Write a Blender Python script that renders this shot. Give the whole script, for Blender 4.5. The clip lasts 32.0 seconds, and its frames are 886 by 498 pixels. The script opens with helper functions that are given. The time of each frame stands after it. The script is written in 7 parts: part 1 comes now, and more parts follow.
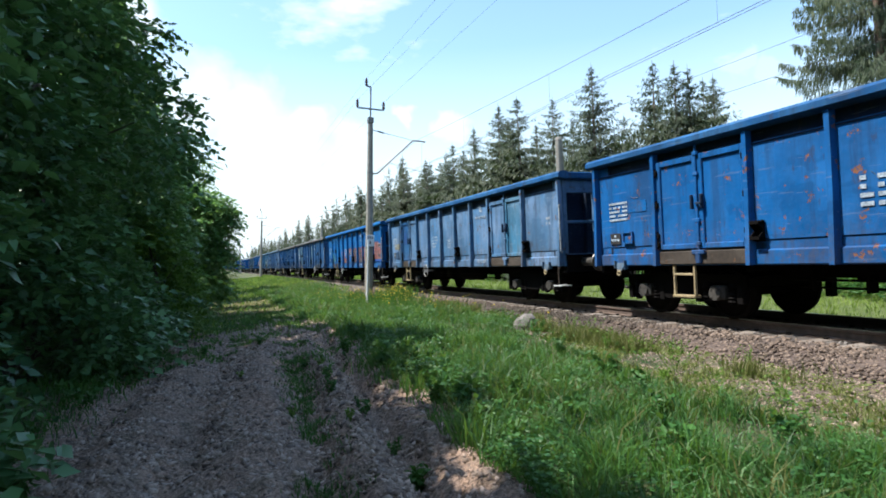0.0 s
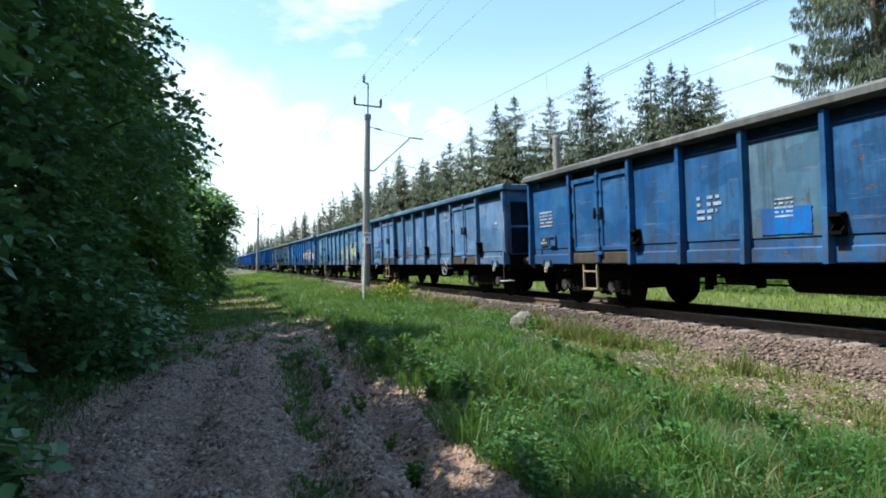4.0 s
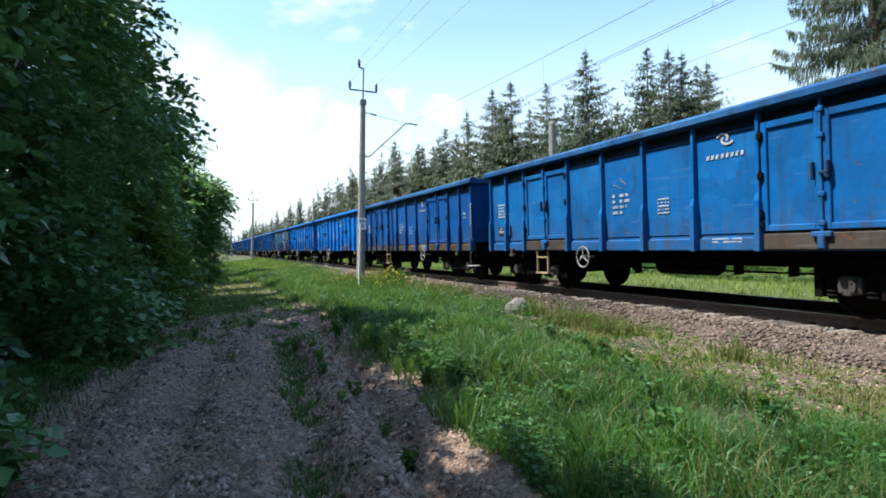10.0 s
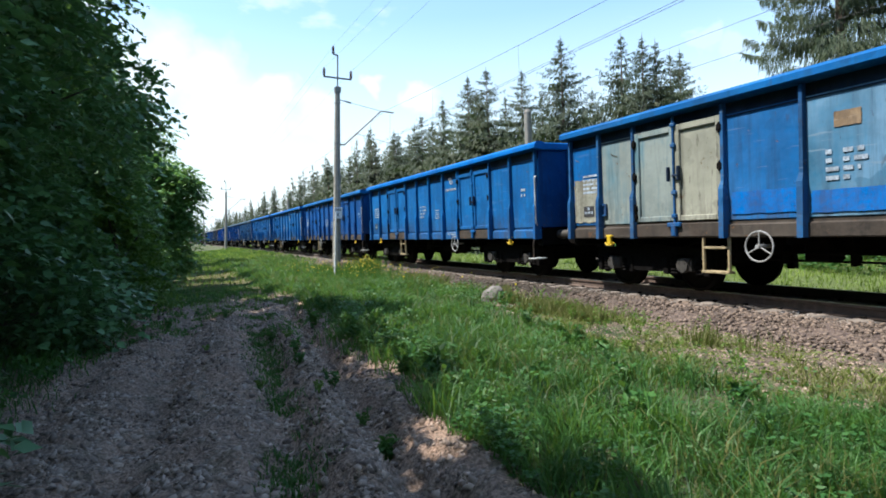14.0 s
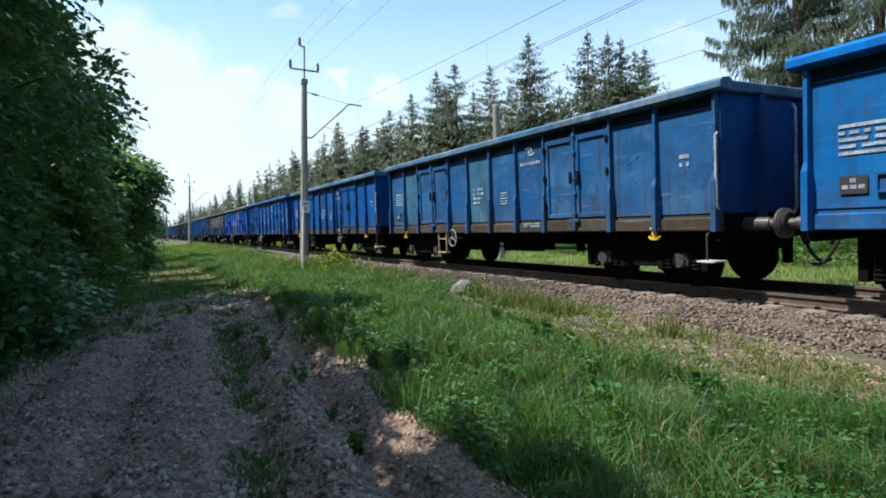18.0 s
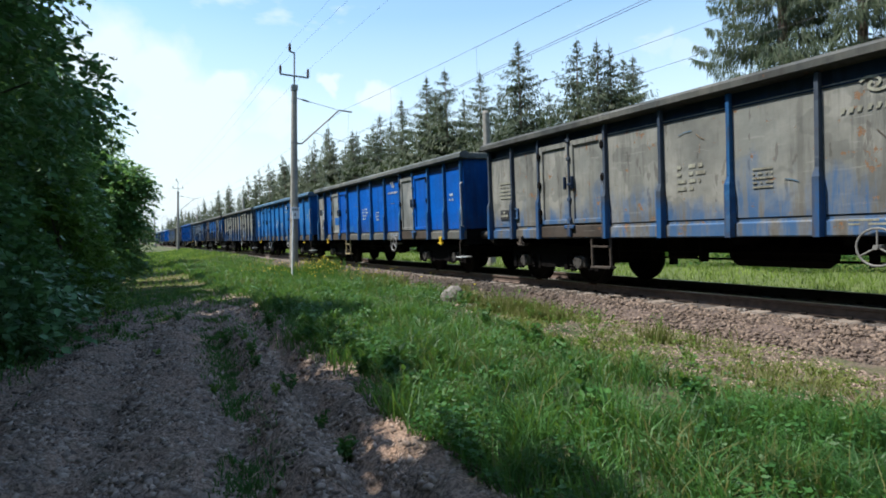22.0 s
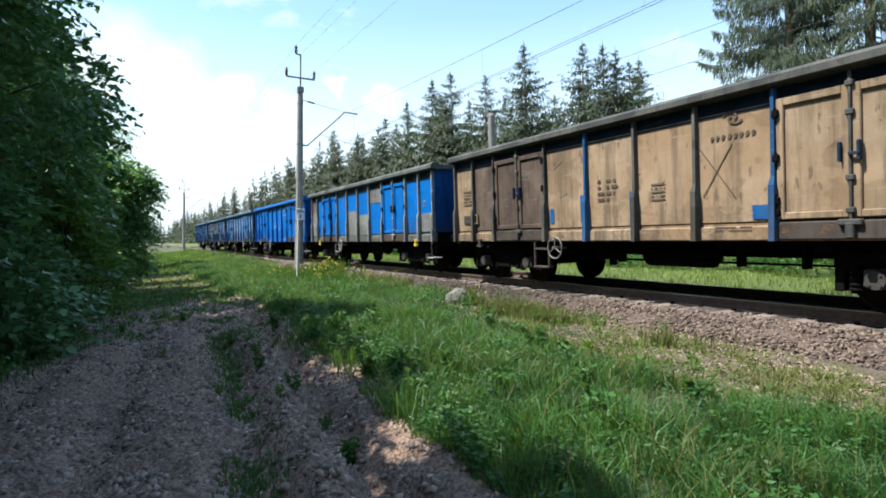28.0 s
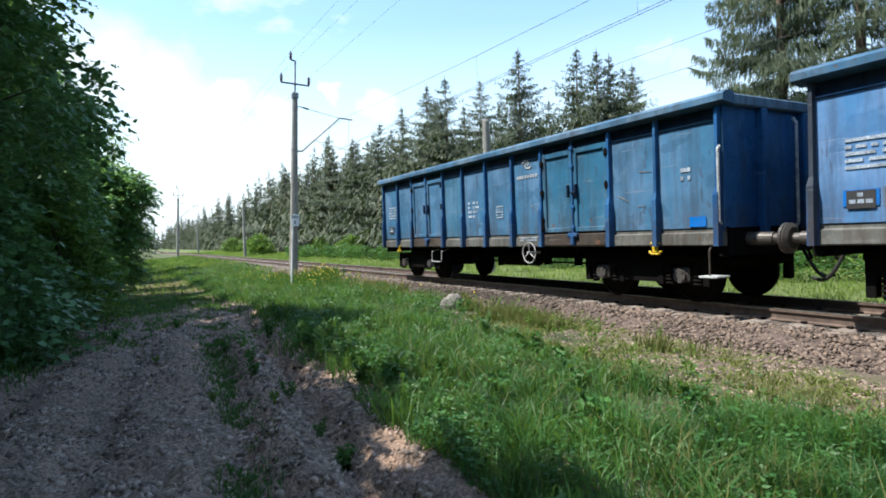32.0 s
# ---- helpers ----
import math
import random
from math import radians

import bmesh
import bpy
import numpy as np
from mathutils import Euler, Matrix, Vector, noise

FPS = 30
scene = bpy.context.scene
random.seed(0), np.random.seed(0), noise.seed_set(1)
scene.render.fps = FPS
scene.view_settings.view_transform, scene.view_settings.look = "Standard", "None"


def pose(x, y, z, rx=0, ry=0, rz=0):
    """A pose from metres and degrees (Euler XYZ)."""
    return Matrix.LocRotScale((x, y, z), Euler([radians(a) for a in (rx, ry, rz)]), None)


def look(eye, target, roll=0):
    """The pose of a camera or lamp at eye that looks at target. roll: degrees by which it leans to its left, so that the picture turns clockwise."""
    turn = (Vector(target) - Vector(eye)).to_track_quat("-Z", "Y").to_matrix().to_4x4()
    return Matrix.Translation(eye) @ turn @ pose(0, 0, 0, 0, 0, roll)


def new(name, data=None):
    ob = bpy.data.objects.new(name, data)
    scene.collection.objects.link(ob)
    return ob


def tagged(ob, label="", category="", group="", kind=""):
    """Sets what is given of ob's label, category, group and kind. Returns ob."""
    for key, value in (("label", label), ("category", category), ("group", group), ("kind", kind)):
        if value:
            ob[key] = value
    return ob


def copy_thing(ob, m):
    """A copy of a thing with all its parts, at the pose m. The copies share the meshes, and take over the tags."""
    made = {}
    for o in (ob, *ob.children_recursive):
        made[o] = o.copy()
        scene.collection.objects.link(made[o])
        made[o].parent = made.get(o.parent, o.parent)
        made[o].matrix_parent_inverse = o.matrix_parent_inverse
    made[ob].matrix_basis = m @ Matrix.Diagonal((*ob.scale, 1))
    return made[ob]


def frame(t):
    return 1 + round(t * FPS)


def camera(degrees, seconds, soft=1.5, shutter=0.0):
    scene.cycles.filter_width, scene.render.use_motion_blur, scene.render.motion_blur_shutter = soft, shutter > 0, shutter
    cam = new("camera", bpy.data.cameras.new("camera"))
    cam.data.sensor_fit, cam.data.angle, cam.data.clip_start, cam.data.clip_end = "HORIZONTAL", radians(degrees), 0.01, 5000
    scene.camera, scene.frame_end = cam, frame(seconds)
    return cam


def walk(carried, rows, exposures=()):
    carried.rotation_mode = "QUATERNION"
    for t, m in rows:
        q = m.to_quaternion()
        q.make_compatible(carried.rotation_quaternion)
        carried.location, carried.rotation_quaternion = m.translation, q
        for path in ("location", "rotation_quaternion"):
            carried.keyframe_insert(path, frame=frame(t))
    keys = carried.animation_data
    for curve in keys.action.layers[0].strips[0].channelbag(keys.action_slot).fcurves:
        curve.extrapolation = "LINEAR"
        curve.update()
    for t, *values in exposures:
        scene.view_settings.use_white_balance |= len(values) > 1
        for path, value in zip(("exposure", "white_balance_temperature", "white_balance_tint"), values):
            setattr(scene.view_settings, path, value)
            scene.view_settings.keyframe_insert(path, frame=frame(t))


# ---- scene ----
# x: across the track, y: along it (the train comes down it), z: up from the rail tops
EYE = (0.0, 0.0, 1.26)
TRACK_X = 9.30
CANT = 0.0
cam = camera(74.55, 32.0, soft=1.8)

# seconds, heading, pitch, roll in degrees
AIM = [(0, 21.72, 1.00, -2.37), (0.5, 21.74, 0.96, -2.25), (1, 21.81, 0.98, -2.18), (1.5, 21.98, 1.11, -2.17), (2, 22.12, 1.26, -2.18),
       (2.5, 22.12, 1.28, -2.20), (3, 22.09, 1.19, -2.19), (3.5, 22.08, 1.03, -2.16), (5.5, 21.71, -0.20, -2.00), (6, 21.65, -0.25, -1.99),
       (6.5, 21.63, -0.29, -2.01), (7, 21.68, -0.30, -2.06), (7.5, 21.77, -0.26, -2.07), (8, 21.88, -0.25, -2.02), (8.5, 21.97, -0.30, -1.95),
       (9, 22.06, -0.38, -1.90), (9.5, 22.22, -0.49, -1.90), (10, 22.43, -0.62, -1.96), (10.5, 22.66, -0.73, -2.04), (11, 22.92, -0.84, -2.15),
       (11.5, 23.24, -0.98, -2.20), (12, 23.58, -1.15, -2.21), (12.5, 23.88, -1.35, -2.22), (13, 24.17, -1.55, -2.22), (13.5, 24.42, -1.71, -2.22),
       (14, 24.70, -1.83, -2.26), (14.5, 25.10, -1.92, -2.33), (16.5, 27.05, -2.43, -2.41), (17, 27.28, -2.53, -2.37), (17.5, 27.49, -2.57, -2.34),
       (18, 27.73, -2.53, -2.31), (18.5, 28.00, -2.47, -2.23), (19, 28.25, -2.41, -2.17), (19.5, 28.47, -2.36, -2.21), (20, 28.63, -2.26, -2.29),
       (20.5, 28.67, -2.12, -2.32), (21, 28.66, -2.01, -2.31), (21.5, 28.69, -1.98, -2.30), (22, 28.72, -1.97, -2.28), (22.5, 28.75, -1.93, -2.27),
       (23, 28.80, -1.87, -2.29), (23.5, 28.83, -1.81, -2.32), (24, 28.83, -1.75, -2.30), (24.5, 28.78, -1.72, -2.31), (25, 28.73, -1.73, -2.38),
       (25.5, 28.77, -1.75, -2.44), (27.5, 28.34, -1.84, -2.12), (28, 28.26, -1.73, -1.99), (28.5, 28.24, -1.63, -1.93), (29, 28.27, -1.55, -1.93),
       (29.5, 28.33, -1.48, -1.94), (30, 28.42, -1.41, -1.94), (30.5, 28.51, -1.36, -1.96), (31, 28.60, -1.31, -1.97), (31.5, 28.68, -1.26, -2.00),
       (32, 28.78, -1.20, -2.10)]


def aim(yaw, pitch, roll):
    a, b = radians(yaw), radians(pitch)
    way = Vector((math.sin(a) * math.cos(b), math.cos(a) * math.cos(b), math.sin(b)))
    return look(EYE, Vector(EYE) + way, roll)


walk(cam, [(t, aim(*a)) for t, *a in AIM], [(0, 1.27), (16.5, 1.22), (18.5, 1.0), (24.5, 1.0), (27.5, 1.27), (32, 1.3)])

# how far the train has rolled, in metres, by the second
ROLLED = [(0, 0.0), (1, 14.88), (2, 30.02), (3, 45.27), (4, 60.3), (5, 75.4), (6, 90.55), (7, 105.86), (8, 121.16), (9, 136.10),
          (10, 151.03), (11, 166.25), (12, 181.53), (13, 196.78), (14, 212.08), (15, 227.50), (16, 243.00), (17, 258.52),
          (18, 273.97), (19, 289.56), (20, 305.25), (21, 321.13), (22, 336.91), (23, 352.78), (24, 368.78), (25, 384.87),
          (26, 400.97), (27, 417.10), (28, 433.26), (29, 449.58), (30, 465.93), (31, 482.37), (32, 498.87)]

# ---- light ----
SUN = Vector((-0.48, 0.17, 0.86)).normalized()
world = bpy.data.worlds.new("sky")
scene.world = world
world.use_nodes = True


def link_nodes(tree, pairs):
    for a, b in pairs:
        tree.links.new(a, b)


def build_sky():
    t = world.node_tree
    t.nodes.clear()
    n = t.nodes.new
    out, bg = n("ShaderNodeOutputWorld"), n("ShaderNodeBackground")
    sky = n("ShaderNodeTexSky")
    sky.sky_type, sky.sun_disc = "NISHITA", False
    sky.sun_elevation = math.asin(SUN.z)
    sky.sun_rotation = math.atan2(SUN.x, SUN.y)
    sky.air_density, sky.dust_density, sky.ozone_density = 1.3, 0.8, 1.5
    co, mp = n("ShaderNodeTexCoord"), n("ShaderNodeMapping")
    mp.inputs["Scale"].default_value = (1.0, 1.0, 2.6)
    mp.inputs["Location"].default_value = (0.35, 0.1, 0.2)
    no = n("ShaderNodeTexNoise")
    no.inputs["Scale"].default_value, no.inputs["Detail"].default_value = 4.2, 6.0
    no.inputs["Roughness"].default_value = 0.55
    ra = n("ShaderNodeMapRange")
    ra.inputs["From Min"].default_value, ra.inputs["From Max"].default_value = 0.56, 0.70
    # thicker cloud cover towards the horizon
    sep = n("ShaderNodeSeparateXYZ")
    hz = n("ShaderNodeMapRange")
    hz.inputs["From Min"].default_value, hz.inputs["From Max"].default_value = 0.34, 0.03
    mx = n("ShaderNodeMath")
    mx.operation, mx.use_clamp = "MAXIMUM", True
    mix = n("ShaderNodeMix")
    mix.data_type = "RGBA"
    tint = n("ShaderNodeMix")
    tint.data_type, tint.blend_type = "RGBA", "MULTIPLY"
    tint.inputs["Factor"].default_value = 1.0
    tint.inputs[7].default_value = (1.49, 1.69, 1.79, 1)
    cloud = n("ShaderNodeRGB")
    cloud.outputs[0].default_value = (6.6, 7.6, 8.2, 1)
    # a few small fair-weather puffs with torn edges
    warp = n("ShaderNodeTexNoise")
    warp.inputs["Scale"].default_value, warp.inputs["Detail"].default_value = 16.0, 5.0
    push = n("ShaderNodeVectorMath")
    push.operation = "MULTIPLY_ADD"
    push.inputs[1].default_value = (0.09, 0.09, 0.09)
    t.links.new(co.outputs["Generated"], warp.inputs["Vector"])
    t.links.new(warp.outputs["Color"], push.inputs[0])
    t.links.new(co.outputs["Generated"], push.inputs[2])
    cover = None
    for x, y, z, size in ((0.16, 0.955, 0.222, 0.05), (0.31, 0.917, 0.251, 0.03), (0.38, 0.902, 0.216, 0.045), (0.06, 0.96, 0.235, 0.085), (0.10, 0.975, 0.17, 0.13), (-0.02, 0.965, 0.25, 0.09),
                          (0.74, 0.62, 0.262, 0.03), (0.765, 0.605, 0.24, 0.035), (-0.1, 0.93, 0.36, 0.06), (0.21, 0.94, 0.19, 0.07)):
        d = n("ShaderNodeVectorMath")
        d.operation = "DISTANCE"
        d.inputs[1].default_value = (x + 0.045, y + 0.045, z + 0.045)
        t.links.new(push.outputs[0], d.inputs[0])
        one = n("ShaderNodeMapRange")
        one.inputs["From Min"].default_value, one.inputs["From Max"].default_value = size * 0.95, size * 0.5
        one.inputs["To Max"].default_value = 0.9 if x < 0.5 else 0.45
        t.links.new(d.outputs["Value"], one.inputs["Value"])
        if cover is None:
            cover = one.outputs[0]
        else:
            top = n("ShaderNodeMath")
            top.operation = "MAXIMUM"
            link_nodes(t, [(cover, top.inputs[0]), (one.outputs[0], top.inputs[1])])
            cover = top.outputs[0]
    both = n("ShaderNodeMath")
    both.operation = "MAXIMUM"
    link_nodes(t, [(cover, both.inputs[0]), (ra.outputs[0], both.inputs[1])])
    link_nodes(t, [(co.outputs["Generated"], mp.inputs["Vector"]), (mp.outputs[0], no.inputs["Vector"]),
                   (no.outputs[0], ra.inputs["Value"]), (co.outputs["Generated"], sep.inputs[0]),
                   (sep.outputs["Z"], hz.inputs["Value"]), (both.outputs[0], mx.inputs[0]), (hz.outputs[0], mx.inputs[1]),
                   (mx.outputs[0], mix.inputs["Factor"]), (sky.outputs[0], tint.inputs[6]), (tint.outputs[2], mix.inputs[6]), (cloud.outputs[0], mix.inputs[7]),
                   (mix.outputs[2], bg.inputs["Color"]), (bg.outputs[0], out.inputs[0])])
    bg.inputs["Strength"].default_value = 0.069


build_sky()
sun = new("sun", bpy.data.lights.new("sun", "SUN"))
sun.data.energy, sun.data.angle, sun.data.color = 4.75, radians(0.6), (1.0, 0.95, 0.87)
sun.matrix_world = look(SUN * 60, (0, 0, 0))


# ---- materials ----
def material(name, rough=0.8, metal=0.0):
    m = bpy.data.materials.new(name)
    m.use_nodes = True
    b = m.node_tree.nodes["Principled BSDF"]
    b.inputs["Roughness"].default_value, b.inputs["Metallic"].default_value = rough, metal
    return m, m.node_tree, b


def add_noise(t, vec, scale, detail=4.0, rough=0.55, stretch=None):
    no = t.nodes.new("ShaderNodeTexNoise")
    no.inputs["Scale"].default_value, no.inputs["Detail"].default_value, no.inputs["Roughness"].default_value = scale, detail, rough
    if stretch:
        mp = t.nodes.new("ShaderNodeMapping")
        mp.inputs["Scale"].default_value = stretch
        t.links.new(vec, mp.inputs["Vector"])
        vec = mp.outputs[0]
    t.links.new(vec, no.inputs["Vector"])
    return no.outputs[0]


def remap(t, val, a, b, lo=0.0, hi=1.0):
    r = t.nodes.new("ShaderNodeMapRange")
    for k, v in (("From Min", a), ("From Max", b), ("To Min", lo), ("To Max", hi)):
        r.inputs[k].default_value = v
    t.links.new(val, r.inputs["Value"])
    return r.outputs[0]


def mixed(t, fac, a, b, blend="MIX"):
    m = t.nodes.new("ShaderNodeMix")
    m.data_type, m.blend_type = "RGBA", blend
    for sock, v in ((m.inputs["Factor"], fac), (m.inputs[6], a), (m.inputs[7], b)):
        if isinstance(v, (int, float)):
            sock.default_value = v
        elif isinstance(v, (tuple, list)):
            sock.default_value = (*v[:3], 1)
        else:
            t.links.new(v, sock)
    return m.outputs[2]


def math_node(t, op, a, b):
    m = t.nodes.new("ShaderNodeMath")
    m.operation = op
    for sock, v in ((m.inputs[0], a), (m.inputs[1], b)):
        if isinstance(v, (int, float)):
            sock.default_value = v
        else:
            t.links.new(v, sock)
    return m.outputs[0]


def bumped(t, b, height, strength, distance):
    bp = t.nodes.new("ShaderNodeBump")
    bp.inputs["Strength"].default_value, bp.inputs["Distance"].default_value = strength, distance
    t.links.new(height, bp.inputs["Height"])
    t.links.new(bp.outputs[0], b.inputs["Normal"])


def local_coords(t):
    """Object coordinates, shifted by a random amount from object to object."""
    co, oi = t.nodes.new("ShaderNodeTexCoord"), t.nodes.new("ShaderNodeObjectInfo")
    v = t.nodes.new("ShaderNodeVectorMath")
    v.operation = "MULTIPLY_ADD"
    t.links.new(oi.outputs["Random"], v.inputs[0])
    v.inputs[1].default_value = (37.0, 53.0, 71.0)
    t.links.new(co.outputs["Object"], v.inputs[2])
    return v.outputs[0], oi.outputs["Random"]


def world_coords(t):
    return t.nodes.new("ShaderNodeNewGeometry").outputs["Position"]


def paint(name, col, worn, chip=(0.105, 0.055, 0.03), wear=0.5, rust=0.25, rough=0.5, foot=None):
    """Weathered wagon paint (foot: an older coat left along the lower edge): fading in clouds, touch-ups, run marks, scrapes, grime along the skirt, chips down to rust, dents."""
    m, t, b = material(name, rough)
    v, rnd = local_coords(t)
    big = add_noise(t, v, 0.9, 5)
    runs = add_noise(t, v, 1.0, 5, 0.7, (3.6, 3.6, 0.32))
    fine = add_noise(t, v, 14.0, 6, 0.65)
    tone = mixed(t, remap(t, math_node(t, "ADD", math_node(t, "MULTIPLY", big, 0.6), math_node(t, "MULTIPLY", runs, 0.4)),
                          0.52 - 0.14 * wear, 0.68 - 0.14 * wear), col, worn)
    # brushed touch-ups in a deeper tone, with hard edges
    touch = add_noise(t, v, 1.5, 3, 0.5, (1.0, 0.8, 1.0))
    tone = mixed(t, remap(t, touch, 0.56, 0.575, 0, 0.3 + 0.35 * wear), tone, tuple(c * 0.70 for c in col))
    smudge = add_noise(t, v, 0.55, 6, 0.62)
    tone = mixed(t, remap(t, smudge, 0.47, 0.66, 0, 0.45 + 0.35 * wear), tone, tuple(c * 0.50 + 0.006 for c in col))
    tone = mixed(t, remap(t, runs, 0.49, 0.62, 0, 0.3 + 0.5 * wear), tone, tuple(c * 0.36 + 0.008 for c in col))
    # scrapes from loading: thin pale and dark slanting lines
    lines = add_noise(t, v, 1.0, 4, 0.6, (9.0, 1.1, 16.0))
    tone = mixed(t, remap(t, lines, 0.635, 0.665, 0, 0.75 * wear - 0.12), tone, tuple(0.55 * c + 0.10 for c in worn))
    lines = add_noise(t, v, 1.3, 4, 0.6, (11.0, 5.0, 1.6))
    tone = mixed(t, remap(t, lines, 0.625, 0.66, 0, 0.8 * wear - 0.1), tone, (0.035, 0.028, 0.026))
    # dust and brake grime thrown up over the lower plates
    co = t.nodes.new("ShaderNodeTexCoord")
    sx = t.nodes.new("ShaderNodeSeparateXYZ")
    t.links.new(co.outputs["Object"], sx.inputs[0])
    splash = math_node(t, "MULTIPLY", remap(t, sx.outputs["Z"], 1.75, 1.15), remap(t, math_node(t, "ADD", math_node(t, "MULTIPLY", runs, 0.5), math_node(t, "MULTIPLY", fine, 0.5)), 0.42, 0.62, 0, 0.3 + 0.5 * wear))
    tone = mixed(t, splash, tone, (0.062, 0.047, 0.038))
    if foot:
        old = math_node(t, "ADD", sx.outputs["Z"], math_node(t, "MULTIPLY", math_node(t, "SUBTRACT", big, 0.5), 2.6))
        tone = mixed(t, math_node(t, "MULTIPLY", remap(t, old, 1.85, 1.35, 0, 0.85), remap(t, runs, 0.60, 0.45)), tone, foot)
    scratch = add_noise(t, v, 4.4, 9, 0.72)
    chips = remap(t, scratch, 0.685 - 0.09 * rust, 0.71 - 0.09 * rust)
    base = mixed(t, chips, tone, chip)
    base = mixed(t, remap(t, fine, 0.35, 0.7, 0, 0.03 + 0.26 * wear), base, tuple(0.6 * c + 0.02 * wear for c in worn))
    t.links.new(base, b.inputs["Base Color"])
    t.links.new(remap(t, fine, 0.3, 0.7, rough - 0.1, rough + 0.2), b.inputs["Roughness"])
    b.inputs["Specular IOR Level"].default_value = 0.09
    bumped(t, b, math_node(t, "ADD", math_node(t, "MULTIPLY", big, 1.4), math_node(t, "MULTIPLY", chips, -0.12)), 0.45, 0.06)
    return m


def sprayed(name, colours, scale=0.42):
    """Layered spray lettering: warped sweeps of a few colours, hard edged."""
    m, t, b = material(name, 0.55)
    v, rnd = local_coords(t)
    co, shift = t.nodes.new("ShaderNodeTexCoord"), t.nodes.new("ShaderNodeVectorMath")
    shift.operation = "MULTIPLY_ADD"
    shift.inputs[1].default_value = (0.5, 0.6, -0.7)
    link_nodes(t, [(rnd, shift.inputs[0]), (co.outputs["Object"], shift.inputs[2])])
    wave = t.nodes.new("ShaderNodeTexWave")
    wave.wave_type, wave.rings_direction = "RINGS", "SPHERICAL"
    for k, q in (("Scale", scale), ("Distortion", 7.0), ("Detail", 2.5), ("Detail Scale", 0.7)):
        wave.inputs[k].default_value = q
    t.links.new(shift.outputs[0], wave.inputs["Vector"])
    ramp = t.nodes.new("ShaderNodeValToRGB")
    ramp.color_ramp.interpolation = "CONSTANT"
    stops = ramp.color_ramp.elements
    while len(stops) < len(colours):
        stops.new(0.5)
    for e, (at, c) in zip(stops, colours):
        e.position, e.color = at, (*c, 1)
    t.links.new(wave.outputs[0], ramp.inputs[0])
    dust = add_noise(t, v, 9.0, 6, 0.65)
    t.links.new(mixed(t, remap(t, dust, 0.35, 0.7, 0, 0.45), ramp.outputs[0], (0.045, 0.05, 0.06)), b.inputs["Base Color"])
    b.inputs["Specular IOR Level"].default_value = 0.2
    return m


def plain(name, col, rough=0.7, metal=0.0, vary=0.25, scale=6.0, bump=0.15, depth=0.01, world_space=False, gloss=0.4):
    m, t, b = material(name, rough, metal)
    b.inputs["Specular IOR Level"].default_value = gloss
    if world_space:
        v = world_coords(t)
    else:
        v, _ = local_coords(t)
    a, c = add_noise(t, v, scale, 6, 0.6), add_noise(t, v, scale * 0.15, 3)
    base = mixed(t, remap(t, a, 0.3, 0.7), tuple(x * (1 - vary) for x in col), tuple(min(1, x * (1 + vary)) for x in col))
    base = mixed(t, remap(t, c, 0.4, 0.7, 0, 0.5), base, tuple(x * (1 - 1.4 * vary) for x in col))
    t.links.new(base, b.inputs["Base Color"])
    bumped(t, b, a, bump, depth)
    return m


def foliage(name, dark, light, back=0.35, rough=0.55, broad=0.5, gloss=0.28, patch=0.5):
    """Leaves: colour from island to island, in clouds over the crown, and light through the blade."""
    m, t, b = material(name, rough)
    g = t.nodes.new("ShaderNodeNewGeometry")
    v, rnd = local_coords(t)
    cl = add_noise(t, v, broad, 3)
    f = math_node(t, "ADD", math_node(t, "MULTIPLY", g.outputs["Random Per Island"], 1 - patch), math_node(t, "MULTIPLY", remap(t, cl, 0.5 - 0.09 / patch, 0.5 + 0.09 / patch), patch))
    f = math_node(t, "ADD", f, math_node(t, "MULTIPLY", math_node(t, "SUBTRACT", rnd, 0.5), 0.25))
    col = mixed(t, f, dark, light)
    t.links.new(col, b.inputs["Base Color"])
    b.inputs["Specular IOR Level"].default_value = gloss
    tr = t.nodes.new("ShaderNodeBsdfTranslucent")
    t.links.new(mixed(t, 0.5, col, (0.19, 0.32, 0.035), "MIX"), tr.inputs["Color"])
    ms = t.nodes.new("ShaderNodeMixShader")
    ms.inputs[0].default_value = back
    link_nodes(t, [(b.outputs[0], ms.inputs[1]), (tr.outputs[0], ms.inputs[2]),
                   (ms.outputs[0], t.nodes["Material Output"].inputs["Surface"])])
    return m


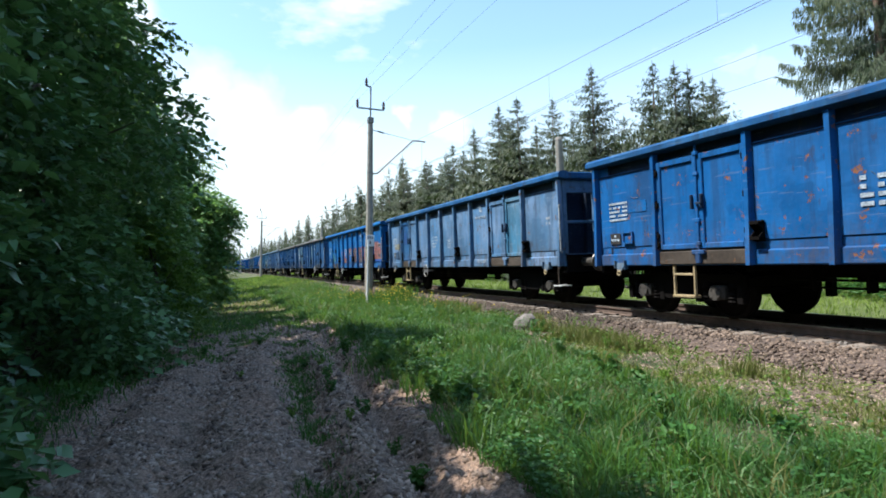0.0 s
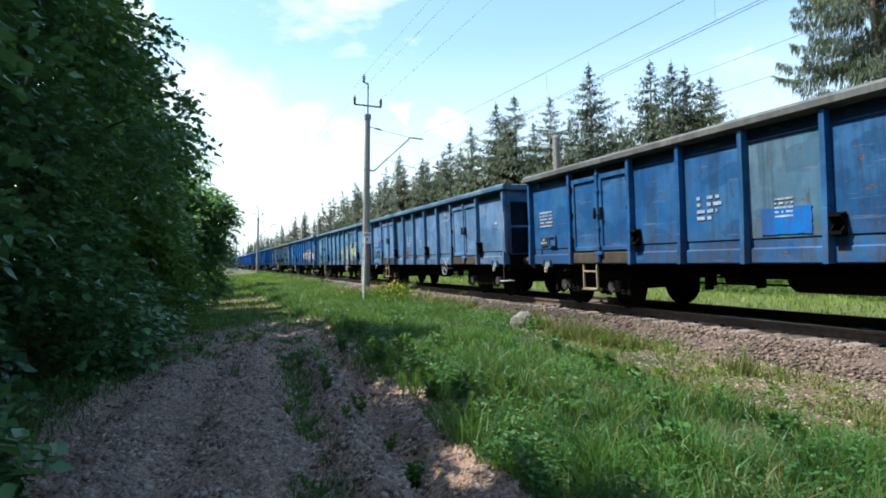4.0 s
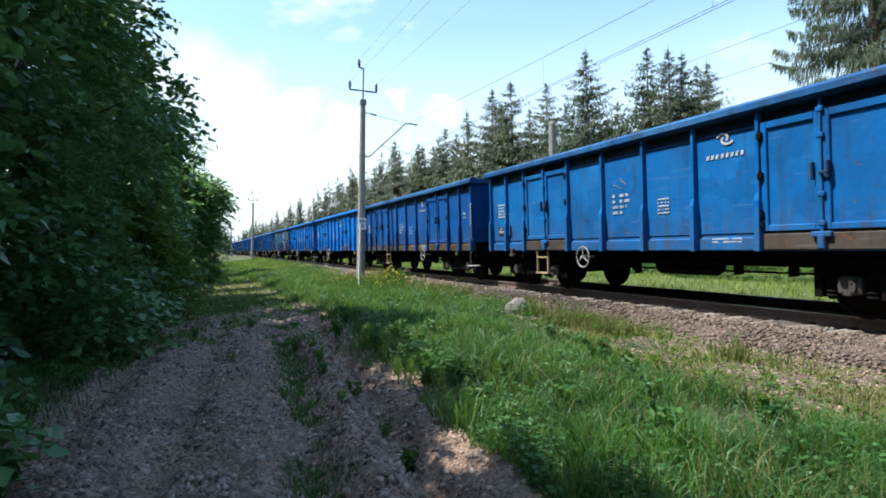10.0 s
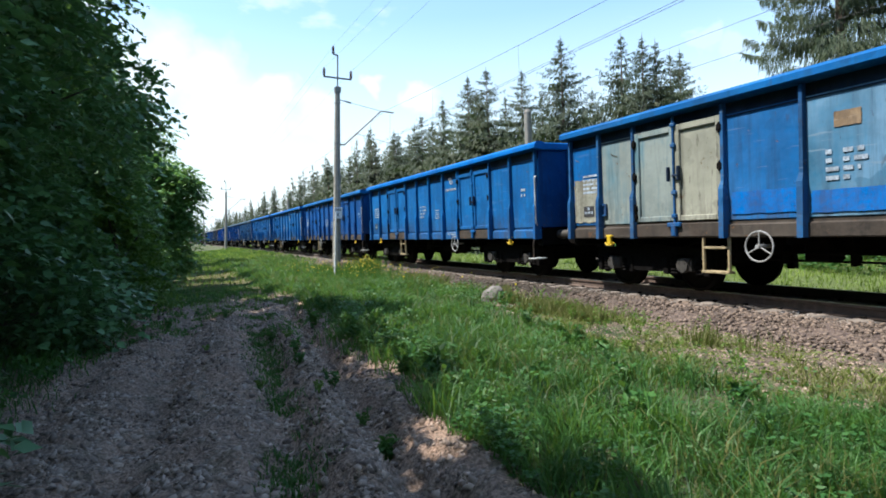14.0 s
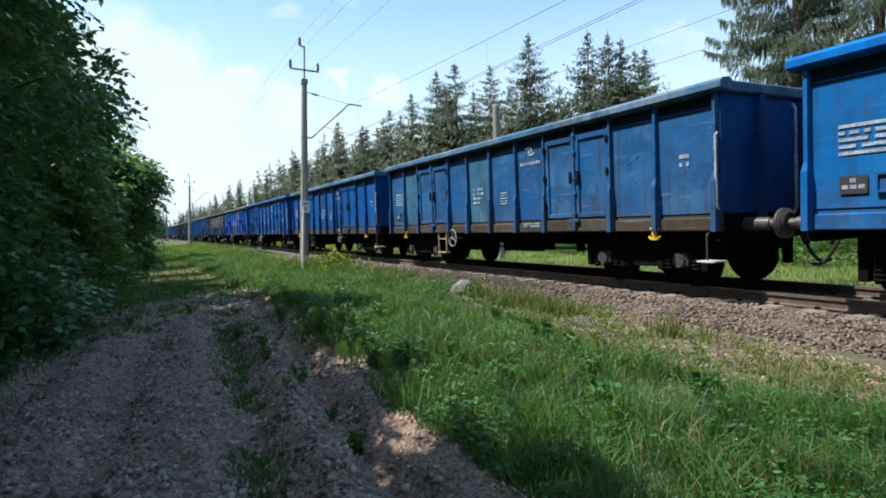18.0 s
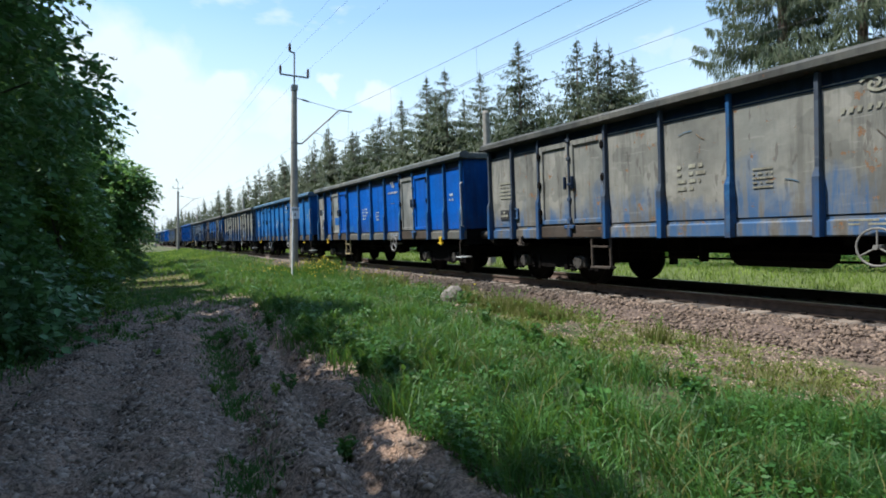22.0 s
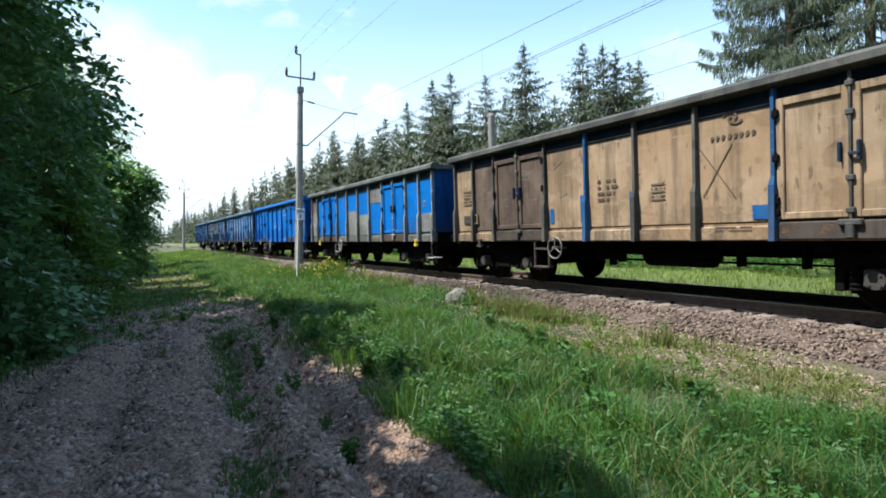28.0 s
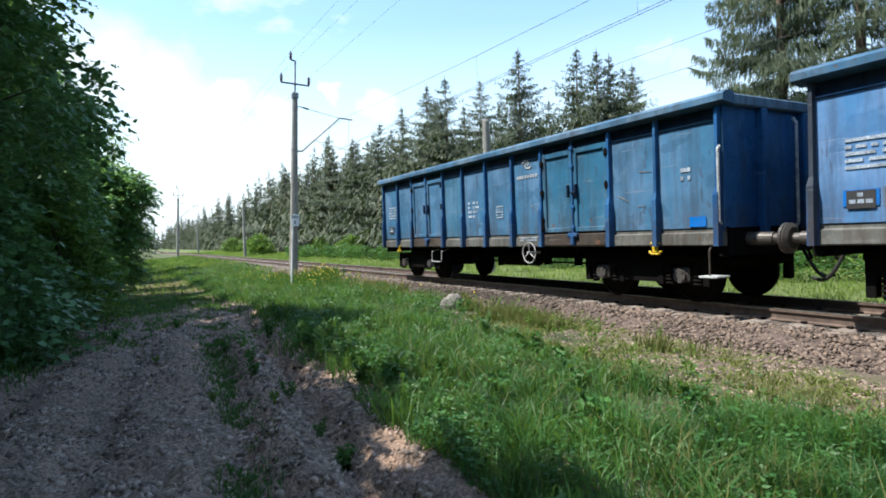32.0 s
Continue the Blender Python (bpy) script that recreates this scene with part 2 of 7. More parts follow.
def ground_material():
    m, t, b = material("soil and turf", 0.95)
    p = world_coords(t)
    sx = t.nodes.new("ShaderNodeSeparateXYZ")
    t.links.new(p, sx.inputs[0])
    wob = add_noise(t, p, 0.8, 5)
    fine = add_noise(t, p, 34.0, 2, 0.6)
    mid = add_noise(t, p, 4.0, 6, 0.6)
    soil = mixed(t, remap(t, mid, 0.3, 0.7), (0.225, 0.142, 0.098), (0.42, 0.278, 0.196))
    crumb = add_noise(t, p, 19.0, 6.0, 0.7)
    soil = mixed(t, remap(t, crumb, 0.47, 0.36), soil, (0.030, 0.021, 0.015))
    soil = mixed(t, remap(t, crumb, 0.56, 0.66), soil, (0.52, 0.37, 0.27))
    soil = mixed(t, remap(t, add_noise(t, p, 1.1, 4, 0.6, (2.2, 0.5, 1.0)), 0.45, 0.62, 0, 0.65), soil, (0.095, 0.076, 0.056))
    soil = mixed(t, remap(t, add_noise(t, p, 2.3, 5, 0.6), 0.56, 0.68, 0, 0.55), soil, (0.055, 0.070, 0.026))
    soil = mixed(t, 0.45, soil, mixed(t, remap(t, fine, 0.40, 0.62), (0.036, 0.024, 0.018), (0.44, 0.31, 0.235)))
    turf = mixed(t, remap(t, fine, 0.3, 0.7), (0.018, 0.028, 0.009), (0.05, 0.062, 0.018))
    turf = mixed(t, remap(t, mid, 0.55, 0.75), turf, (0.12, 0.10, 0.05))
    sand = mixed(t, remap(t, fine, 0.3, 0.7), (0.050, 0.038, 0.027), (0.185, 0.145, 0.105))
    x = math_node(t, "ADD", sx.outputs["X"], math_node(t, "MULTIPLY", math_node(t, "SUBTRACT", wob, 0.5), 1.1))
    along = remap(t, sx.outputs["Y"], 1.5, 14.0, -0.2975, 0.765)
    u = math_node(t, "SUBTRACT", x, along)
    bare = math_node(t, "MULTIPLY", remap(t, u, -2.6, -1.9), remap(t, u, 2.35, 2.0))
    bare = math_node(t, "MULTIPLY", bare, remap(t, math_node(t, "ADD", sx.outputs["Y"], math_node(t, "MULTIPLY", mid, 9.0)), 27, 19))
    # mown, sun-dried grass where the track fades out
    hay = math_node(t, "MULTIPLY", math_node(t, "MULTIPLY", remap(t, sx.outputs["Y"], 19.0, 23.0), remap(t, sx.outputs["Y"], 36.0, 30.0)), math_node(t, "MULTIPLY", remap(t, x, -1.2, -0.3), remap(t, x, 4.0, 3.0)))
    turf = mixed(t, math_node(t, "MULTIPLY", hay, remap(t, mid, 0.38, 0.6)), turf, mixed(t, remap(t, fine, 0.35, 0.65), (0.095, 0.085, 0.04), (0.25, 0.215, 0.115)))
    col = mixed(t, bare, turf, soil)
    # the sandy foot of the track bed, wider towards the near end
    edge = math_node(t, "ADD", x, math_node(t, "MULTIPLY", remap(t, sx.outputs["Y"], 3.5, 12.0, 1.0, 0.0), 2.2))
    col = mixed(t, math_node(t, "MULTIPLY", remap(t, edge, 6.9, 7.5), remap(t, x, 13.0, 12.2)), col, sand)
    col = mixed(t, remap(t, x, 12.4, 13.0), col, mixed(t, remap(t, mid, 0.3, 0.7), (0.045, 0.070, 0.014), (0.10, 0.135, 0.032)))
    moss = math_node(t, "MULTIPLY", remap(t, add_noise(t, p, 1.6, 6, 0.65), 0.47, 0.60), remap(t, x, 7.6, 6.6))
    moss = math_node(t, "MULTIPLY", moss, math_node(t, "SUBTRACT", 1.0, bare))
    col = mixed(t, math_node(t, "MULTIPLY", moss, 0.8), col, mixed(t, remap(t, fine, 0.3, 0.7), (0.04, 0.06, 0.015), (0.105, 0.112, 0.036)))
    t.links.new(col, b.inputs["Base Color"])
    bumped(t, b, math_node(t, "ADD", math_node(t, "MULTIPLY", fine, 0.5), math_node(t, "MULTIPLY", crumb, 1.1)), 1.0, 0.05)
    return m


def dark_stretch(t, p, sx):
    """Where a stretch of the shoulder's stones is darker, in patches."""
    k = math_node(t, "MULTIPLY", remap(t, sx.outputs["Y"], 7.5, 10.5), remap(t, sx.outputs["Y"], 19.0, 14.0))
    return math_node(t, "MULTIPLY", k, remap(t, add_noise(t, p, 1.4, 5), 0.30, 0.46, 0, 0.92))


def gravel_material(name, a, c, world_space=True):
    m, t, b = material(name, 0.9)
    p = world_coords(t)
    vo = t.nodes.new("ShaderNodeTexVoronoi")
    vo.inputs["Scale"].default_value = 17.0
    t.links.new(p, vo.inputs["Vector"])
    cell = t.nodes.new("ShaderNodeSeparateColor")
    t.links.new(vo.outputs["Color"], cell.inputs[0])
    col = mixed(t, cell.outputs[0], a, c)
    col = mixed(t, remap(t, add_noise(t, p, 0.7, 4), 0.4, 0.7, 0, 0.6), col, tuple(0.5 * x for x in a))
    sx = t.nodes.new("ShaderNodeSeparateXYZ")
    t.links.new(p, sx.inputs[0])
    # The train's shadow on the bed, put into the colour as a dark band.
    train_shade = math_node(t, "MULTIPLY", remap(t, sx.outputs["X"], 7.75, 8.1), remap(t, sx.outputs["X"], 11.0, 10.5))
    col = mixed(t, math_node(t, "MULTIPLY", train_shade, 0.7), col, (0.050, 0.046, 0.044))
    col = mixed(t, dark_stretch(t, p, sx), col, (0.026, 0.020, 0.015))
    t.links.new(col, b.inputs["Base Color"])
    bumped(t, b, vo.outputs["Distance"], 1.0, 0.04)
    return m


def stone_material(name, a, c, old=False):
    m, t, b = material(name, 0.9)
    g = t.nodes.new("ShaderNodeNewGeometry")
    n = add_noise(t, g.outputs["Position"], 60.0, 4)
    col = mixed(t, g.outputs["Random Per Island"], a, c)
    col = mixed(t, remap(t, n, 0.35, 0.7, 0, 0.4), col, tuple(x * 0.5 for x in a))
    sx = t.nodes.new("ShaderNodeSeparateXYZ")
    t.links.new(g.outputs["Position"], sx.inputs[0])
    if old:
        col = mixed(t, dark_stretch(t, g.outputs["Position"], sx), col, (0.036, 0.028, 0.021))
    t.links.new(col, b.inputs["Base Color"])
    bumped(t, b, n, 0.3, 0.004)
    return m


def bark_material(name, a, c):
    m, t, b = material(name, 0.9)
    v, _ = local_coords(t)
    n = add_noise(t, v, 5.0, 7, 0.65, (4.0, 4.0, 0.7))
    t.links.new(mixed(t, remap(t, n, 0.3, 0.7), a, c), b.inputs["Base Color"])
    bumped(t, b, n, 0.7, 0.02)
    return m


BLUES = {
    "strong": paint("strong blue paint", (0.002, 0.086, 0.272), (0.008, 0.124, 0.34), wear=0.45, rust=0.3),
    "rusty": paint("chipped blue paint", (0.003, 0.079, 0.254), (0.014, 0.112, 0.325), chip=(0.165, 0.072, 0.036), wear=0.6, rust=0.9),
    "faded": paint("faded grey-blue paint", (0.052, 0.150, 0.290), (0.130, 0.212, 0.345), chip=(0.105, 0.062, 0.04), wear=0.7, rust=0.85),
    "muted": paint("muted blue paint", (0.007, 0.066, 0.195), (0.030, 0.112, 0.245), wear=0.7, rust=0.5),
    "light": paint("pale washed blue paint", (0.034, 0.153, 0.275), (0.126, 0.235, 0.350), wear=0.8, rust=0.2),
    "periwinkle": paint("pale clear blue paint", (0.050, 0.160, 0.340), (0.140, 0.240, 0.420), wear=0.6, rust=0.2),
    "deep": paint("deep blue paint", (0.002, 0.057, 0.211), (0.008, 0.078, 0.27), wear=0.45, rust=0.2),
    "bright": paint("fresh bright blue paint", (0.0005, 0.116, 0.405), (0.001, 0.130, 0.47), wear=0.2, rust=0.1, rough=0.42),
    "vivid": paint("vivid ultramarine paint", (0.001, 0.076, 0.345), (0.002, 0.076, 0.38), wear=0.3, rust=0.15, rough=0.42),
    "steel": paint("steel blue paint", (0.020, 0.101, 0.181), (0.067, 0.160, 0.252), wear=0.7, rust=0.3),
    "greygreen": paint("grey-teal faded paint", (0.044, 0.120, 0.195), (0.105, 0.184, 0.252), wear=0.8, rust=0.8),
    "azure": paint("sky blue paint", (0.006, 0.101, 0.296), (0.026, 0.138, 0.355), wear=0.6, rust=0.3),
    "slate": paint("slate blue paint", (0.034, 0.122, 0.222), (0.090, 0.170, 0.280), wear=0.7, rust=0.25),
    "soot": paint("sooty charcoal paint", (0.046, 0.052, 0.052), (0.109, 0.109, 0.097), wear=0.8, rust=0.4),
    # Blue-black that also carries the shade of end walls and rim recess.
    "grimyshade": paint("blue-black paint with grime and shade in it", (0.008, 0.018, 0.042), (0.022, 0.040, 0.075), wear=0.6, rust=0.3),
    "creamblue": paint("cream primer with blue remains", (0.20, 0.235, 0.225), (0.048, 0.165, 0.235), wear=0.3, rust=0.4),
    "cream": paint("dirty cream primer", (0.235, 0.244, 0.202), (0.302, 0.311, 0.260), wear=0.7, rust=0.6),
    "grey": paint("dusty grey paint", (0.160, 0.180, 0.184), (0.260, 0.268, 0.260), wear=0.8, rust=0.6),
    "dusty": paint("dust-grey bare paint", (0.145, 0.154, 0.146), (0.228, 0.230, 0.210), chip=(0.16, 0.09, 0.05), wear=0.7, rust=0.8, foot=(0.016, 0.075, 0.19)),
    "royal": paint("royal blue paint", (0.001, 0.080, 0.30), (0.003, 0.098, 0.36), wear=0.4, rust=0.25),
    "dimblue": paint("grimy blue-grey paint", (0.028, 0.042, 0.066), (0.060, 0.075, 0.098), wear=0.6, rust=0.4, foot=(0.010, 0.070, 0.20)),
    "paleblue": paint("dusty pale grey-blue paint", (0.140, 0.180, 0.235), (0.205, 0.240, 0.285), wear=0.7, rust=0.3, foot=(0.030, 0.080, 0.16)),
    "tan": paint("sun-bleached tan paint", (0.244, 0.168, 0.101), (0.319, 0.244, 0.168), chip=(0.126, 0.067, 0.034), wear=0.8, rust=0.7),
    "brown": paint("sooty brown paint", (0.067, 0.050, 0.042), (0.143, 0.109, 0.084), wear=0.7, rust=0.6),
    "sill": paint("worn grey-brown steel", (0.036, 0.032, 0.029), (0.082, 0.072, 0.063), wear=0.8, rust=0.9),
    "rim": paint("scuffed top rail paint", (0.034, 0.106, 0.192), (0.120, 0.176, 0.235), wear=0.7, rust=0.5),
    "rimpale": paint("dusty grey top rail", (0.085, 0.096, 0.096), (0.145, 0.150, 0.140), wear=0.7, rust=0.6),
}
# Near black: the deep shade under the wagons is put into these two colours.
MAT_UNDER = plain("grimy black steel with shade in its colour", (0.005, 0.0045, 0.0045), 0.85, 0, 0.4, 9.0, gloss=0.06)
MAT_WHEEL = plain("brown-black brake-dust steel with shade in its colour", (0.007, 0.006, 0.0055), 0.8, 0, 0.3, 8.0, gloss=0.1)
MAT_GREASE = plain("bare buffer steel", (0.10, 0.095, 0.09), 0.45, 0.6, 0.4, 8.0)
MAT_STENCIL = plain("worn stencil paint", (0.25, 0.31, 0.38), 0.7, 0, 0.6, 34.0)
MAT_WHITE = plain("chalky white paint", (0.33, 0.35, 0.36), 0.6, 0, 0.6, 26.0)
MAT_SIGN = plain("white enamel", (0.72, 0.73, 0.74), 0.4, 0, 0.08, 9.0)
MAT_YELLOW = plain("yellow paint", (0.487, 0.328, 0.017), 0.5, 0, 0.15, 10.0)
MAT_BEIGE = plain("cream yellow step paint", (0.27, 0.215, 0.125), 0.6, 0, 0.5, 18.0)
MAT_BLACK = plain("black board paint", (0.025, 0.025, 0.028), 0.6, 0, 0.2, 10.0)
MAT_RUBBER = plain("black rubber", (0.02, 0.02, 0.02), 0.8, 0, 0.2, 10.0)
MAT_RED = plain("brick red spray paint", (0.202, 0.029, 0.025), 0.6, 0, 0.2, 4.0)
MAT_PINK = plain("pink spray paint", (0.353, 0.101, 0.134), 0.6, 0, 0.2, 4.0)
MAT_LIME = plain("lime yellow spray paint", (0.36, 0.34, 0.03), 0.6, 0, 0.15, 4.0)
MAT_BLUETAG = plain("blue spray paint", (0.008, 0.059, 0.269), 0.6, 0, 0.2, 4.0)
MAT_SILVER = plain("pale silver spray paint", (0.26, 0.265, 0.27), 0.5, 0, 0.4, 16.0)
MAT_CONCRETE = plain("weathered concrete", (0.218, 0.210, 0.185), 0.9, 0, 0.25, 5.0, 0.5, 0.01)
MAT_BOULDER = plain("lichen-grey boulder", (0.14, 0.13, 0.12), 0.9, 0, 0.5, 9.0, 0.8, 0.03)
MAT_GALV = plain("dull galvanised steel", (0.20, 0.20, 0.19), 0.6, 0.4, 0.25, 7.0)
MAT_WIRE = plain("dark contact wire", (0.05, 0.05, 0.05), 0.6, 0.5, 0.2, 7.0)
MAT_PORCELAIN = plain("brown porcelain", (0.08, 0.035, 0.02), 0.25, 0, 0.2, 7.0)
MAT_RAIL = plain("rusty rail steel", (0.11, 0.080, 0.067), 0.8, 0.2, 0.35, 9.0, world_space=True)
MAT_RAILTOP = plain("polished rail head", (0.45, 0.43, 0.40), 0.3, 0.9, 0.15, 9.0, world_space=True)
MAT_SLEEPER = plain("grey concrete sleeper", (0.17, 0.145, 0.127), 0.9, 0, 0.25, 6.0, 0.5, 0.01)
MAT_GROUND = ground_material()
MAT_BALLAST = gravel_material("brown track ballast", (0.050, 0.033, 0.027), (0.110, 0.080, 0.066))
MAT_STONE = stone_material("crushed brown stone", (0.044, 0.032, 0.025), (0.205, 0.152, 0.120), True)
MAT_TRACKSTONE = stone_material("grey ballast stone", (0.045, 0.042, 0.040), (0.20, 0.185, 0.175))
MAT_CLOD = stone_material("earth clods and pebbles", (0.075, 0.050, 0.037), (0.44, 0.34, 0.27))
MAT_GRASS = foliage("meadow grass blades", (0.008, 0.044, 0.014), (0.064, 0.172, 0.034), 0.4, 0.5, 1.3, 0.3, 0.62)
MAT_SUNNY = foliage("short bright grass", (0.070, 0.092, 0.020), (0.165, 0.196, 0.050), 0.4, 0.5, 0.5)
MAT_MEADOW = foliage("rough field grass", (0.070, 0.130, 0.020), (0.250, 0.335, 0.070), 0.4, 0.5, 0.5, 0.2, 0.6)
MAT_STRAW = foliage("dry straw grass", (0.080, 0.092, 0.026), (0.160, 0.150, 0.058), 0.3, 0.6, 0.6)
MAT_HAY = foliage("mown sun-dried grass", (0.12, 0.105, 0.045), (0.27, 0.23, 0.115), 0.2, 0.7, 0.8)
MAT_WEED = foliage("low weed leaves", (0.015, 0.065, 0.018), (0.052, 0.145, 0.028), 0.3, 0.5, 1.0)
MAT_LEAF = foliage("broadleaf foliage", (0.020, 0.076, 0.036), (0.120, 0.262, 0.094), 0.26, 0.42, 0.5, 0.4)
# Brighter copy of MAT_LEAF: light on the farther hedge put into the colour.
MAT_LEAFLIT = foliage("broadleaf foliage with sunlight in its colour", (0.034, 0.115, 0.042), (0.180, 0.340, 0.105), 0.32, 0.4, 0.5, 0.4)
MAT_LEAFY = foliage("young light leaves", (0.05, 0.12, 0.02), (0.14, 0.24, 0.04), 0.4, 0.5, 0.5)
MAT_NEEDLE = foliage("spruce needles", (0.011, 0.025, 0.016), (0.060, 0.074, 0.036), 0.08, 0.6, 0.25)
MAT_CURTAIN = foliage("olive spruce needles", (0.018, 0.034, 0.024), (0.092, 0.116, 0.064), 0.12, 0.6, 0.45, 0.25, 0.6)
MAT_FLOWER = plain("yellow petals", (0.420, 0.353, 0.025), 0.6, 0, 0.15, 10.0)
MAT_BARK = bark_material("dark bark", (0.03, 0.024, 0.018), (0.10, 0.08, 0.062))
MAT_BARK2 = bark_material("reddish spruce bark", (0.06, 0.04, 0.03), (0.17, 0.12, 0.09))


# ---- mesh helpers ----
def quick_mesh(name, verts, quads=None, tris=None, mat=None, smooth=False):
    """A mesh from numpy arrays of corners, four-sided and three-sided faces."""
    me = bpy.data.meshes.new(name)
    q = np.zeros((0, 4), int) if quads is None else quads
    r = np.zeros((0, 3), int) if tris is None else tris
    loops = np.concatenate([q.ravel(), r.ravel()]).astype(np.int32)
    sizes = np.concatenate([np.full(len(q), 4), np.full(len(r), 3)])
    starts = np.concatenate([[0], np.cumsum(sizes)[:-1]]).astype(np.int32)
    me.vertices.add(len(verts))
    me.vertices.foreach_set("co", np.asarray(verts, np.float32).ravel())
    me.loops.add(len(loops))
    me.loops.foreach_set("vertex_index", loops)
    me.polygons.add(len(sizes))
    me.polygons.foreach_set("loop_start", starts)
    if smooth:
        me.polygons.foreach_set("use_smooth", np.ones(len(sizes), bool))
    if mat:
        me.materials.append(mat)
    me.update(calc_edges=True)
    return me


def box(bm, x0, x1, y0, y1, z0, z1, bevel=0.0):
    r = bmesh.ops.create_cube(bm, size=1)
    vs = r["verts"]
    for v in vs:
        v.co = Vector(((x0 + x1) / 2 + v.co.x * (x1 - x0), (y0 + y1) / 2 + v.co.y * (y1 - y0), (z0 + z1) / 2 + v.co.z * (z1 - z0)))
    if bevel:
        es = list({e for v in vs for e in v.link_edges})
        bmesh.ops.bevel(bm, geom=es, offset=bevel, segments=1, affect="EDGES", profile=0.5)


def rod(bm, a, b, r, r2=None, seg=10):
    a, b = Vector(a), Vector(b)
    d = b - a
    m = Matrix.Translation((a + b) / 2) @ d.to_track_quat("Z", "Y").to_matrix().to_4x4()
    bmesh.ops.create_cone(bm, cap_ends=True, segments=seg, radius1=r, radius2=r if r2 is None else r2, depth=d.length, matrix=m)


def tube_path(bm, pts, r, seg=8):
    """One bent tube along the points."""
    P = [Vector(p) for p in pts]
    rings = []
    for i, p in enumerate(P):
        d = ((P[min(i + 1, len(P) - 1)] - p).normalized() + (p - P[max(i - 1, 0)]).normalized()).normalized()
        q = d.to_track_quat("Z", "Y").to_matrix()
        if i == 0:
            u = q.col[0].copy()
        u = (u - d * u.dot(d)).normalized()
        v = d.cross(u)
        rings.append([bm.verts.new(p + (u * math.cos(2 * math.pi * k / seg) + v * math.sin(2 * math.pi * k / seg)) * r) for k in range(seg)])
    for a, b in zip(rings, rings[1:]):
        for k in range(seg):
            bm.faces.new((a[k], a[(k + 1) % seg], b[(k + 1) % seg], b[k]))
    bm.faces.new(rings[0][::-1])
    bm.faces.new(rings[-1])


def torus(bm, centre, R, r, axis="x", seg=24, sub=6):
    rings = []
    for i in range(seg):
        a = 2 * math.pi * i / seg
        ring = []
        for j in range(sub):
            c = 2 * math.pi * j / sub
            d, h = R + r * math.cos(c), r * math.sin(c)
            p = (h, d * math.cos(a), d * math.sin(a)) if axis == "x" else (d * math.cos(a), h, d * math.sin(a))
            ring.append(bm.verts.new(Vector(centre) + Vector(p)))
        rings.append(ring)
    for i in range(seg):
        for j in range(sub):
            a, b = rings[i], rings[(i + 1) % seg]
            bm.faces.new((a[j], b[j], b[(j + 1) % sub], a[(j + 1) % sub]))


def extrude_profile(bm, prof, y0, y1):
    """A closed outline in x and z, drawn out along y."""
    a = [bm.verts.new((x, y0, z)) for x, z in prof]
    b = [bm.verts.new((x, y1, z)) for x, z in prof]
    n = len(prof)
    for i in range(n):
        bm.faces.new((a[i], a[(i + 1) % n], b[(i + 1) % n], b[i]))
    bm.faces.new(a[::-1])
    bm.faces.new(b)
    bmesh.ops.recalc_face_normals(bm, faces=bm.faces[:])


def lathe(bm, axis, prof, seg=12):
    """A turned body round a vertical axis: prof lists (radius, height)."""
    rings = [[bm.verts.new((axis[0] + r * math.cos(2 * math.pi * k / seg), axis[1] + r * math.sin(2 * math.pi * k / seg), z)) for k in range(seg)] for r, z in prof]
    for a, b in zip(rings, rings[1:]):
        for k in range(seg):
            bm.faces.new((a[k], a[(k + 1) % seg], b[(k + 1) % seg], b[k]))
    bm.faces.new(rings[0][::-1])
    bm.faces.new(rings[-1])


MESHES = {}


def shared(key, build):
    """The mesh under that key; build(bm) draws it the first time."""
    if key not in MESHES:
        bm = bmesh.new()
        build(bm)
        me = bpy.data.meshes.new(key)
        bm.to_mesh(me)
        bm.free()
        me.materials.append(None)
        MESHES[key] = me
    return MESHES[key]


def part(name, bm, mat, parent=None, label="", at=(0, 0, 0), turn=None):
    """One mesh object under a thing or a part; bm is a bmesh, or a mesh that alike parts share."""
    if isinstance(bm, bmesh.types.BMesh):
        me = bpy.data.meshes.new(name)
        bm.to_mesh(me)
        bm.free()
        me.materials.append(mat)
        ob = new(name, me)
    else:
        ob = new(name, bm)
        if not bm.materials:
            bm.materials.append(mat)
        if bm.materials[0] is not mat:
            ob.material_slots[0].link = "OBJECT"
            ob.material_slots[0].material = mat
    ob.parent = parent
    ob.location = at
    if turn:
        ob.rotation_euler = turn
    if label:
        ob["label"] = label
    return ob


def empty(name, at=(0, 0, 0)):
    ob = new(name)
    ob.empty_display_size = 0.2
    ob.location = at
    return ob


R = random.Random(7)
G = np.random.default_rng(11)


# ---- ground and track ----
TC = math.tan(radians(CANT))


def bed_top(x):
    return (x - TRACK_X) * TC - 0.19


def edge_x(y):
    """Where the grass gives way to the stones of the track bed."""
    return np.interp(y, [2.8, 4.2, 6.9, 8.9, 12.0], [4.5, 4.5, 5.1, 5.6, 6.6])


def stones_x(y):
    """Where the loose stones of the track bed begin."""
    return np.interp(y, [2.8, 3.6, 6.0, 9.0, 12.0], [5.5, 5.85, 6.0, 6.35, 7.0])


LATTICE = np.random.default_rng(3).random((256, 256))


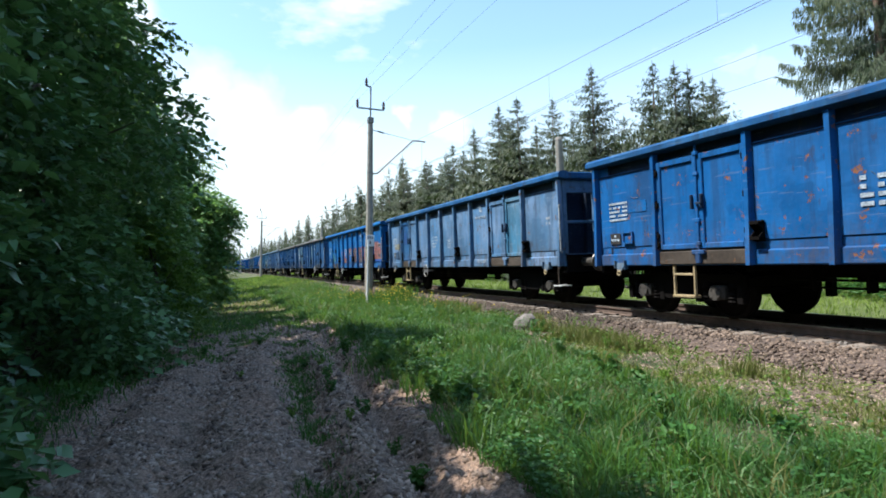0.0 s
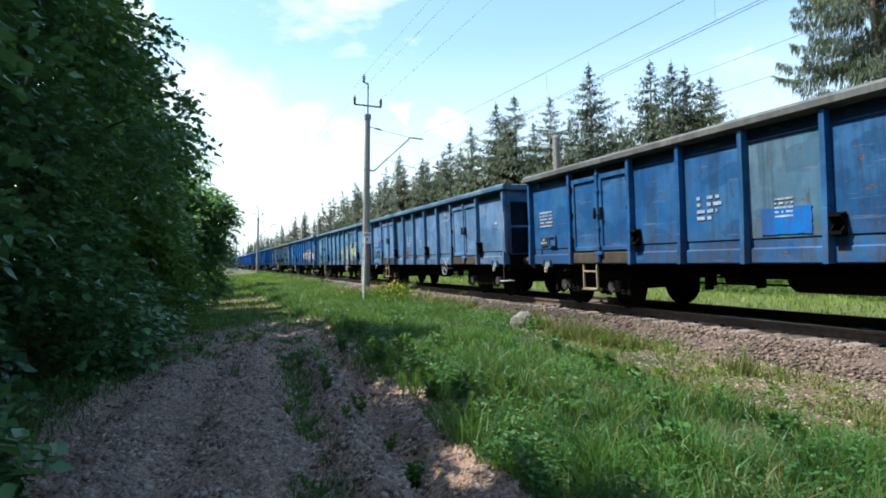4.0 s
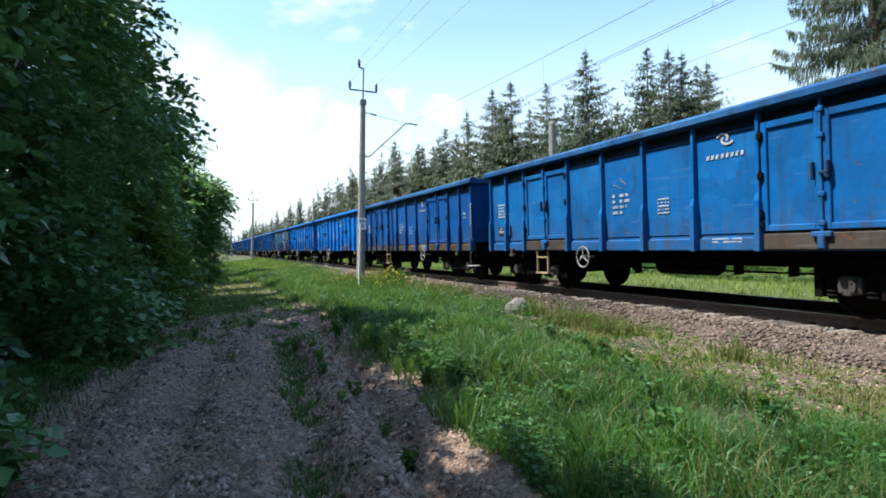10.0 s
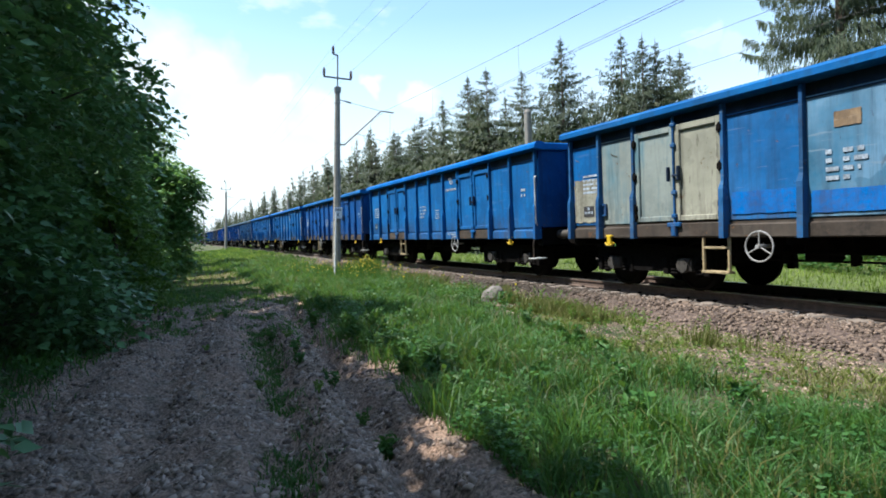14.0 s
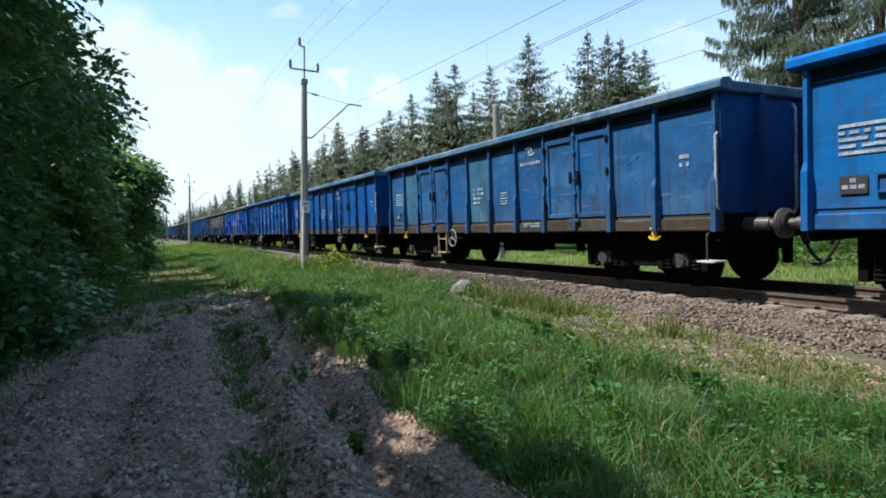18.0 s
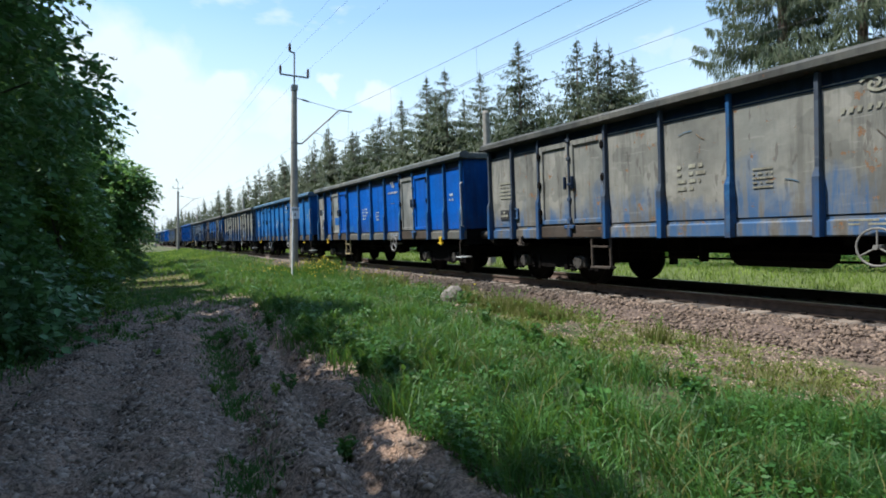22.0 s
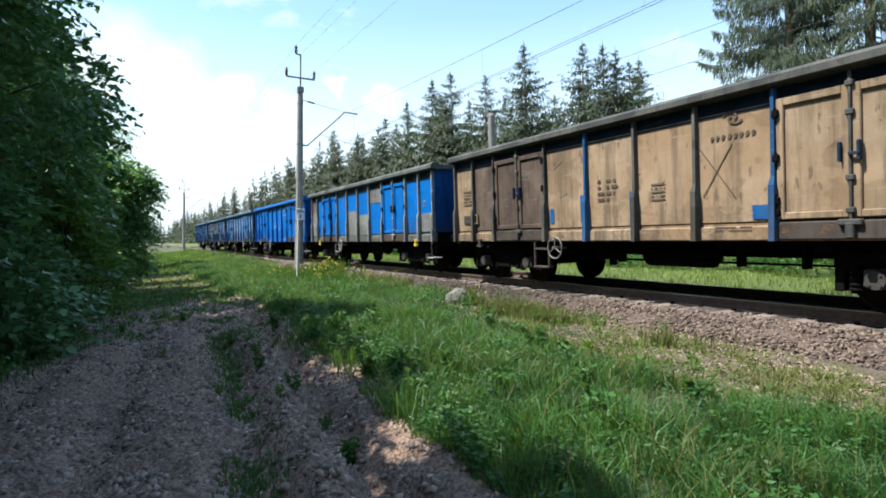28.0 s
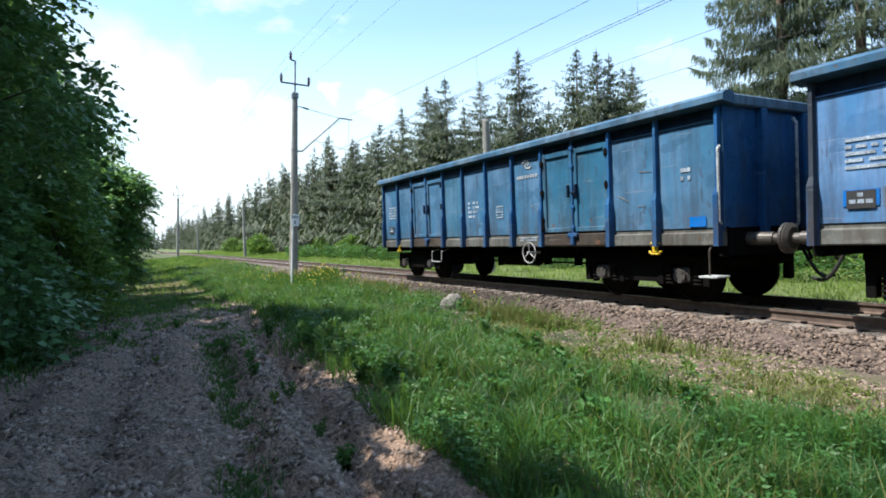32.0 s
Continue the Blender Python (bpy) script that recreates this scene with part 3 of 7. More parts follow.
def lumps(x, y, size):
    """Smooth random bumps between 0 and 1, about size metres across."""
    u, v = np.asarray(x) / size + 100.3, np.asarray(y) / size + 100.7
    i, j = np.floor(u).astype(int), np.floor(v).astype(int)
    a, b = u - i, v - j
    a, b = a * a * (3 - 2 * a), b * b * (3 - 2 * b)
    q = lambda m, n: LATTICE[m % 256, n % 256]
    return (q(i, j) * (1 - a) + q(i + 1, j) * a) * (1 - b) + (q(i, j + 1) * (1 - a) + q(i + 1, j + 1) * a) * b


def track_shift(y):
    """How far the ruts bear away from the camera's own line."""
    y = np.asarray(y, float)
    return 0.085 * (np.clip(y, 1.5, 14) - 5) + 0.04 * np.sin(y * 0.9 + 1)


def ground_z(x, y):
    x, y = np.asarray(x, float), np.asarray(y, float)
    z = np.interp(x, [-400, -30, -7, -2.4, -1.5, 2.1, 2.8, 5.0, 6.4, 7.2, 11.6, 12.6, 20, 40, 400],
                  [0.6, 0.3, -0.10, -0.42, -0.56, -0.55, -0.46, -0.42, -0.40, -0.60, -0.60, -0.36, -0.25, 0.1, 0.8])
    # further on, the verge meets the stone bed close to the sleepers
    z = z + np.interp(x, [5.6, 6.4, 7.2, 7.5], [0, 0.03, 0.27, 0]) * np.clip((y - 11) / 4, 0, 1)
    z = z + np.interp(x, [5.0, 6.4, 7.4, 7.8], [0, 0.14, 0.34, 0]) * np.clip((y - 26) / 16, 0, 1)
    near = np.clip((24 - y) / 9, 0, 1)
    u = x - track_shift(y)
    hump = lambda c, r: np.exp(-((u - c) / r) ** 2)
    rag = lambda k, r: lumps(x + k, y, r)
    ruts = ((0.07 * rag(3, 0.35) - 0.01) * hump(1.93, 0.2) - (0.12 + 0.12 * rag(7, 0.4)) * hump(1.57, 0.16) + (0.05 + 0.10 * rag(1, 0.3)) * hump(1.18, 0.16)
            - (0.08 + 0.07 * rag(5, 0.3)) * hump(0.82, 0.17) + (0.03 + 0.05 * rag(2, 0.3)) * hump(0.25, 0.24) - (0.09 + 0.06 * rag(4, 0.4)) * hump(-0.42, 0.22) + (0.03 + 0.06 * rag(6, 0.3)) * hump(-0.95, 0.22) - 0.05 * hump(-1.4, 0.2))
    lump = (lumps(x, y, 0.55) - 0.5) * 0.05 + (lumps(x, y, 0.22) - 0.5) * 0.06 + (lumps(x + 9, y, 0.13) - 0.5) * 0.065
    dirt = np.clip((u + 2.0) / 0.5, 0, 1) * np.clip((2.4 - u) / 0.4, 0, 1) * near
    # the whole verge lies a little higher round the near end
    z = z + 0.17 * np.clip((30 - y) / 20, 0, 1) * np.clip((7.4 - x) / 1.0, 0, 1) * np.clip((x + 9) / 4, 0, 1)
    return z + ruts * near * np.clip((17 - y) / 8, 0.3, 1) + lump * (0.25 + 0.85 * dirt * np.clip(1.5 - y / 18, 0.25, 1)) * np.clip((60 - y) / 30, 0, 1)


def build_ground():
    xs = np.concatenate([[-3000, -900, -300, -120, -60, -30, -16, -11], np.arange(-8, -2, 0.3), np.arange(-2, 2.6, 0.055),
                         np.arange(2.6, 8, 0.16), [8.5, 10, 11.6, 12.6, 14, 17, 20, 26, 34, 50, 90, 200, 600, 3000]])
    ys = np.concatenate([[-3000, -600, -150, -50, -20, -8, -4, -2], np.arange(-1, 12, 0.07), np.arange(12, 28, 0.14), np.arange(28, 60, 1.0),
                         [66, 75, 90, 110, 140, 180, 250, 400, 800, 3000]])
    X, Y = np.meshgrid(xs, ys)
    Z = ground_z(X, Y)
    close = (np.abs(X) < 9) & (Y < 30) & (Y > -3)
    Z = Z + np.where(close, G.normal(0, 0.009, X.shape), 0)
    n, m = X.shape
    idx = np.arange(n * m).reshape(n, m)
    quads = np.stack([idx[:-1, :-1], idx[:-1, 1:], idx[1:, 1:], idx[1:, :-1]], -1).reshape(-1, 4)
    me = quick_mesh("ground", np.stack([X, Y, Z], -1).reshape(-1, 3), quads, None, MAT_GROUND)
    tagged(new("ground", me), "rutted earth track beside a rough grass verge", "ground", kind="structure")


build_ground()


def build_bed():
    prof_x = np.array([6.2, 6.7, 7.1, 7.4, 7.6, 8.4, 9.3, 10.2, 11.0, 11.3, 11.8, 12.6])
    base = np.array([bed_top(x) for x in prof_x])
    base[:4] = [-0.52, -0.34, -0.26, -0.215]
    base[-3:] = [-0.21, -0.30, -0.55]
    ys = np.concatenate([[-60, -20], np.arange(-6, 40, 0.25), np.arange(40, 120, 4.0), [160, 250, 400, 900]])
    V = np.array([[(x, y, z + (G.normal(0, 0.012) if y < 40 else 0)) for x, z in zip(prof_x, base)] for y in ys])
    n, m = V.shape[:2]
    idx = np.arange(n * m).reshape(n, m)
    quads = np.stack([idx[:-1, :-1], idx[:-1, 1:], idx[1:, 1:], idx[1:, :-1]], -1).reshape(-1, 4)
    tagged(new("ballast_bed", quick_mesh("ballast_bed", V.reshape(-1, 3), quads, None, MAT_BALLAST)),
           "brown crushed stone bed under the railway track", "ballast", kind="structure")


build_bed()


def canted(l, y, z):
    a = radians(CANT)
    return Vector((TRACK_X + l * math.cos(a) - z * math.sin(a), y, l * math.sin(a) + z * math.cos(a)))


RAIL = [(-0.036, 0), (0.036, 0), (0.036, -0.035), (0.009, -0.05), (0.009, -0.135), (0.065, -0.152), (0.065, -0.165),
        (-0.065, -0.165), (-0.065, -0.152), (-0.009, -0.135), (-0.009, -0.05), (-0.036, -0.035)]


def build_rails():
    for side in (-0.7535, 0.7535):
        rail = empty("rail", canted(side, 0, 0))
        rail.rotation_euler = (0, -radians(CANT), 0)
        tagged(rail, "rust-brown steel rail on concrete sleepers with a polished head", "rail", "rails of the track", "structure")
        bm = bmesh.new()
        extrude_profile(bm, RAIL, -60, 700)
        part("rail_body", bm, MAT_RAIL, rail)
        bm = bmesh.new()
        box(bm, -0.03, 0.03, -60, 700, 0.0015, 0.006)
        part("rail_head", bm, MAT_RAILTOP, rail, "polished running surface")
        clip = shared("clip", lambda b: (box(b, -0.10, -0.045, -0.04, 0.04, -0.165, -0.132, 0.01), box(b, 0.045, 0.10, -0.04, 0.04, -0.165, -0.132, 0.01)))
        for i in range(60):
            part("rail_clip", clip, MAT_WHEEL, rail, at=(0, 1.2 + 0.6 * i, 0))


build_rails()


def sleeper_shape(bm):
    box(bm, -1.3, 1.3, -0.13, 0.13, -0.36, -0.168, 0.02)


def build_sleepers():
    me = shared("sleeper", sleeper_shape)
    track = tagged(empty("sleepers"), "concrete sleepers half buried in the stone bed", "sleepers", kind="structure")
    for i in range(150):
        ob = part("sleeper", me, MAT_SLEEPER, track, at=canted(0, -3.6 + 0.6 * i, R.uniform(-0.008, 0.004)))
        ob.rotation_euler = (0, -radians(CANT), R.uniform(-0.01, 0.01))
    bm = bmesh.new()
    for i in range(150, 420):
        box(bm, -1.3, 1.3, -3.6 + 0.6 * i - 0.13, -3.6 + 0.6 * i + 0.13, -0.36, -0.168)
    rest = part("far_sleepers", bm, MAT_SLEEPER, track, at=canted(0, 0, 0))
    rest.rotation_euler = (0, -radians(CANT), 0)
    tagged(rest, kind="stuff")


build_sleepers()

OCT = np.array([(1, 0, 0), (-1, 0, 0), (0, 1, 0), (0, -1, 0), (0, 0, 1), (0, 0, -1)], float)
OCT_F = np.array([(0, 2, 4), (2, 1, 4), (1, 3, 4), (3, 0, 4), (2, 0, 5), (1, 2, 5), (3, 1, 5), (0, 3, 5)])


def random_turns(n):
    q = G.normal(size=(n, 4))
    q /= np.linalg.norm(q, axis=1)[:, None]
    w, x, y, z = q.T
    return np.stack([np.stack([1 - 2 * (y * y + z * z), 2 * (x * y - z * w), 2 * (x * z + y * w)], -1),
                     np.stack([2 * (x * y + z * w), 1 - 2 * (x * x + z * z), 2 * (y * z - x * w)], -1),
                     np.stack([2 * (x * z - y * w), 2 * (y * z + x * w), 1 - 2 * (x * x + y * y)], -1)], 1)


def scatter_stones(name, pos, size, mat, label, category):
    n = len(pos)
    shape = OCT[None] * G.uniform(0.6, 1.25, (n, 6, 1)) * np.array([1.0, 0.8, 0.65])[None, None] + G.normal(0, 0.12, (n, 6, 3))
    V = np.einsum("nij,nkj->nki", random_turns(n), shape) * size[:, None, None]
    V[:, :, 2] *= 0.8
    V = V + pos[:, None]
    F = OCT_F[None] + 6 * np.arange(n)[:, None, None]
    ob = new(name, quick_mesh(name, V.reshape(-1, 3), None, F.reshape(-1, 3), mat))
    return tagged(ob, label, category, kind="stuff")


def bed_height(x):
    return np.where(x > 7.5, (x - TRACK_X) * TC - 0.19, np.interp(x, [4.5, 6.2, 6.7, 7.1, 7.5], [-0.27, -0.28, -0.31, -0.26, -0.205]))


def build_stones():
    n = 34000
    y = 1.5 + 30 * G.random(n) ** 1.5
    x = G.uniform(4.9, 8.2, n)
    keep = (x > stones_x(y) + G.normal(0, 0.22, n)) & ((np.abs(x - 8.53) > 0.1))
    x, y = x[keep], y[keep]
    scatter_stones("ballast_stones", np.stack([x, y, bed_height(x) + G.uniform(-0.012, 0.02, len(x))], -1),
                   G.uniform(0.018, 0.050, len(x)) * (1 + y / 40), MAT_STONE, "loose brown crushed stones on the track bed shoulder", "stones")
    n = 30000
    y = 2.2 + 10 * G.random(n) ** 1.4
    x = edge_x(y) - 0.3 + (stones_x(y) - edge_x(y) + 0.8) * G.random(n)
    scatter_stones("foot_pebbles", np.stack([x, y, np.maximum(ground_z(x, y), bed_height(x)) + G.uniform(-0.006, 0.004, n)], -1),
                   (0.006 + 0.018 * G.random(n) ** 3) * (1 + y / 40), MAT_CLOD, "small pale pebbles along the foot of the stone bed", "stones")
    n = 9000
    y, x = 1.5 + 34 * G.random(n) ** 1.3, G.uniform(8.2, 11.4, n)
    scatter_stones("track_stones", np.stack([x, y, bed_height(x) + G.uniform(-0.02, 0.012, n)], -1),
                   G.uniform(0.02, 0.042, n) * (1 + y / 40), MAT_TRACKSTONE, "grey crushed stones between the rails", "stones")
    n = 92000
    y = 1.2 + 17 * G.random(n) ** 1.5
    x = G.uniform(-2.0, 2.2, n) + track_shift(y)
    keep = lumps(x + 5, y, 0.4) * 0.6 + G.random(n) * 0.4 > 0.48 - 0.15 * np.exp(-((x - track_shift(y) - 1.3) / 0.6) ** 2)
    x, y = x[keep], y[keep]
    n = len(x)
    s = (0.007 + 0.052 * G.random(n) ** 4.0) * (1 + y / 40)
    scatter_stones("earth_clods", np.stack([x, y, ground_z(x, y) - 0.2 * s], -1), s, MAT_CLOD,
                   "small clods and pebbles on the bare earth track", "clods")


build_stones()


def marker_stone():
    bm = bmesh.new()
    bmesh.ops.create_icosphere(bm, subdivisions=3, radius=1)
    for v in bm.verts:
        n = noise.noise(v.co * 1.6) * 0.25 + noise.noise(v.co * 5) * 0.06
        v.co = Vector((v.co.x * 0.25, v.co.y * 0.27, max(v.co.z, -0.5) * 0.30)) * (1 + n)
    ob = part("white_stone", bm, MAT_BOULDER, at=(5.92, 10.45, -0.22))
    tagged(ob, "pale grey boulder lying at the foot of the stone bed", "stone")


marker_stone()


# ---- grass ----
def blades(x, y, z, h, w, bend=0.5):
    """Grass blades of two steps each: a bent strip that ends in a point."""
    n = len(x)
    a = G.uniform(0, 2 * np.pi, n)
    side = np.stack([np.cos(a), np.sin(a), np.zeros(n)], -1) * w[:, None] * 0.5
    b = G.uniform(0, 2 * np.pi, n)
    lean = np.stack([np.cos(b), np.sin(b), np.zeros(n)], -1) * (h * bend * G.uniform(0.2, 1.2, n))[:, None]
    up = np.zeros((n, 3))
    up[:, 2] = h
    p = np.stack([x, y, z], -1)
    mid, tip = p + 0.55 * up + 0.3 * lean, p + up * (1 - 0.25 * bend) + lean
    V = np.stack([p - side, p + side, mid + 0.8 * side, mid - 0.8 * side, tip], 1)
    k = 5 * np.arange(n)[:, None]
    return V.reshape(-1, 3), k + np.array([0, 1, 2, 3]), k + np.array([3, 2, 4])


def grass_field(name, x, y, h, w, mat, label, bend=0.5):
    V, q, r = blades(x, y, surface_z(x, y) - 0.01, h, w, bend)
    return tagged(new(name, quick_mesh(name, V, q, r, mat)), label, "grass", kind="stuff")


def surface_z(x, y):
    bed = np.interp(x, [6.2, 6.7, 7.1, 7.4, 7.6], [-0.52, -0.34, -0.26, -0.215, -0.20])
    return np.where((x > 6.2) & (x < 7.7), np.maximum(bed, ground_z(x, y)), ground_z(x, y))


def patchy(x, y, s=1.0):
    return 0.5 + 0.25 * np.sin(x * 1.7 * s + 1.3 * np.sin(y * 0.9 * s)) + 0.25 * np.sin(y * 1.3 * s + 1.9 * np.sin(x * 1.1 * s + 2))


def build_grass():
    n = 190000
    y = 1.3 + 44 * G.random(n) ** 1.9
    x = G.uniform(1.9, 7.6, n)
    keep = (x < edge_x(y) + G.normal(0, 0.22, n)) & (x > 2.0 + track_shift(y) + 0.15 * np.sin(y * 1.3) + G.normal(0, 0.14, n)) & (G.random(n) < 0.12 + 1.15 * lumps(x + 4, y, 0.3))
    keep &= np.hypot((x - 5.72) / 0.5, (y - 10.05) / 0.75) > 1
    x, y = x[keep], y[keep]
    m = len(x)
    tuft = lumps(x, y, 0.9) * 0.5 + lumps(x + 4, y, 0.3) * 0.7
    h = G.uniform(0.08, 0.30, m) * (0.25 + 1.25 * tuft ** 1.6) * np.clip(1.3 - 0.12 * np.maximum(x - 3, 0), 0.45, 1.3) * np.clip((edge_x(y) - x) / 0.6 + 0.45, 0.35, 1)
    w = G.uniform(0.005, 0.0105, m) * (1 + y / 9)
    dry = G.random(m) < 0.04 + 0.16 * (patchy(x + 3, y, 1.4) > 0.75)
    grass_field("meadow_grass", x[~dry], y[~dry], h[~dry], w[~dry], MAT_GRASS, "tufty green grass on the railway verge", 0.95)
    grass_field("dry_grass", x[dry], y[dry], h[dry] * 1.15, w[dry] * 0.8, MAT_STRAW, "straw-coloured dry grass among the green", 0.6)
    # the verge goes on past the standpoint
    n = 36000
    y, x = G.uniform(-7, 1.4, n), G.uniform(1.9, 4.6, n)
    keep = G.random(n) < 0.12 + 1.15 * lumps(x + 4, y, 0.3)
    x, y = x[keep], y[keep]
    grass_field("verge_grass", x, y, G.uniform(0.08, 0.26, len(x)), G.uniform(0.006, 0.012, len(x)), MAT_GRASS, "rough green grass along the verge", 0.95)
    # clover and plantain leaves low in the grass
    n = 44000
    y = 1.3 + 16 * G.random(n) ** 1.6
    x = np.where(G.random(n) < 0.3, 2.2 + track_shift(y) + 0.15 * np.sin(y * 1.3) + np.abs(G.normal(0, 0.25, n)), G.uniform(1.9, 7.0, n))
    keep = (x < edge_x(y) - 0.1 + G.normal(0, 0.3, n)) & (lumps(x + 7, y, 0.7) * 0.65 + lumps(x, y + 3, 0.22) * 0.35 > np.where(x < 2.8, 0.35, 0.50) - 0.06 * (y < 5)) & (x > 2.05 + track_shift(y) + 0.15 * np.sin(y * 1.3))
    x, y = x[keep], y[keep]
    m = len(x)
    t = random_turns(m)
    t[:, 2] = t[:, 2] * 0.45
    s = G.uniform(0.022, 0.055, m) * (1 + y / 25)
    leaf = np.array([(-0.5, 0, 0), (0.1, 0.36, 0.08), (0.6, 0, 0), (0.1, -0.36, 0.08)])
    V = np.einsum("nij,kj->nki", t, leaf) * s[:, None, None] + np.stack([x, y, surface_z(x, y) + G.uniform(0.01, 0.24, m) * (0.4 + lumps(x + 7, y, 0.7))], -1)[:, None]
    q = np.arange(4 * m).reshape(m, 4)
    tagged(new("clover_leaves", quick_mesh("clover_leaves", V.reshape(-1, 3), None, np.concatenate([q[:, [0, 1, 2]], q[:, [0, 2, 3]]]), MAT_WEED)),
           "small broad leaves low in the grass", "weeds", kind="stuff")
    # sparse tufts that creep over the stones
    n = 30000
    y = 2.0 + 22 * G.random(n) ** 1.4
    x = edge_x(y) + (stones_x(y) - edge_x(y) + 0.35) * G.random(n) ** 1.25 - 0.2
    keep = (lumps(x, y + 20, 0.45) * 0.6 + lumps(x + 2, y, 0.16) * 0.4 > 0.49) & (x < 7.7)
    x, y = x[keep], y[keep]
    lush = G.random(len(x)) < 0.55
    grass_field("creeping_grass", x[lush], y[lush], G.uniform(0.03, 0.12, lush.sum()), G.uniform(0.008, 0.015, lush.sum()) * (1 + y[lush] / 9), MAT_SUNNY, "low yellow-green growth creeping over the stones", 1.2)
    x, y = x[~lush], y[~lush]
    n = 10000
    b = 2.0 + 20 * G.random(n) ** 1.4
    a = edge_x(b) + (stones_x(b) - edge_x(b) + 0.6) * G.random(n) - 0.15
    keep = (lumps(a + 1, b, 0.5) * 0.6 + lumps(a, b + 2, 0.15) * 0.4 > 0.5) & (a < 7.6)
    a, b = a[keep], b[keep]
    m = len(a)
    t = random_turns(m)
    t[:, 2] = t[:, 2] * 0.4
    leaf = np.array([(-0.5, 0, 0), (0.1, 0.4, 0.08), (0.6, 0, 0), (0.1, -0.4, 0.08)])
    V = np.einsum("nij,kj->nki", t, leaf) * (G.uniform(0.02, 0.05, m) * (1 + b / 25))[:, None, None] + np.stack([a, b, np.maximum(surface_z(a, b), bed_height(a)) + G.uniform(0.01, 0.06, m)], -1)[:, None]
    q = np.arange(4 * m).reshape(m, 4)
    tagged(new("stonecrop", quick_mesh("stonecrop", V.reshape(-1, 3), None, np.concatenate([q[:, [0, 1, 2]], q[:, [0, 2, 3]]]), MAT_SUNNY)),
           "low yellow-green plants over the stone edge", "weeds", kind="stuff")
    grass_field("creeping_tufts", x, y, G.uniform(0.04, 0.17, len(x)), G.uniform(0.004, 0.008, len(x)) * (1 + y / 9), MAT_STRAW, "sparse yellow-green tufts on the stones", 0.9)
    n = 26000
    y = 2.5 + 15 * G.random(n) ** 1.3
    x = edge_x(y) + (stones_x(y) - edge_x(y)) * G.random(n) + G.normal(0, 0.15, n)
    keep = (lumps(x, y + 31, 0.6) > 0.62) & (lumps(x + 3, y, 0.14) > 0.4) & (x < 7.5)
    x, y = x[keep], y[keep]
    grass_field("seeding_stalks", x, y, G.uniform(0.10, 0.34, len(x)), G.uniform(0.004, 0.009, len(x)) * (1 + y / 8), MAT_STRAW, "tall straw-yellow seeding grass at the stone edge", 0.5)
    # weeds along the left edge of the earth track, and the tuft along its middle
    n = 26000
    y = 2.5 + 40 * G.random(n) ** 1.5
    x = np.where(G.random(n) < 0.45, -2.15 + G.normal(0, 0.3, n), 0.80 + G.normal(0, 0.11, n)) + track_shift(y)
    keep = np.where(x < -0.9, y > 5, (y < 13) & (lumps(x, y, 0.8) * 0.6 + lumps(x + 3, y, 0.25) * 0.4 > 0.42))
    x, y = x[keep], y[keep]
    far = (x < -0.5) & (y > 9)
    grass_field("hedge_foot_grass", x[far], y[far], G.uniform(0.1, 0.3, far.sum()), G.uniform(0.008, 0.016, far.sum()) * (1 + y[far] / 12), MAT_GRASS, "rough grass along the foot of the hedge", 0.8)
    x, y = x[~far], y[~far]
    grass_field("track_edge_grass", x, y, G.uniform(0.05, 0.16, len(x)) * np.where(x > -0.5, 0.75, 1.2), G.uniform(0.005, 0.01, len(x)) * (1 + y / 12), MAT_WEED,
                "low dark grass along the earth track", 0.8)
    # clumps of low grass that close over the track further on
    n = 30000
    y = 9.5 + 13 * G.random(n) ** 0.9
    x = G.uniform(-1.7, 2.3, n) + track_shift(y)
    keep = lumps(x + 11, y, 0.7) * 0.55 + lumps(x, y + 6, 0.25) * 0.45 > 0.68 - 0.022 * (y - 9.5) - 0.12 * (x < track_shift(y) - 0.6)
    x, y = x[keep], y[keep]
    grass_field("track_clumps", x, y, G.uniform(0.03, 0.13, len(x)), G.uniform(0.006, 0.012, len(x)) * (1 + y / 12), MAT_GRASS, "low clumps of grass over the far earth track", 1.0)
    # turf over the far end of the track
    n = 34000
    y = 15 + 75 * G.random(n) ** 1.4
    x = np.where(y > 32, G.uniform(-1.8, 7.6, n), G.uniform(-1.8, 6.0, n))
    hay = (y > 20.5) & (y < 33) & (x > -0.6) & (x < 3.6)
    keep = G.random(n) < np.clip((y - 13) / 14, 0.1, 1) * np.where(patchy(x, y, 0.5) > 0.6, 0.45, 1.0) * np.where(hay, 0.4, 1)
    x, y = x[keep], y[keep]
    lime = lumps(x + 3, y, 1.6) * 0.6 + G.random(len(x)) * 0.4 > 0.47
    for k, mat, name, label in ((~lime, MAT_GRASS, "far_grass", "mown grass where the earth track fades out"), (lime, MAT_MEADOW, "lime_grass", "yellow-green grass along the verge")):
        grass_field(name, x[k], y[k], G.uniform(0.1, 0.28, k.sum()), G.uniform(0.02, 0.04, k.sum()) * (y[k] / 30), mat, label, 0.5)
    n = 14000
    y, x = 20 + 13 * G.random(n), 1.5 + G.normal(0, 1.2, n)
    grass_field("mown_straw", x, y, G.uniform(0.03, 0.1, n), G.uniform(0.012, 0.03, n), MAT_HAY, "mown dry grass lying on the earth track", 2.0)
    n = 60000
    y, x = 2 + 150 * G.random(n) ** 2.0, 12.2 + 11.3 * G.random(n) ** 1.3
    grass_field("meadow_beyond", x, y, G.uniform(0.06, 0.26, n) * (0.4 + lumps(x, y, 0.8)), G.uniform(0.008, 0.014, n) * (1 + y / 20), MAT_MEADOW, "bright grass strip between track and forest", 0.7)
    # nettles and bramble before the spruces
    n = 26000
    y = 3 + 62 * G.random(n) ** 1.3
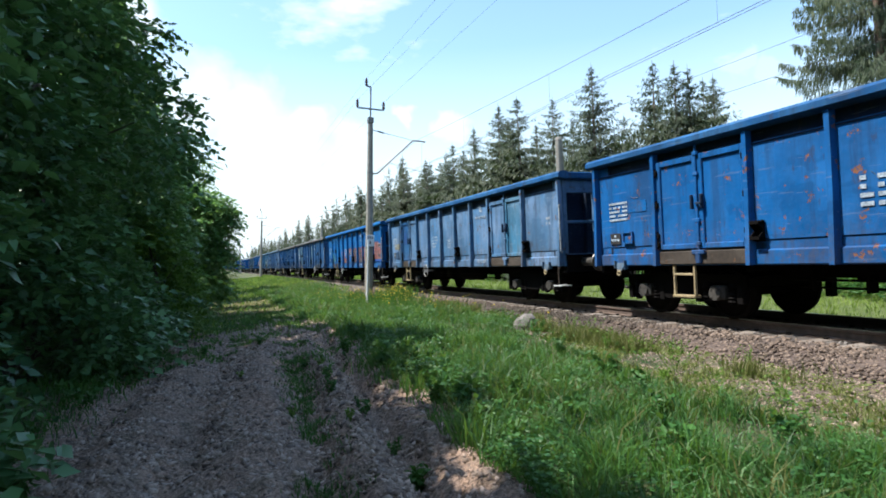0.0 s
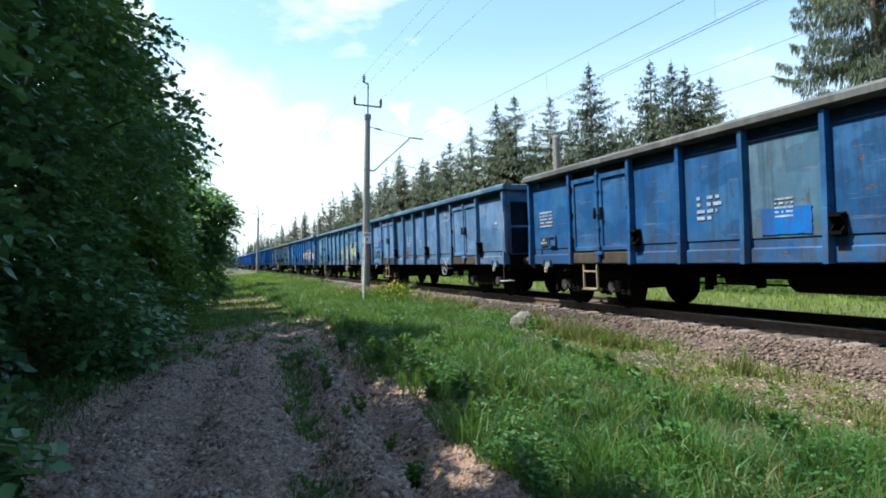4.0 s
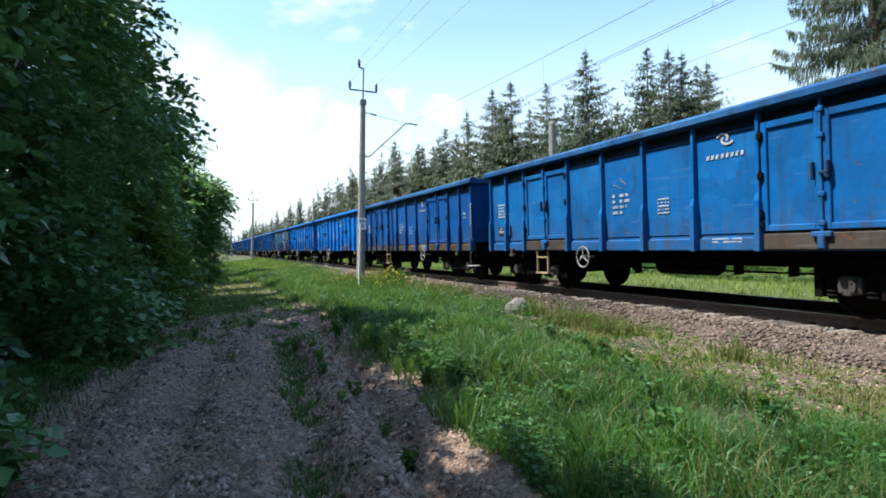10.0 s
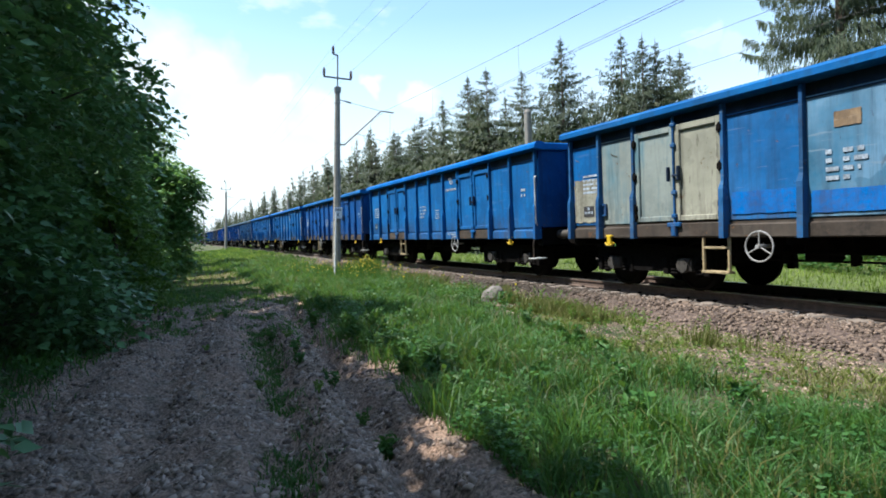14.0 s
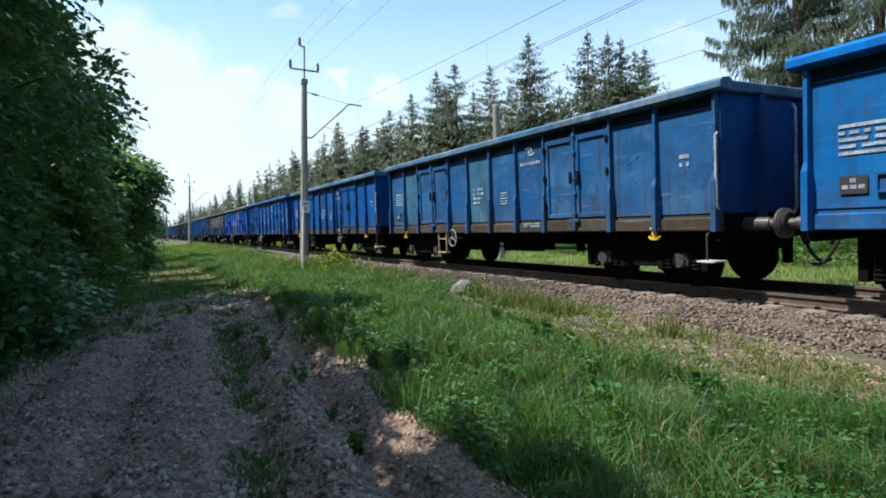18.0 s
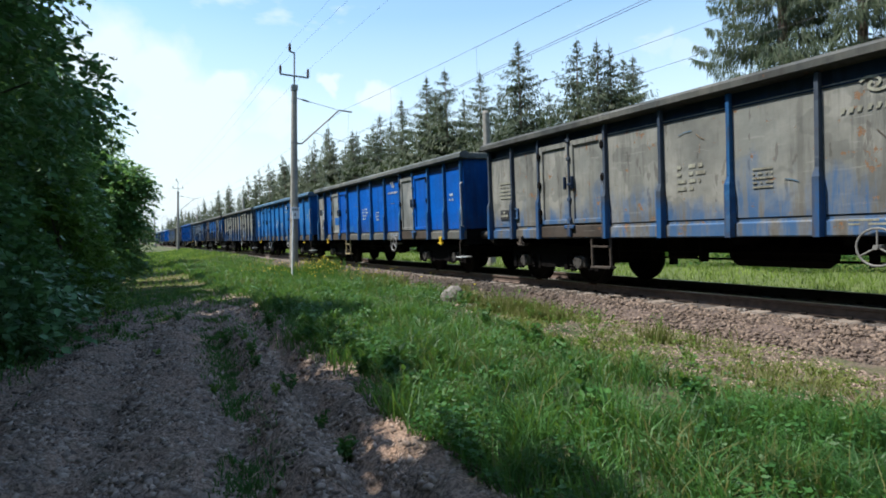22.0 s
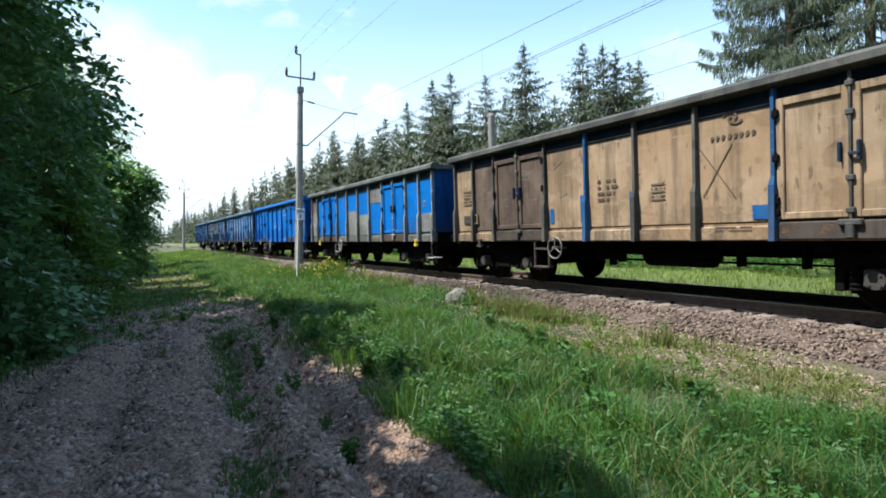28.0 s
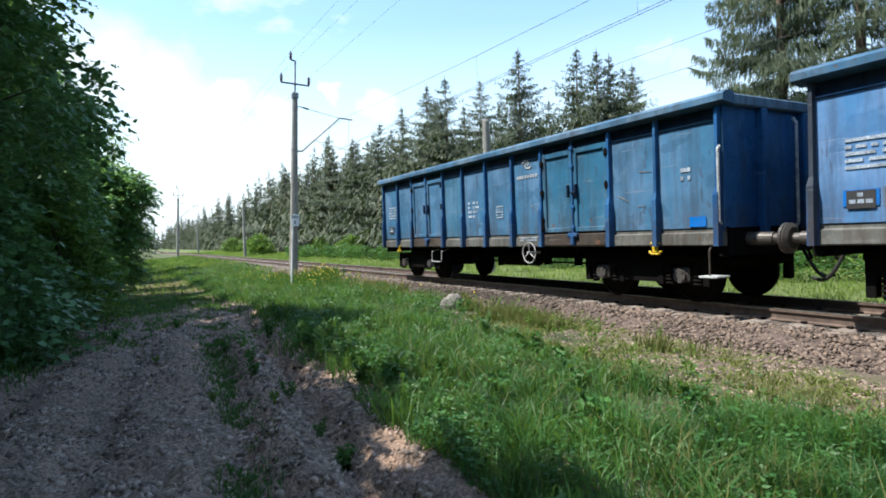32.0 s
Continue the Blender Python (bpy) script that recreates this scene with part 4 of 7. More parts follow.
    x = 15.2 + 2.0 * lumps(y * 0 + 2, y, 2.2) + np.abs(G.normal(0, 0.9, n))
    t = random_turns(n)
    t[:, 2] = t[:, 2] * 0.5
    leaf = np.array([(-0.5, 0, 0), (0.1, 0.3, 0.06), (0.6, 0, -0.06), (0.1, -0.3, 0.06)])
    z = ground_z(x, y) + (0.3 + 1.1 * lumps(x, y + 5, 1.1)) * G.random(n) ** 0.7
    V = np.einsum("nij,kj->nki", t, leaf) * (G.uniform(0.07, 0.15, n) * (1 + y / 60))[:, None, None] + np.stack([x, y, z], -1)[:, None]
    q = np.arange(4 * n).reshape(n, 4)
    tagged(new("nettles", quick_mesh("nettles", V.reshape(-1, 3), None, np.concatenate([q[:, [0, 1, 2]], q[:, [0, 2, 3]]]), MAT_WEED)),
           "dark green nettles along the forest edge", "weeds", kind="stuff")


build_grass()


# ---- masts and wires ----
TILT = 2.9
MAST_X = 6.43


def near_mast(y, main=True):
    mast = empty("catenary_mast", (MAST_X, y, -0.32))
    mast.rotation_euler = (0, radians(TILT), 0)
    tagged(mast, "grey concrete catenary mast with a steel crossarm and bracket", "mast", "masts along the track")
    bm = bmesh.new()
    rod(bm, (0, 0, -0.3), (0, 0, 7.9), 0.20, 0.115, 8)
    part("shaft", bm, MAT_CONCRETE, mast)
    bm = bmesh.new()
    box(bm, -0.13, 0.13, -0.13, 0.13, 7.82, 8.08, 0.02)
    part("cap", bm, MAT_GALV, mast)
    bm = bmesh.new()
    rod(bm, (0, 0, 8.0), (0, 0, 9.48), 0.035)
    rod(bm, (0, 0, 9.46), (-0.2, 0, 9.5), 0.035)
    box(bm, -0.62, 0.62, -0.03, 0.03, 8.44, 8.5)
    part("crossarm", bm, MAT_GALV, mast, "dull steel crossarm")
    for x, z in ((-0.6, 8.5), (0.6, 8.5), (-0.2, 9.5)):
        bm = bmesh.new()
        rod(bm, (x, 0, z), (x, 0, z + 0.36), 0.05, 0.03, 10)
        for k in range(4):
            rod(bm, (x, 0, z + 0.06 + 0.07 * k), (x, 0, z + 0.09 + 0.07 * k), 0.075, 0.045, 12)
        part("insulator", bm, MAT_PORCELAIN, mast)
    bm = bmesh.new()
    tube_path(bm, [(0.1, 0, 5.55), (0.34, 0, 5.57), (2.02, 0, 7.22), (2.62, 0, 7.2)], 0.035, 8)
    rod(bm, (0.1, 0, 7.52), (2.0, 0, 7.22), 0.010)
    rod(bm, (0.1, 0, 7.52), (0.34, 0, 7.49), 0.018)
    rod(bm, (0.34, 0, 7.49), (0.62, 0, 7.44), 0.04)
    rod(bm, (0.88, 0, 6.1), (2.8, 0, 5.72), 0.012)
    rod(bm, (2.45, 0, 5.80), (2.45, 0, 7.2), 0.006)
    part("bracket", bm, MAT_GALV, mast, "slanting steel bracket arm")
    for z in (5.55, 7.35, 2.2):
        bm = bmesh.new()
        r = 0.2 - (0.085 / 8.5) * (z + 0.3) + 0.012
        rod(bm, (0, 0, z), (0, 0, z + 0.06), r, r, 8)
        part("collar", bm, MAT_GALV, mast)
    if main:
        bm = bmesh.new()
        box(bm, -0.18, 0.18, -0.205, -0.19, 2.28, 2.78, 0.004)
        plate = part("sign_plate", bm, MAT_SIGN, mast, "white enamel number plate")
        bm = bmesh.new()
        for x0, x1, z0, z1 in ((-0.12, -0.06, 2.62, 2.72), (-0.03, 0.03, 2.62, 2.72), (0.06, 0.12, 2.62, 2.72), (-0.04, 0.03, 2.38, 2.52)):
            box(bm, x0, x1, -0.212, -0.206, z0, z1)
        tagged(part("sign_mark", bm, MAT_GALV, plate), kind="stuff")
        bm = bmesh.new()
        tube_path(bm, [(0.14, -0.02, 1.4), (0.22, -0.05, 0.9), (0.16, -0.02, 0.5), (0.32, -0.1, 0.1)], 0.012, 6)
        part("earth_cable", bm, MAT_RUBBER, mast)
    return mast


MAST_Y = [25.3, 86.5, 148.0, 209.0, 270.0]
near_mast(MAST_Y[0])
far_mast = near_mast(MAST_Y[1], False)
for y in MAST_Y[2:]:
    copy_thing(far_mast, pose(MAST_X, y, -0.42, 0, 0.3, 0))
copy_thing(far_mast, pose(MAST_X, MAST_Y[0] - 61, -0.42))


def marker_post():
    bm = bmesh.new()
    rod(bm, (0, 0, -0.3), (0.17, 0.0, 2.45), 0.03, 0.026, 8)
    tagged(part("marker_post", bm, MAT_SIGN, at=(5.41, 21.67, -0.34)), "thin pale pole standing before the concrete mast", "post")


marker_post()


def far_side_mast(x, y, h):
    mast = tagged(empty("line_post", (x, y, -0.35)), "short grey concrete post beyond the track", "post", "posts beyond the track")
    bm = bmesh.new()
    rod(bm, (0, 0, -0.3), (0, 0, h), 0.19, 0.15, 8)
    part("shaft", bm, MAT_CONCRETE, mast)
    bm = bmesh.new()
    rod(bm, (0, 0, h), (0, 0, h + 0.12), 0.17, 0.12, 8)
    part("cap", bm, MAT_CONCRETE, mast)
    bm = bmesh.new()
    rod(bm, (0, 0, 1.8), (0, 0, 1.95), 0.2, 0.2, 8)
    part("band", bm, MAT_WHITE, mast, "white painted band")


for y in (20.3, 76.0, 128.0, 180.0):
    far_side_mast(13.4, y, 6.3)


def wire(name, x, z, r, sag, label, y0=-35.7):
    """A hanging wire from mast to mast."""
    bm = bmesh.new()
    stops = [y0] + MAST_Y
    pts = []
    for a, b in zip(stops, stops[1:]):
        for i in range(12):
            u = i / 12
            pts.append((x, a + (b - a) * u, z - sag * 4 * u * (1 - u)))
    tube_path(bm, pts, r, 5)
    tagged(part(name, bm, MAT_WIRE), label, "wire", "overhead wires")


wire("feeder_wire", 6.27, 8.52, 0.0032, 0.6, "thin overhead feeder wire between the masts")
wire("feeder_wire", 7.47, 8.46, 0.0032, 0.3, "thin overhead feeder wire between the masts")
wire("feeder_wire", 6.72, 9.52, 0.0032, 0.4, "thin overhead feeder wire between the masts")
wire("messenger_wire", 9.0, 6.8, 0.006, 0.75, "sagging messenger wire above the track")
wire("contact_wire", 8.96, 5.50, 0.006, 0.02, "taut contact wire above the track")
wire("contact_wire", 9.04, 5.48, 0.006, 0.02, "taut contact wire above the track")
wire("line_wire", 13.4, 6.48, 0.006, 0.25, "thin wire on the posts beyond the track")
wire("line_wire", 13.4, 5.57, 0.006, 0.05, "thin wire on the posts beyond the track")


def droppers():
    for y in (-4.0, 1.5, 8.14, 14.0, 20.0, 31.0, 40.0):
        u = (y + 35.7) / 61.0 if y < MAST_Y[0] else (y - MAST_Y[0]) / 61.2
        bm = bmesh.new()
        rod(bm, (9.0, y, 5.48), (9.0, y, 6.8 - 0.75 * 4 * u * (1 - u)), 0.0028, seg=5)
        tagged(part("dropper_wire", bm, MAT_WIRE), "thin upright dropper between overhead wires", "wire", "overhead wires")


droppers()


# ---- trees ----
def limb(bm, a, b, r0, r1, seg=7):
    rod(bm, a, b, r0, r1, seg)


def leaves_on(blobs, count, size, inner=0.55):
    """Twigs on the outer shells of a crown's clumps, each with two flat rows of leaves, and loose leaves further in."""
    c = np.array([b[:3] for b in blobs], float)
    r = np.array([b[3] for b in blobs], float)
    p = r ** 2 / (r ** 2).sum()
    per = 9
    twigs = int(count * 0.8) // per
    loose = count - twigs * per
    k = G.choice(len(blobs), twigs, p=p)
    d = G.normal(size=(twigs, 3))
    d /= np.linalg.norm(d, axis=1)[:, None]
    bump = 1 + 0.2 * np.sin(5 * d[:, 0] + 3 * k) * np.sin(6 * d[:, 1] + k) + 0.14 * np.sin(11 * d[:, 2] + 5 * d[:, 0])
    root = c[k] + d * (r[k] * (inner + (1.0 - inner) * G.random(twigs) ** 0.6) * bump)[:, None] * np.array([1, 1, 0.85])
    # the twig reaches outwards and droops; its leaves lie nearly level
    way = d * np.array([1, 1, 0.35]) + G.normal(0, 0.45, (twigs, 3)) * np.array([1, 1, 0.35])
    way[:, 2] -= 0.22
    way /= np.linalg.norm(way, axis=1)[:, None]
    flat = np.cross(way, np.array([0, 0, 1.0]))
    flat /= np.linalg.norm(flat, axis=1)[:, None] + 1e-6
    s = (np.arange(per) + 0.5) / per
    reach = size * G.uniform(2.2, 4.2, twigs)
    side = np.where(np.arange(per) % 2, 1.0, -1.0)
    pos = root[:, None] + way[:, None] * (reach[:, None] * s)[..., None] + np.array([0, 0, -1.0]) * (0.25 * reach[:, None] * s ** 2)[..., None] + G.normal(0, 0.12 * size, (twigs, per, 3))
    axis = flat[:, None] * side[None, :, None] + way[:, None] * 0.7 + G.normal(0, 0.35, (twigs, per, 3))
    axis[..., 2] -= 0.15
    axis = axis.reshape(-1, 3)
    axis /= np.linalg.norm(axis, axis=1)[:, None]
    up = np.array([0, 0, 1.0]) + G.normal(0, 0.42, (twigs * per, 3))
    v = np.cross(up, axis)
    v /= np.linalg.norm(v, axis=1)[:, None] + 1e-6
    turn = np.stack([axis, v, np.cross(axis, v)], -1)
    pos = pos.reshape(-1, 3)
    k2 = G.choice(len(blobs), loose, p=p)
    e = G.normal(size=(loose, 3))
    e /= np.linalg.norm(e, axis=1)[:, None]
    pos = np.concatenate([pos, c[k2] + e * (r[k2] * (0.35 + 0.6 * G.random(loose)))[:, None]])
    turn = np.concatenate([turn, random_turns(loose)])
    n = len(pos)
    big = size * G.uniform(0.6, 1.3, n)
    leaf = np.array([(-0.45, 0, 0), (-0.05, 0.33, 0.05), (0.6, 0, -0.07), (-0.05, -0.33, 0.05)])
    V = np.einsum("nij,kj->nki", turn, leaf) * big[:, None, None] + pos[:, None]
    q = np.arange(4 * n).reshape(n, 4)
    return V.reshape(-1, 3), np.concatenate([q[:, [0, 1, 2]], q[:, [0, 2, 3]]])


def broadleaf(name, at, height, spread, blobs_n, leaves, size, label, category="tree", low=0.0, seed=1, mat=None, lean=(0, 0), extra=()):
    rr = random.Random(seed)
    tree = tagged(empty(name, at), label, category, "trees beside the earth track")
    bm = bmesh.new()
    top = Vector((lean[0], lean[1], height * 0.8))
    r0 = 0.035 * height ** 0.8 + 0.02
    pts = [Vector((0, 0, -0.2)), Vector((rr.uniform(-.1, .1), rr.uniform(-.1, .1), height * 0.3)), top * 0.65, top]
    for i in range(3):
        limb(bm, pts[i], pts[i + 1], r0 * (1 - 0.3 * i), r0 * (0.7 - 0.3 * i) + 0.01, 9)
    part("trunk", bm, MAT_BARK, tree)
    blobs = []
    bm = bmesh.new()
    for i in range(blobs_n):
        u = low + (1 - low) * (i + 0.5) / blobs_n
        a = i * 2.4 + rr.uniform(-0.5, 0.5)
        prof = math.sin(min(1.0, 0.22 + 0.95 * u) * math.pi) ** 0.6 if u > 0.45 else 0.85
        d = spread * prof * rr.uniform(0.35, 0.85)
        r = spread * rr.uniform(0.34, 0.55) * (0.6 + 0.4 * prof)
        c = Vector((math.cos(a) * d + lean[0] * u, math.sin(a) * d + lean[1] * u, 0.35 + u * height * 0.92))
        blobs.append((*c, r))
        base = Vector((lean[0] * u, lean[1] * u, max(0.2, c.z - 0.7)))
        limb(bm, base, c, 0.02 + 0.006 * height * (1 - u), 0.012, 6)
    part("branchwork", bm, MAT_BARK, tree)
    for c, rb in extra:
        blobs.append((*c, rb))
    V, r = leaves_on(blobs, leaves, size)
    crown = part("crown", quick_mesh("crown", V, None, r, mat or MAT_LEAF), mat or MAT_LEAF, tree)
    return tree


# the wall of bushes and trees along the earth track: place, height, spread
# The tree at (-4.6, 7.6) is added out of view to shade the track.
HEDGE = [(-3.3, 4.6, 9.7, 2.1), (-3.6, 7.4, 10.5, 2.3), (-3.0, 10.2, 9.8, 1.9), (-3.1, 13.0, 12.5, 3.35), (-2.4, 16.5, 9.5, 2.0), (-4.6, 7.6, 9.5, 2.3),
         (-3.15, 20.0, 10.4, 2.55), (-2.35, 24.0, 8.4, 2.2), (-0.65, 27.5, 5.0, 1.45), (-5.2, 32.5, 8.0, 2.3), (-1.6, 35.0, 8.4, 2.3), (-3.0, 42.0, 10.4, 2.6),
         (-2.6, 52.0, 10.5, 3.0), (-3.2, 64.0, 10.5, 3.6), (-4.2, 80.0, 9.0, 4.2), (-6.0, 100.0, 10.0, 5.0), (-8.0, 125.0, 10.0, 6.0), (-10, 160.0, 11.0, 7.0), (-13, 200, 12, 9)]
for i, (x, y, h, s) in enumerate(HEDGE):
    broadleaf("broadleaf_tree" if h > 5.5 else "bush", (x, y, -0.3), h, s, 16 if y < 40 else 12, (34000 if h > 12 else 16000 if h < 5.5 else 26000) if y < 28 else (14000 if y < 60 else 6000), 0.135 + 0.0016 * y,
              "dense dark green broadleaf tree at the track edge" if h > 5.5 else "dense dark green bush leaning over the earth track",
              "tree" if h > 5.5 else "bush", seed=i + 3, mat=MAT_LEAFLIT if 15 < y < 40 else MAT_LEAF, extra=((Vector((1.15, 0.1, 4.0)), 0.6), (Vector((1.5, 0.0, 3.8)), 0.35), (Vector((0.7, 0, 4.3)), 0.7), (Vector((1.2, 0.2, 3.3)), 0.5), (Vector((0.9, 0.2, 2.4)), 0.5)) if h < 5.5 else ())
for i, (x, y, h, s) in enumerate([(-2.2, 13.6, 3.0, 1.1), (-1.9, 19.2, 2.6, 1.0)]):
    broadleaf("bush", (x, y, -0.3), h, s, 12, 9000, 0.125, "leafy green bush at the foot of the tall hedge", "bush", seed=120 + i, mat=MAT_LEAFLIT)
# Mostly unseen trees, added to shade the track and block sky light.
for i, (x, y, h, s) in enumerate([(-6.8, 6.0, 12, 3.2), (-6.6, 10.0, 16, 3.2), (-8, 14, 17, 3.4), (-7.5, 23, 14, 3.4), (-8, 33, 13, 3.6), (-6.0, 2.2, 12, 3.2), (-8, 46, 12, 4.0),
                                  (-4.9, 1.0, 9, 2.0), (-5.0, -1.5, 14, 3.0), (-6.0, -6, 13, 3.4), (-4.5, -9, 12, 3.4), (-5, -15.5, 13, 3.8), (-5, -23.5, 13, 4), (-7, -35, 14, 5), (-8, -44, 14, 5.5), (-6, -12, 13, 3.6), (-6, -19, 13, 4), (-7, -28, 13, 5), (-8, 62, 12, 4.5), (-9, 2, 16, 4), (-3.7, 4.9, 9.7, 1.1)]):
    broadleaf("broadleaf_tree", (x, y, -0.1), h, s, 16, 6500, 0.27, "tall dark green broadleaf tree added mostly unseen behind the bushes", seed=40 + i)


def spruce_mesh(h, base_r, seed, whorls, per, cards, spray=1.0, wide=1.0, hang=0.0):
    """Drooping whorls of boughs, each a fan of hanging needle sprays."""
    g = np.random.default_rng(seed)
    V, F = [], []
    n = 0
    for i in range(whorls):
        u = (i + g.uniform(0, 0.8)) / whorls
        z = h * (0.03 + 0.955 * u)
        reach = base_r * (1 - u) ** 0.92 * g.uniform(0.72, 1.18) + 0.10
        for j in range(max(4, int(per * (1 - 0.45 * u)))):
            a = g.uniform(0, 2 * np.pi)
            r = reach * g.uniform(0.6, 1.15)
            zj = z + g.uniform(-0.5, 0.5) * h / whorls
            out, side = np.array([np.cos(a), np.sin(a), 0]), np.array([-np.sin(a), np.cos(a), 0])
            k = max(4, int(cards * (0.3 + 0.7 * (1 - u))))
            s = np.sort(g.uniform(0.08, 1, k))
            lift = 0.35 * u - 0.32
            drop = lift * r * s + 0.22 * r * s ** 2.6
            spine = out[None] * (s * r)[:, None] + side[None] * (g.uniform(-1, 1, k) * (0.05 + 0.15 * np.sin(np.pi * np.minimum(1, s * 1.05)) * 0.9) * r)[:, None] + np.stack([np.zeros(k), np.zeros(k), zj + drop], -1)
            ln = spray * (0.20 + 0.19 * r) * (1.1 - 0.4 * s) * g.uniform(0.6, 1.35, k)
            d = out[None] * g.uniform(0.1, 0.9, (k, 1)) + side[None] * (np.where(g.random(k) < 0.5, -1, 1) * g.uniform(0.2, 1.0, k))[:, None]
            d = d / np.linalg.norm(d, axis=1)[:, None]
            d[:, 2] = g.uniform(-1.3, -0.1, k) - hang * g.uniform(0, 1, k)
            wv = np.cross(d, np.array([0, 0, 1.0])) * g.uniform(0.12, 0.26, (k, 1)) * wide + np.array([0, 0, 1]) * g.uniform(-0.1, 0.1, (k, 1))
            p0, p1 = spine, spine + d * ln[:, None]
            q = np.stack([p0, p1 * 0.4 + p0 * 0.6 + wv * ln[:, None], p1, p1 * 0.4 + p0 * 0.6 - wv * ln[:, None]], 1)
            V.append(q.reshape(-1, 3))
            b = n + 4 * np.arange(k)[:, None]
            F.append(np.concatenate([b + np.array([0, 1, 2]), b + np.array([0, 2, 3])]))
            n += 4 * k
    top = np.array([[(0.07 * math.cos(a), 0.07 * math.sin(a), h * 0.93), (0, 0, h * 1.01), (0.07 * math.cos(a + 2), 0.07 * math.sin(a + 2), h * 0.93)] for a in (0, 2.1, 4.2)])
    V.append(top.reshape(-1, 3))
    F.append(n + np.arange(9).reshape(3, 3))
    return quick_mesh("spruce_crown", np.concatenate(V), None, np.concatenate(F), MAT_NEEDLE)


def spruce(h, r, seed, whorls=30, per=8, cards=14, spray=1.0, wide=1.0, hang=0.4):
    tree = tagged(empty("spruce"), "tall dark green spruce at the forest edge", "tree", "spruces along the forest edge")
    bm = bmesh.new()
    limb(bm, (0, 0, -0.3), (0, 0, h * 0.5), 0.012 * h + 0.03, 0.008 * h, 9)
    limb(bm, (0, 0, h * 0.5), (0, 0, h), 0.008 * h, 0.012, 7)
    part("trunk", bm, MAT_BARK2, tree)
    part("crown", spruce_mesh(h, r, seed, whorls, per, cards, spray, wide, hang), MAT_NEEDLE, tree)
    return tree


SPRUCES = [spruce(14, 6.2, 5, 34, 18, 70, 0.50, 0.72), spruce(14, 5.7, 6, 34, 18, 68, 0.50, 0.72), spruce(14, 6.6, 7, 32, 18, 70, 0.50, 0.72), spruce(14, 6.0, 8, 36, 18, 66, 0.50, 0.72)]
MEDIUM = [spruce(14, 4.9, 15, 28, 14, 48, 0.75, 0.5, 0.8), spruce(14, 5.4, 16, 28, 14, 48, 0.75, 0.5, 0.8)]
THIN = [spruce(14, 4.5, 9, 22, 10, 30, 1.15, 0.55, 0.8), spruce(14, 5.0, 10, 22, 10, 30, 1.15, 0.55, 0.8)]


def curtain_mesh(h, base_r, seed, per, start=0.04):
    """Long level boughs, each hung with curtains of narrow needle sprays."""
    g = np.random.default_rng(seed)
    V = []
    z = h * start
    while z < h * 0.97:
        u = z / h
        for j in range(max(3, int(per * (1 - 0.5 * u)))):
            a, r = g.uniform(0, 2 * np.pi), (base_r * (1 - u) ** 0.92 + 0.1) * g.uniform(0.7, 1.12)
            out, side = np.array([np.cos(a), np.sin(a), 0]), np.array([-np.sin(a), np.cos(a), 0])
            k = int(80 + 165 * r)
            s = g.uniform(0.06, 1, k) ** 0.8
            fan = g.uniform(-1, 1, k) * (0.06 + 0.2 * np.sin(np.pi * np.minimum(1, s)) ** 0.8) * r
            rise = z + g.uniform(-0.2, 0.2) + r * ((0.34 * u - 0.30) * s + 0.26 * s ** 3) - 0.10 * np.abs(fan)
            root = out * (s * r)[:, None] + side * fan[:, None] + np.stack([np.zeros(k), np.zeros(k), rise], -1)
            low = g.random((k, 1)) < 0.62
            way = out * g.uniform(0.0, 0.8, (k, 1)) + side * (np.sign(fan) * g.uniform(0.1, 0.9, k))[:, None]
            way[:, 2] = np.where(low[:, 0], -g.uniform(1.2, 3.5, k), -g.uniform(0.0, 0.5, k))
            way /= np.linalg.norm(way, axis=1)[:, None]
            ln = np.where(low[:, 0], g.uniform(0.2, 0.62, k), g.uniform(0.12, 0.3, k)) * (1.1 - 0.35 * s)
            v = np.cross(way, g.normal(0, 1, (k, 3)))
            v *= (g.uniform(0.010, 0.024, k) / (np.linalg.norm(v, axis=1) + 1e-6))[:, None]
            tip = root + way * ln[:, None]
            mid = root * 0.55 + tip * 0.45
            V.append(np.stack([root, mid + v, tip, mid - v], 1).reshape(-1, 3))
        z += g.uniform(0.42, 0.62)
    V = np.concatenate(V)
    b = 4 * np.arange(len(V) // 4)[:, None]
    return quick_mesh("curtain_crown", V, None, np.concatenate([b + np.array([0, 1, 2]), b + np.array([0, 2, 3])]), MAT_CURTAIN)


def old_spruce(h, r, seed, per, start, trunks=1):
    tree = tagged(empty("spruce"), "old olive-green spruce with long hanging boughs", "tree", "spruces along the forest edge")
    for i in range(trunks):
        bm = bmesh.new()
        dx, dy = (0, 0) if i == 0 else (0.5, -0.9)
        limb(bm, (dx, dy, -0.3), (dx, dy, h * 0.5), 0.24 - 0.08 * i, 0.15 - 0.05 * i, 9)
        limb(bm, (dx, dy, h * 0.5), (dx, dy, h), 0.15 - 0.05 * i, 0.012, 7)
        part("trunk", bm, MAT_BARK2, tree)
    part("crown", curtain_mesh(h, r, seed, per, start), MAT_CURTAIN, tree)
    return tree


BIG = old_spruce(23, 4.9, 12, 7, 0.06)
BIG.location = (24.0, 14.25, -0.2)
BARE = old_spruce(22, 3.6, 13, 5, 0.3, 2)
BARE.location = (24.6, 11.6, -0.2)
for tree in SPRUCES + MEDIUM + THIN:
    tree.location = (34, 60 + R.uniform(-40, 40), -0.2)


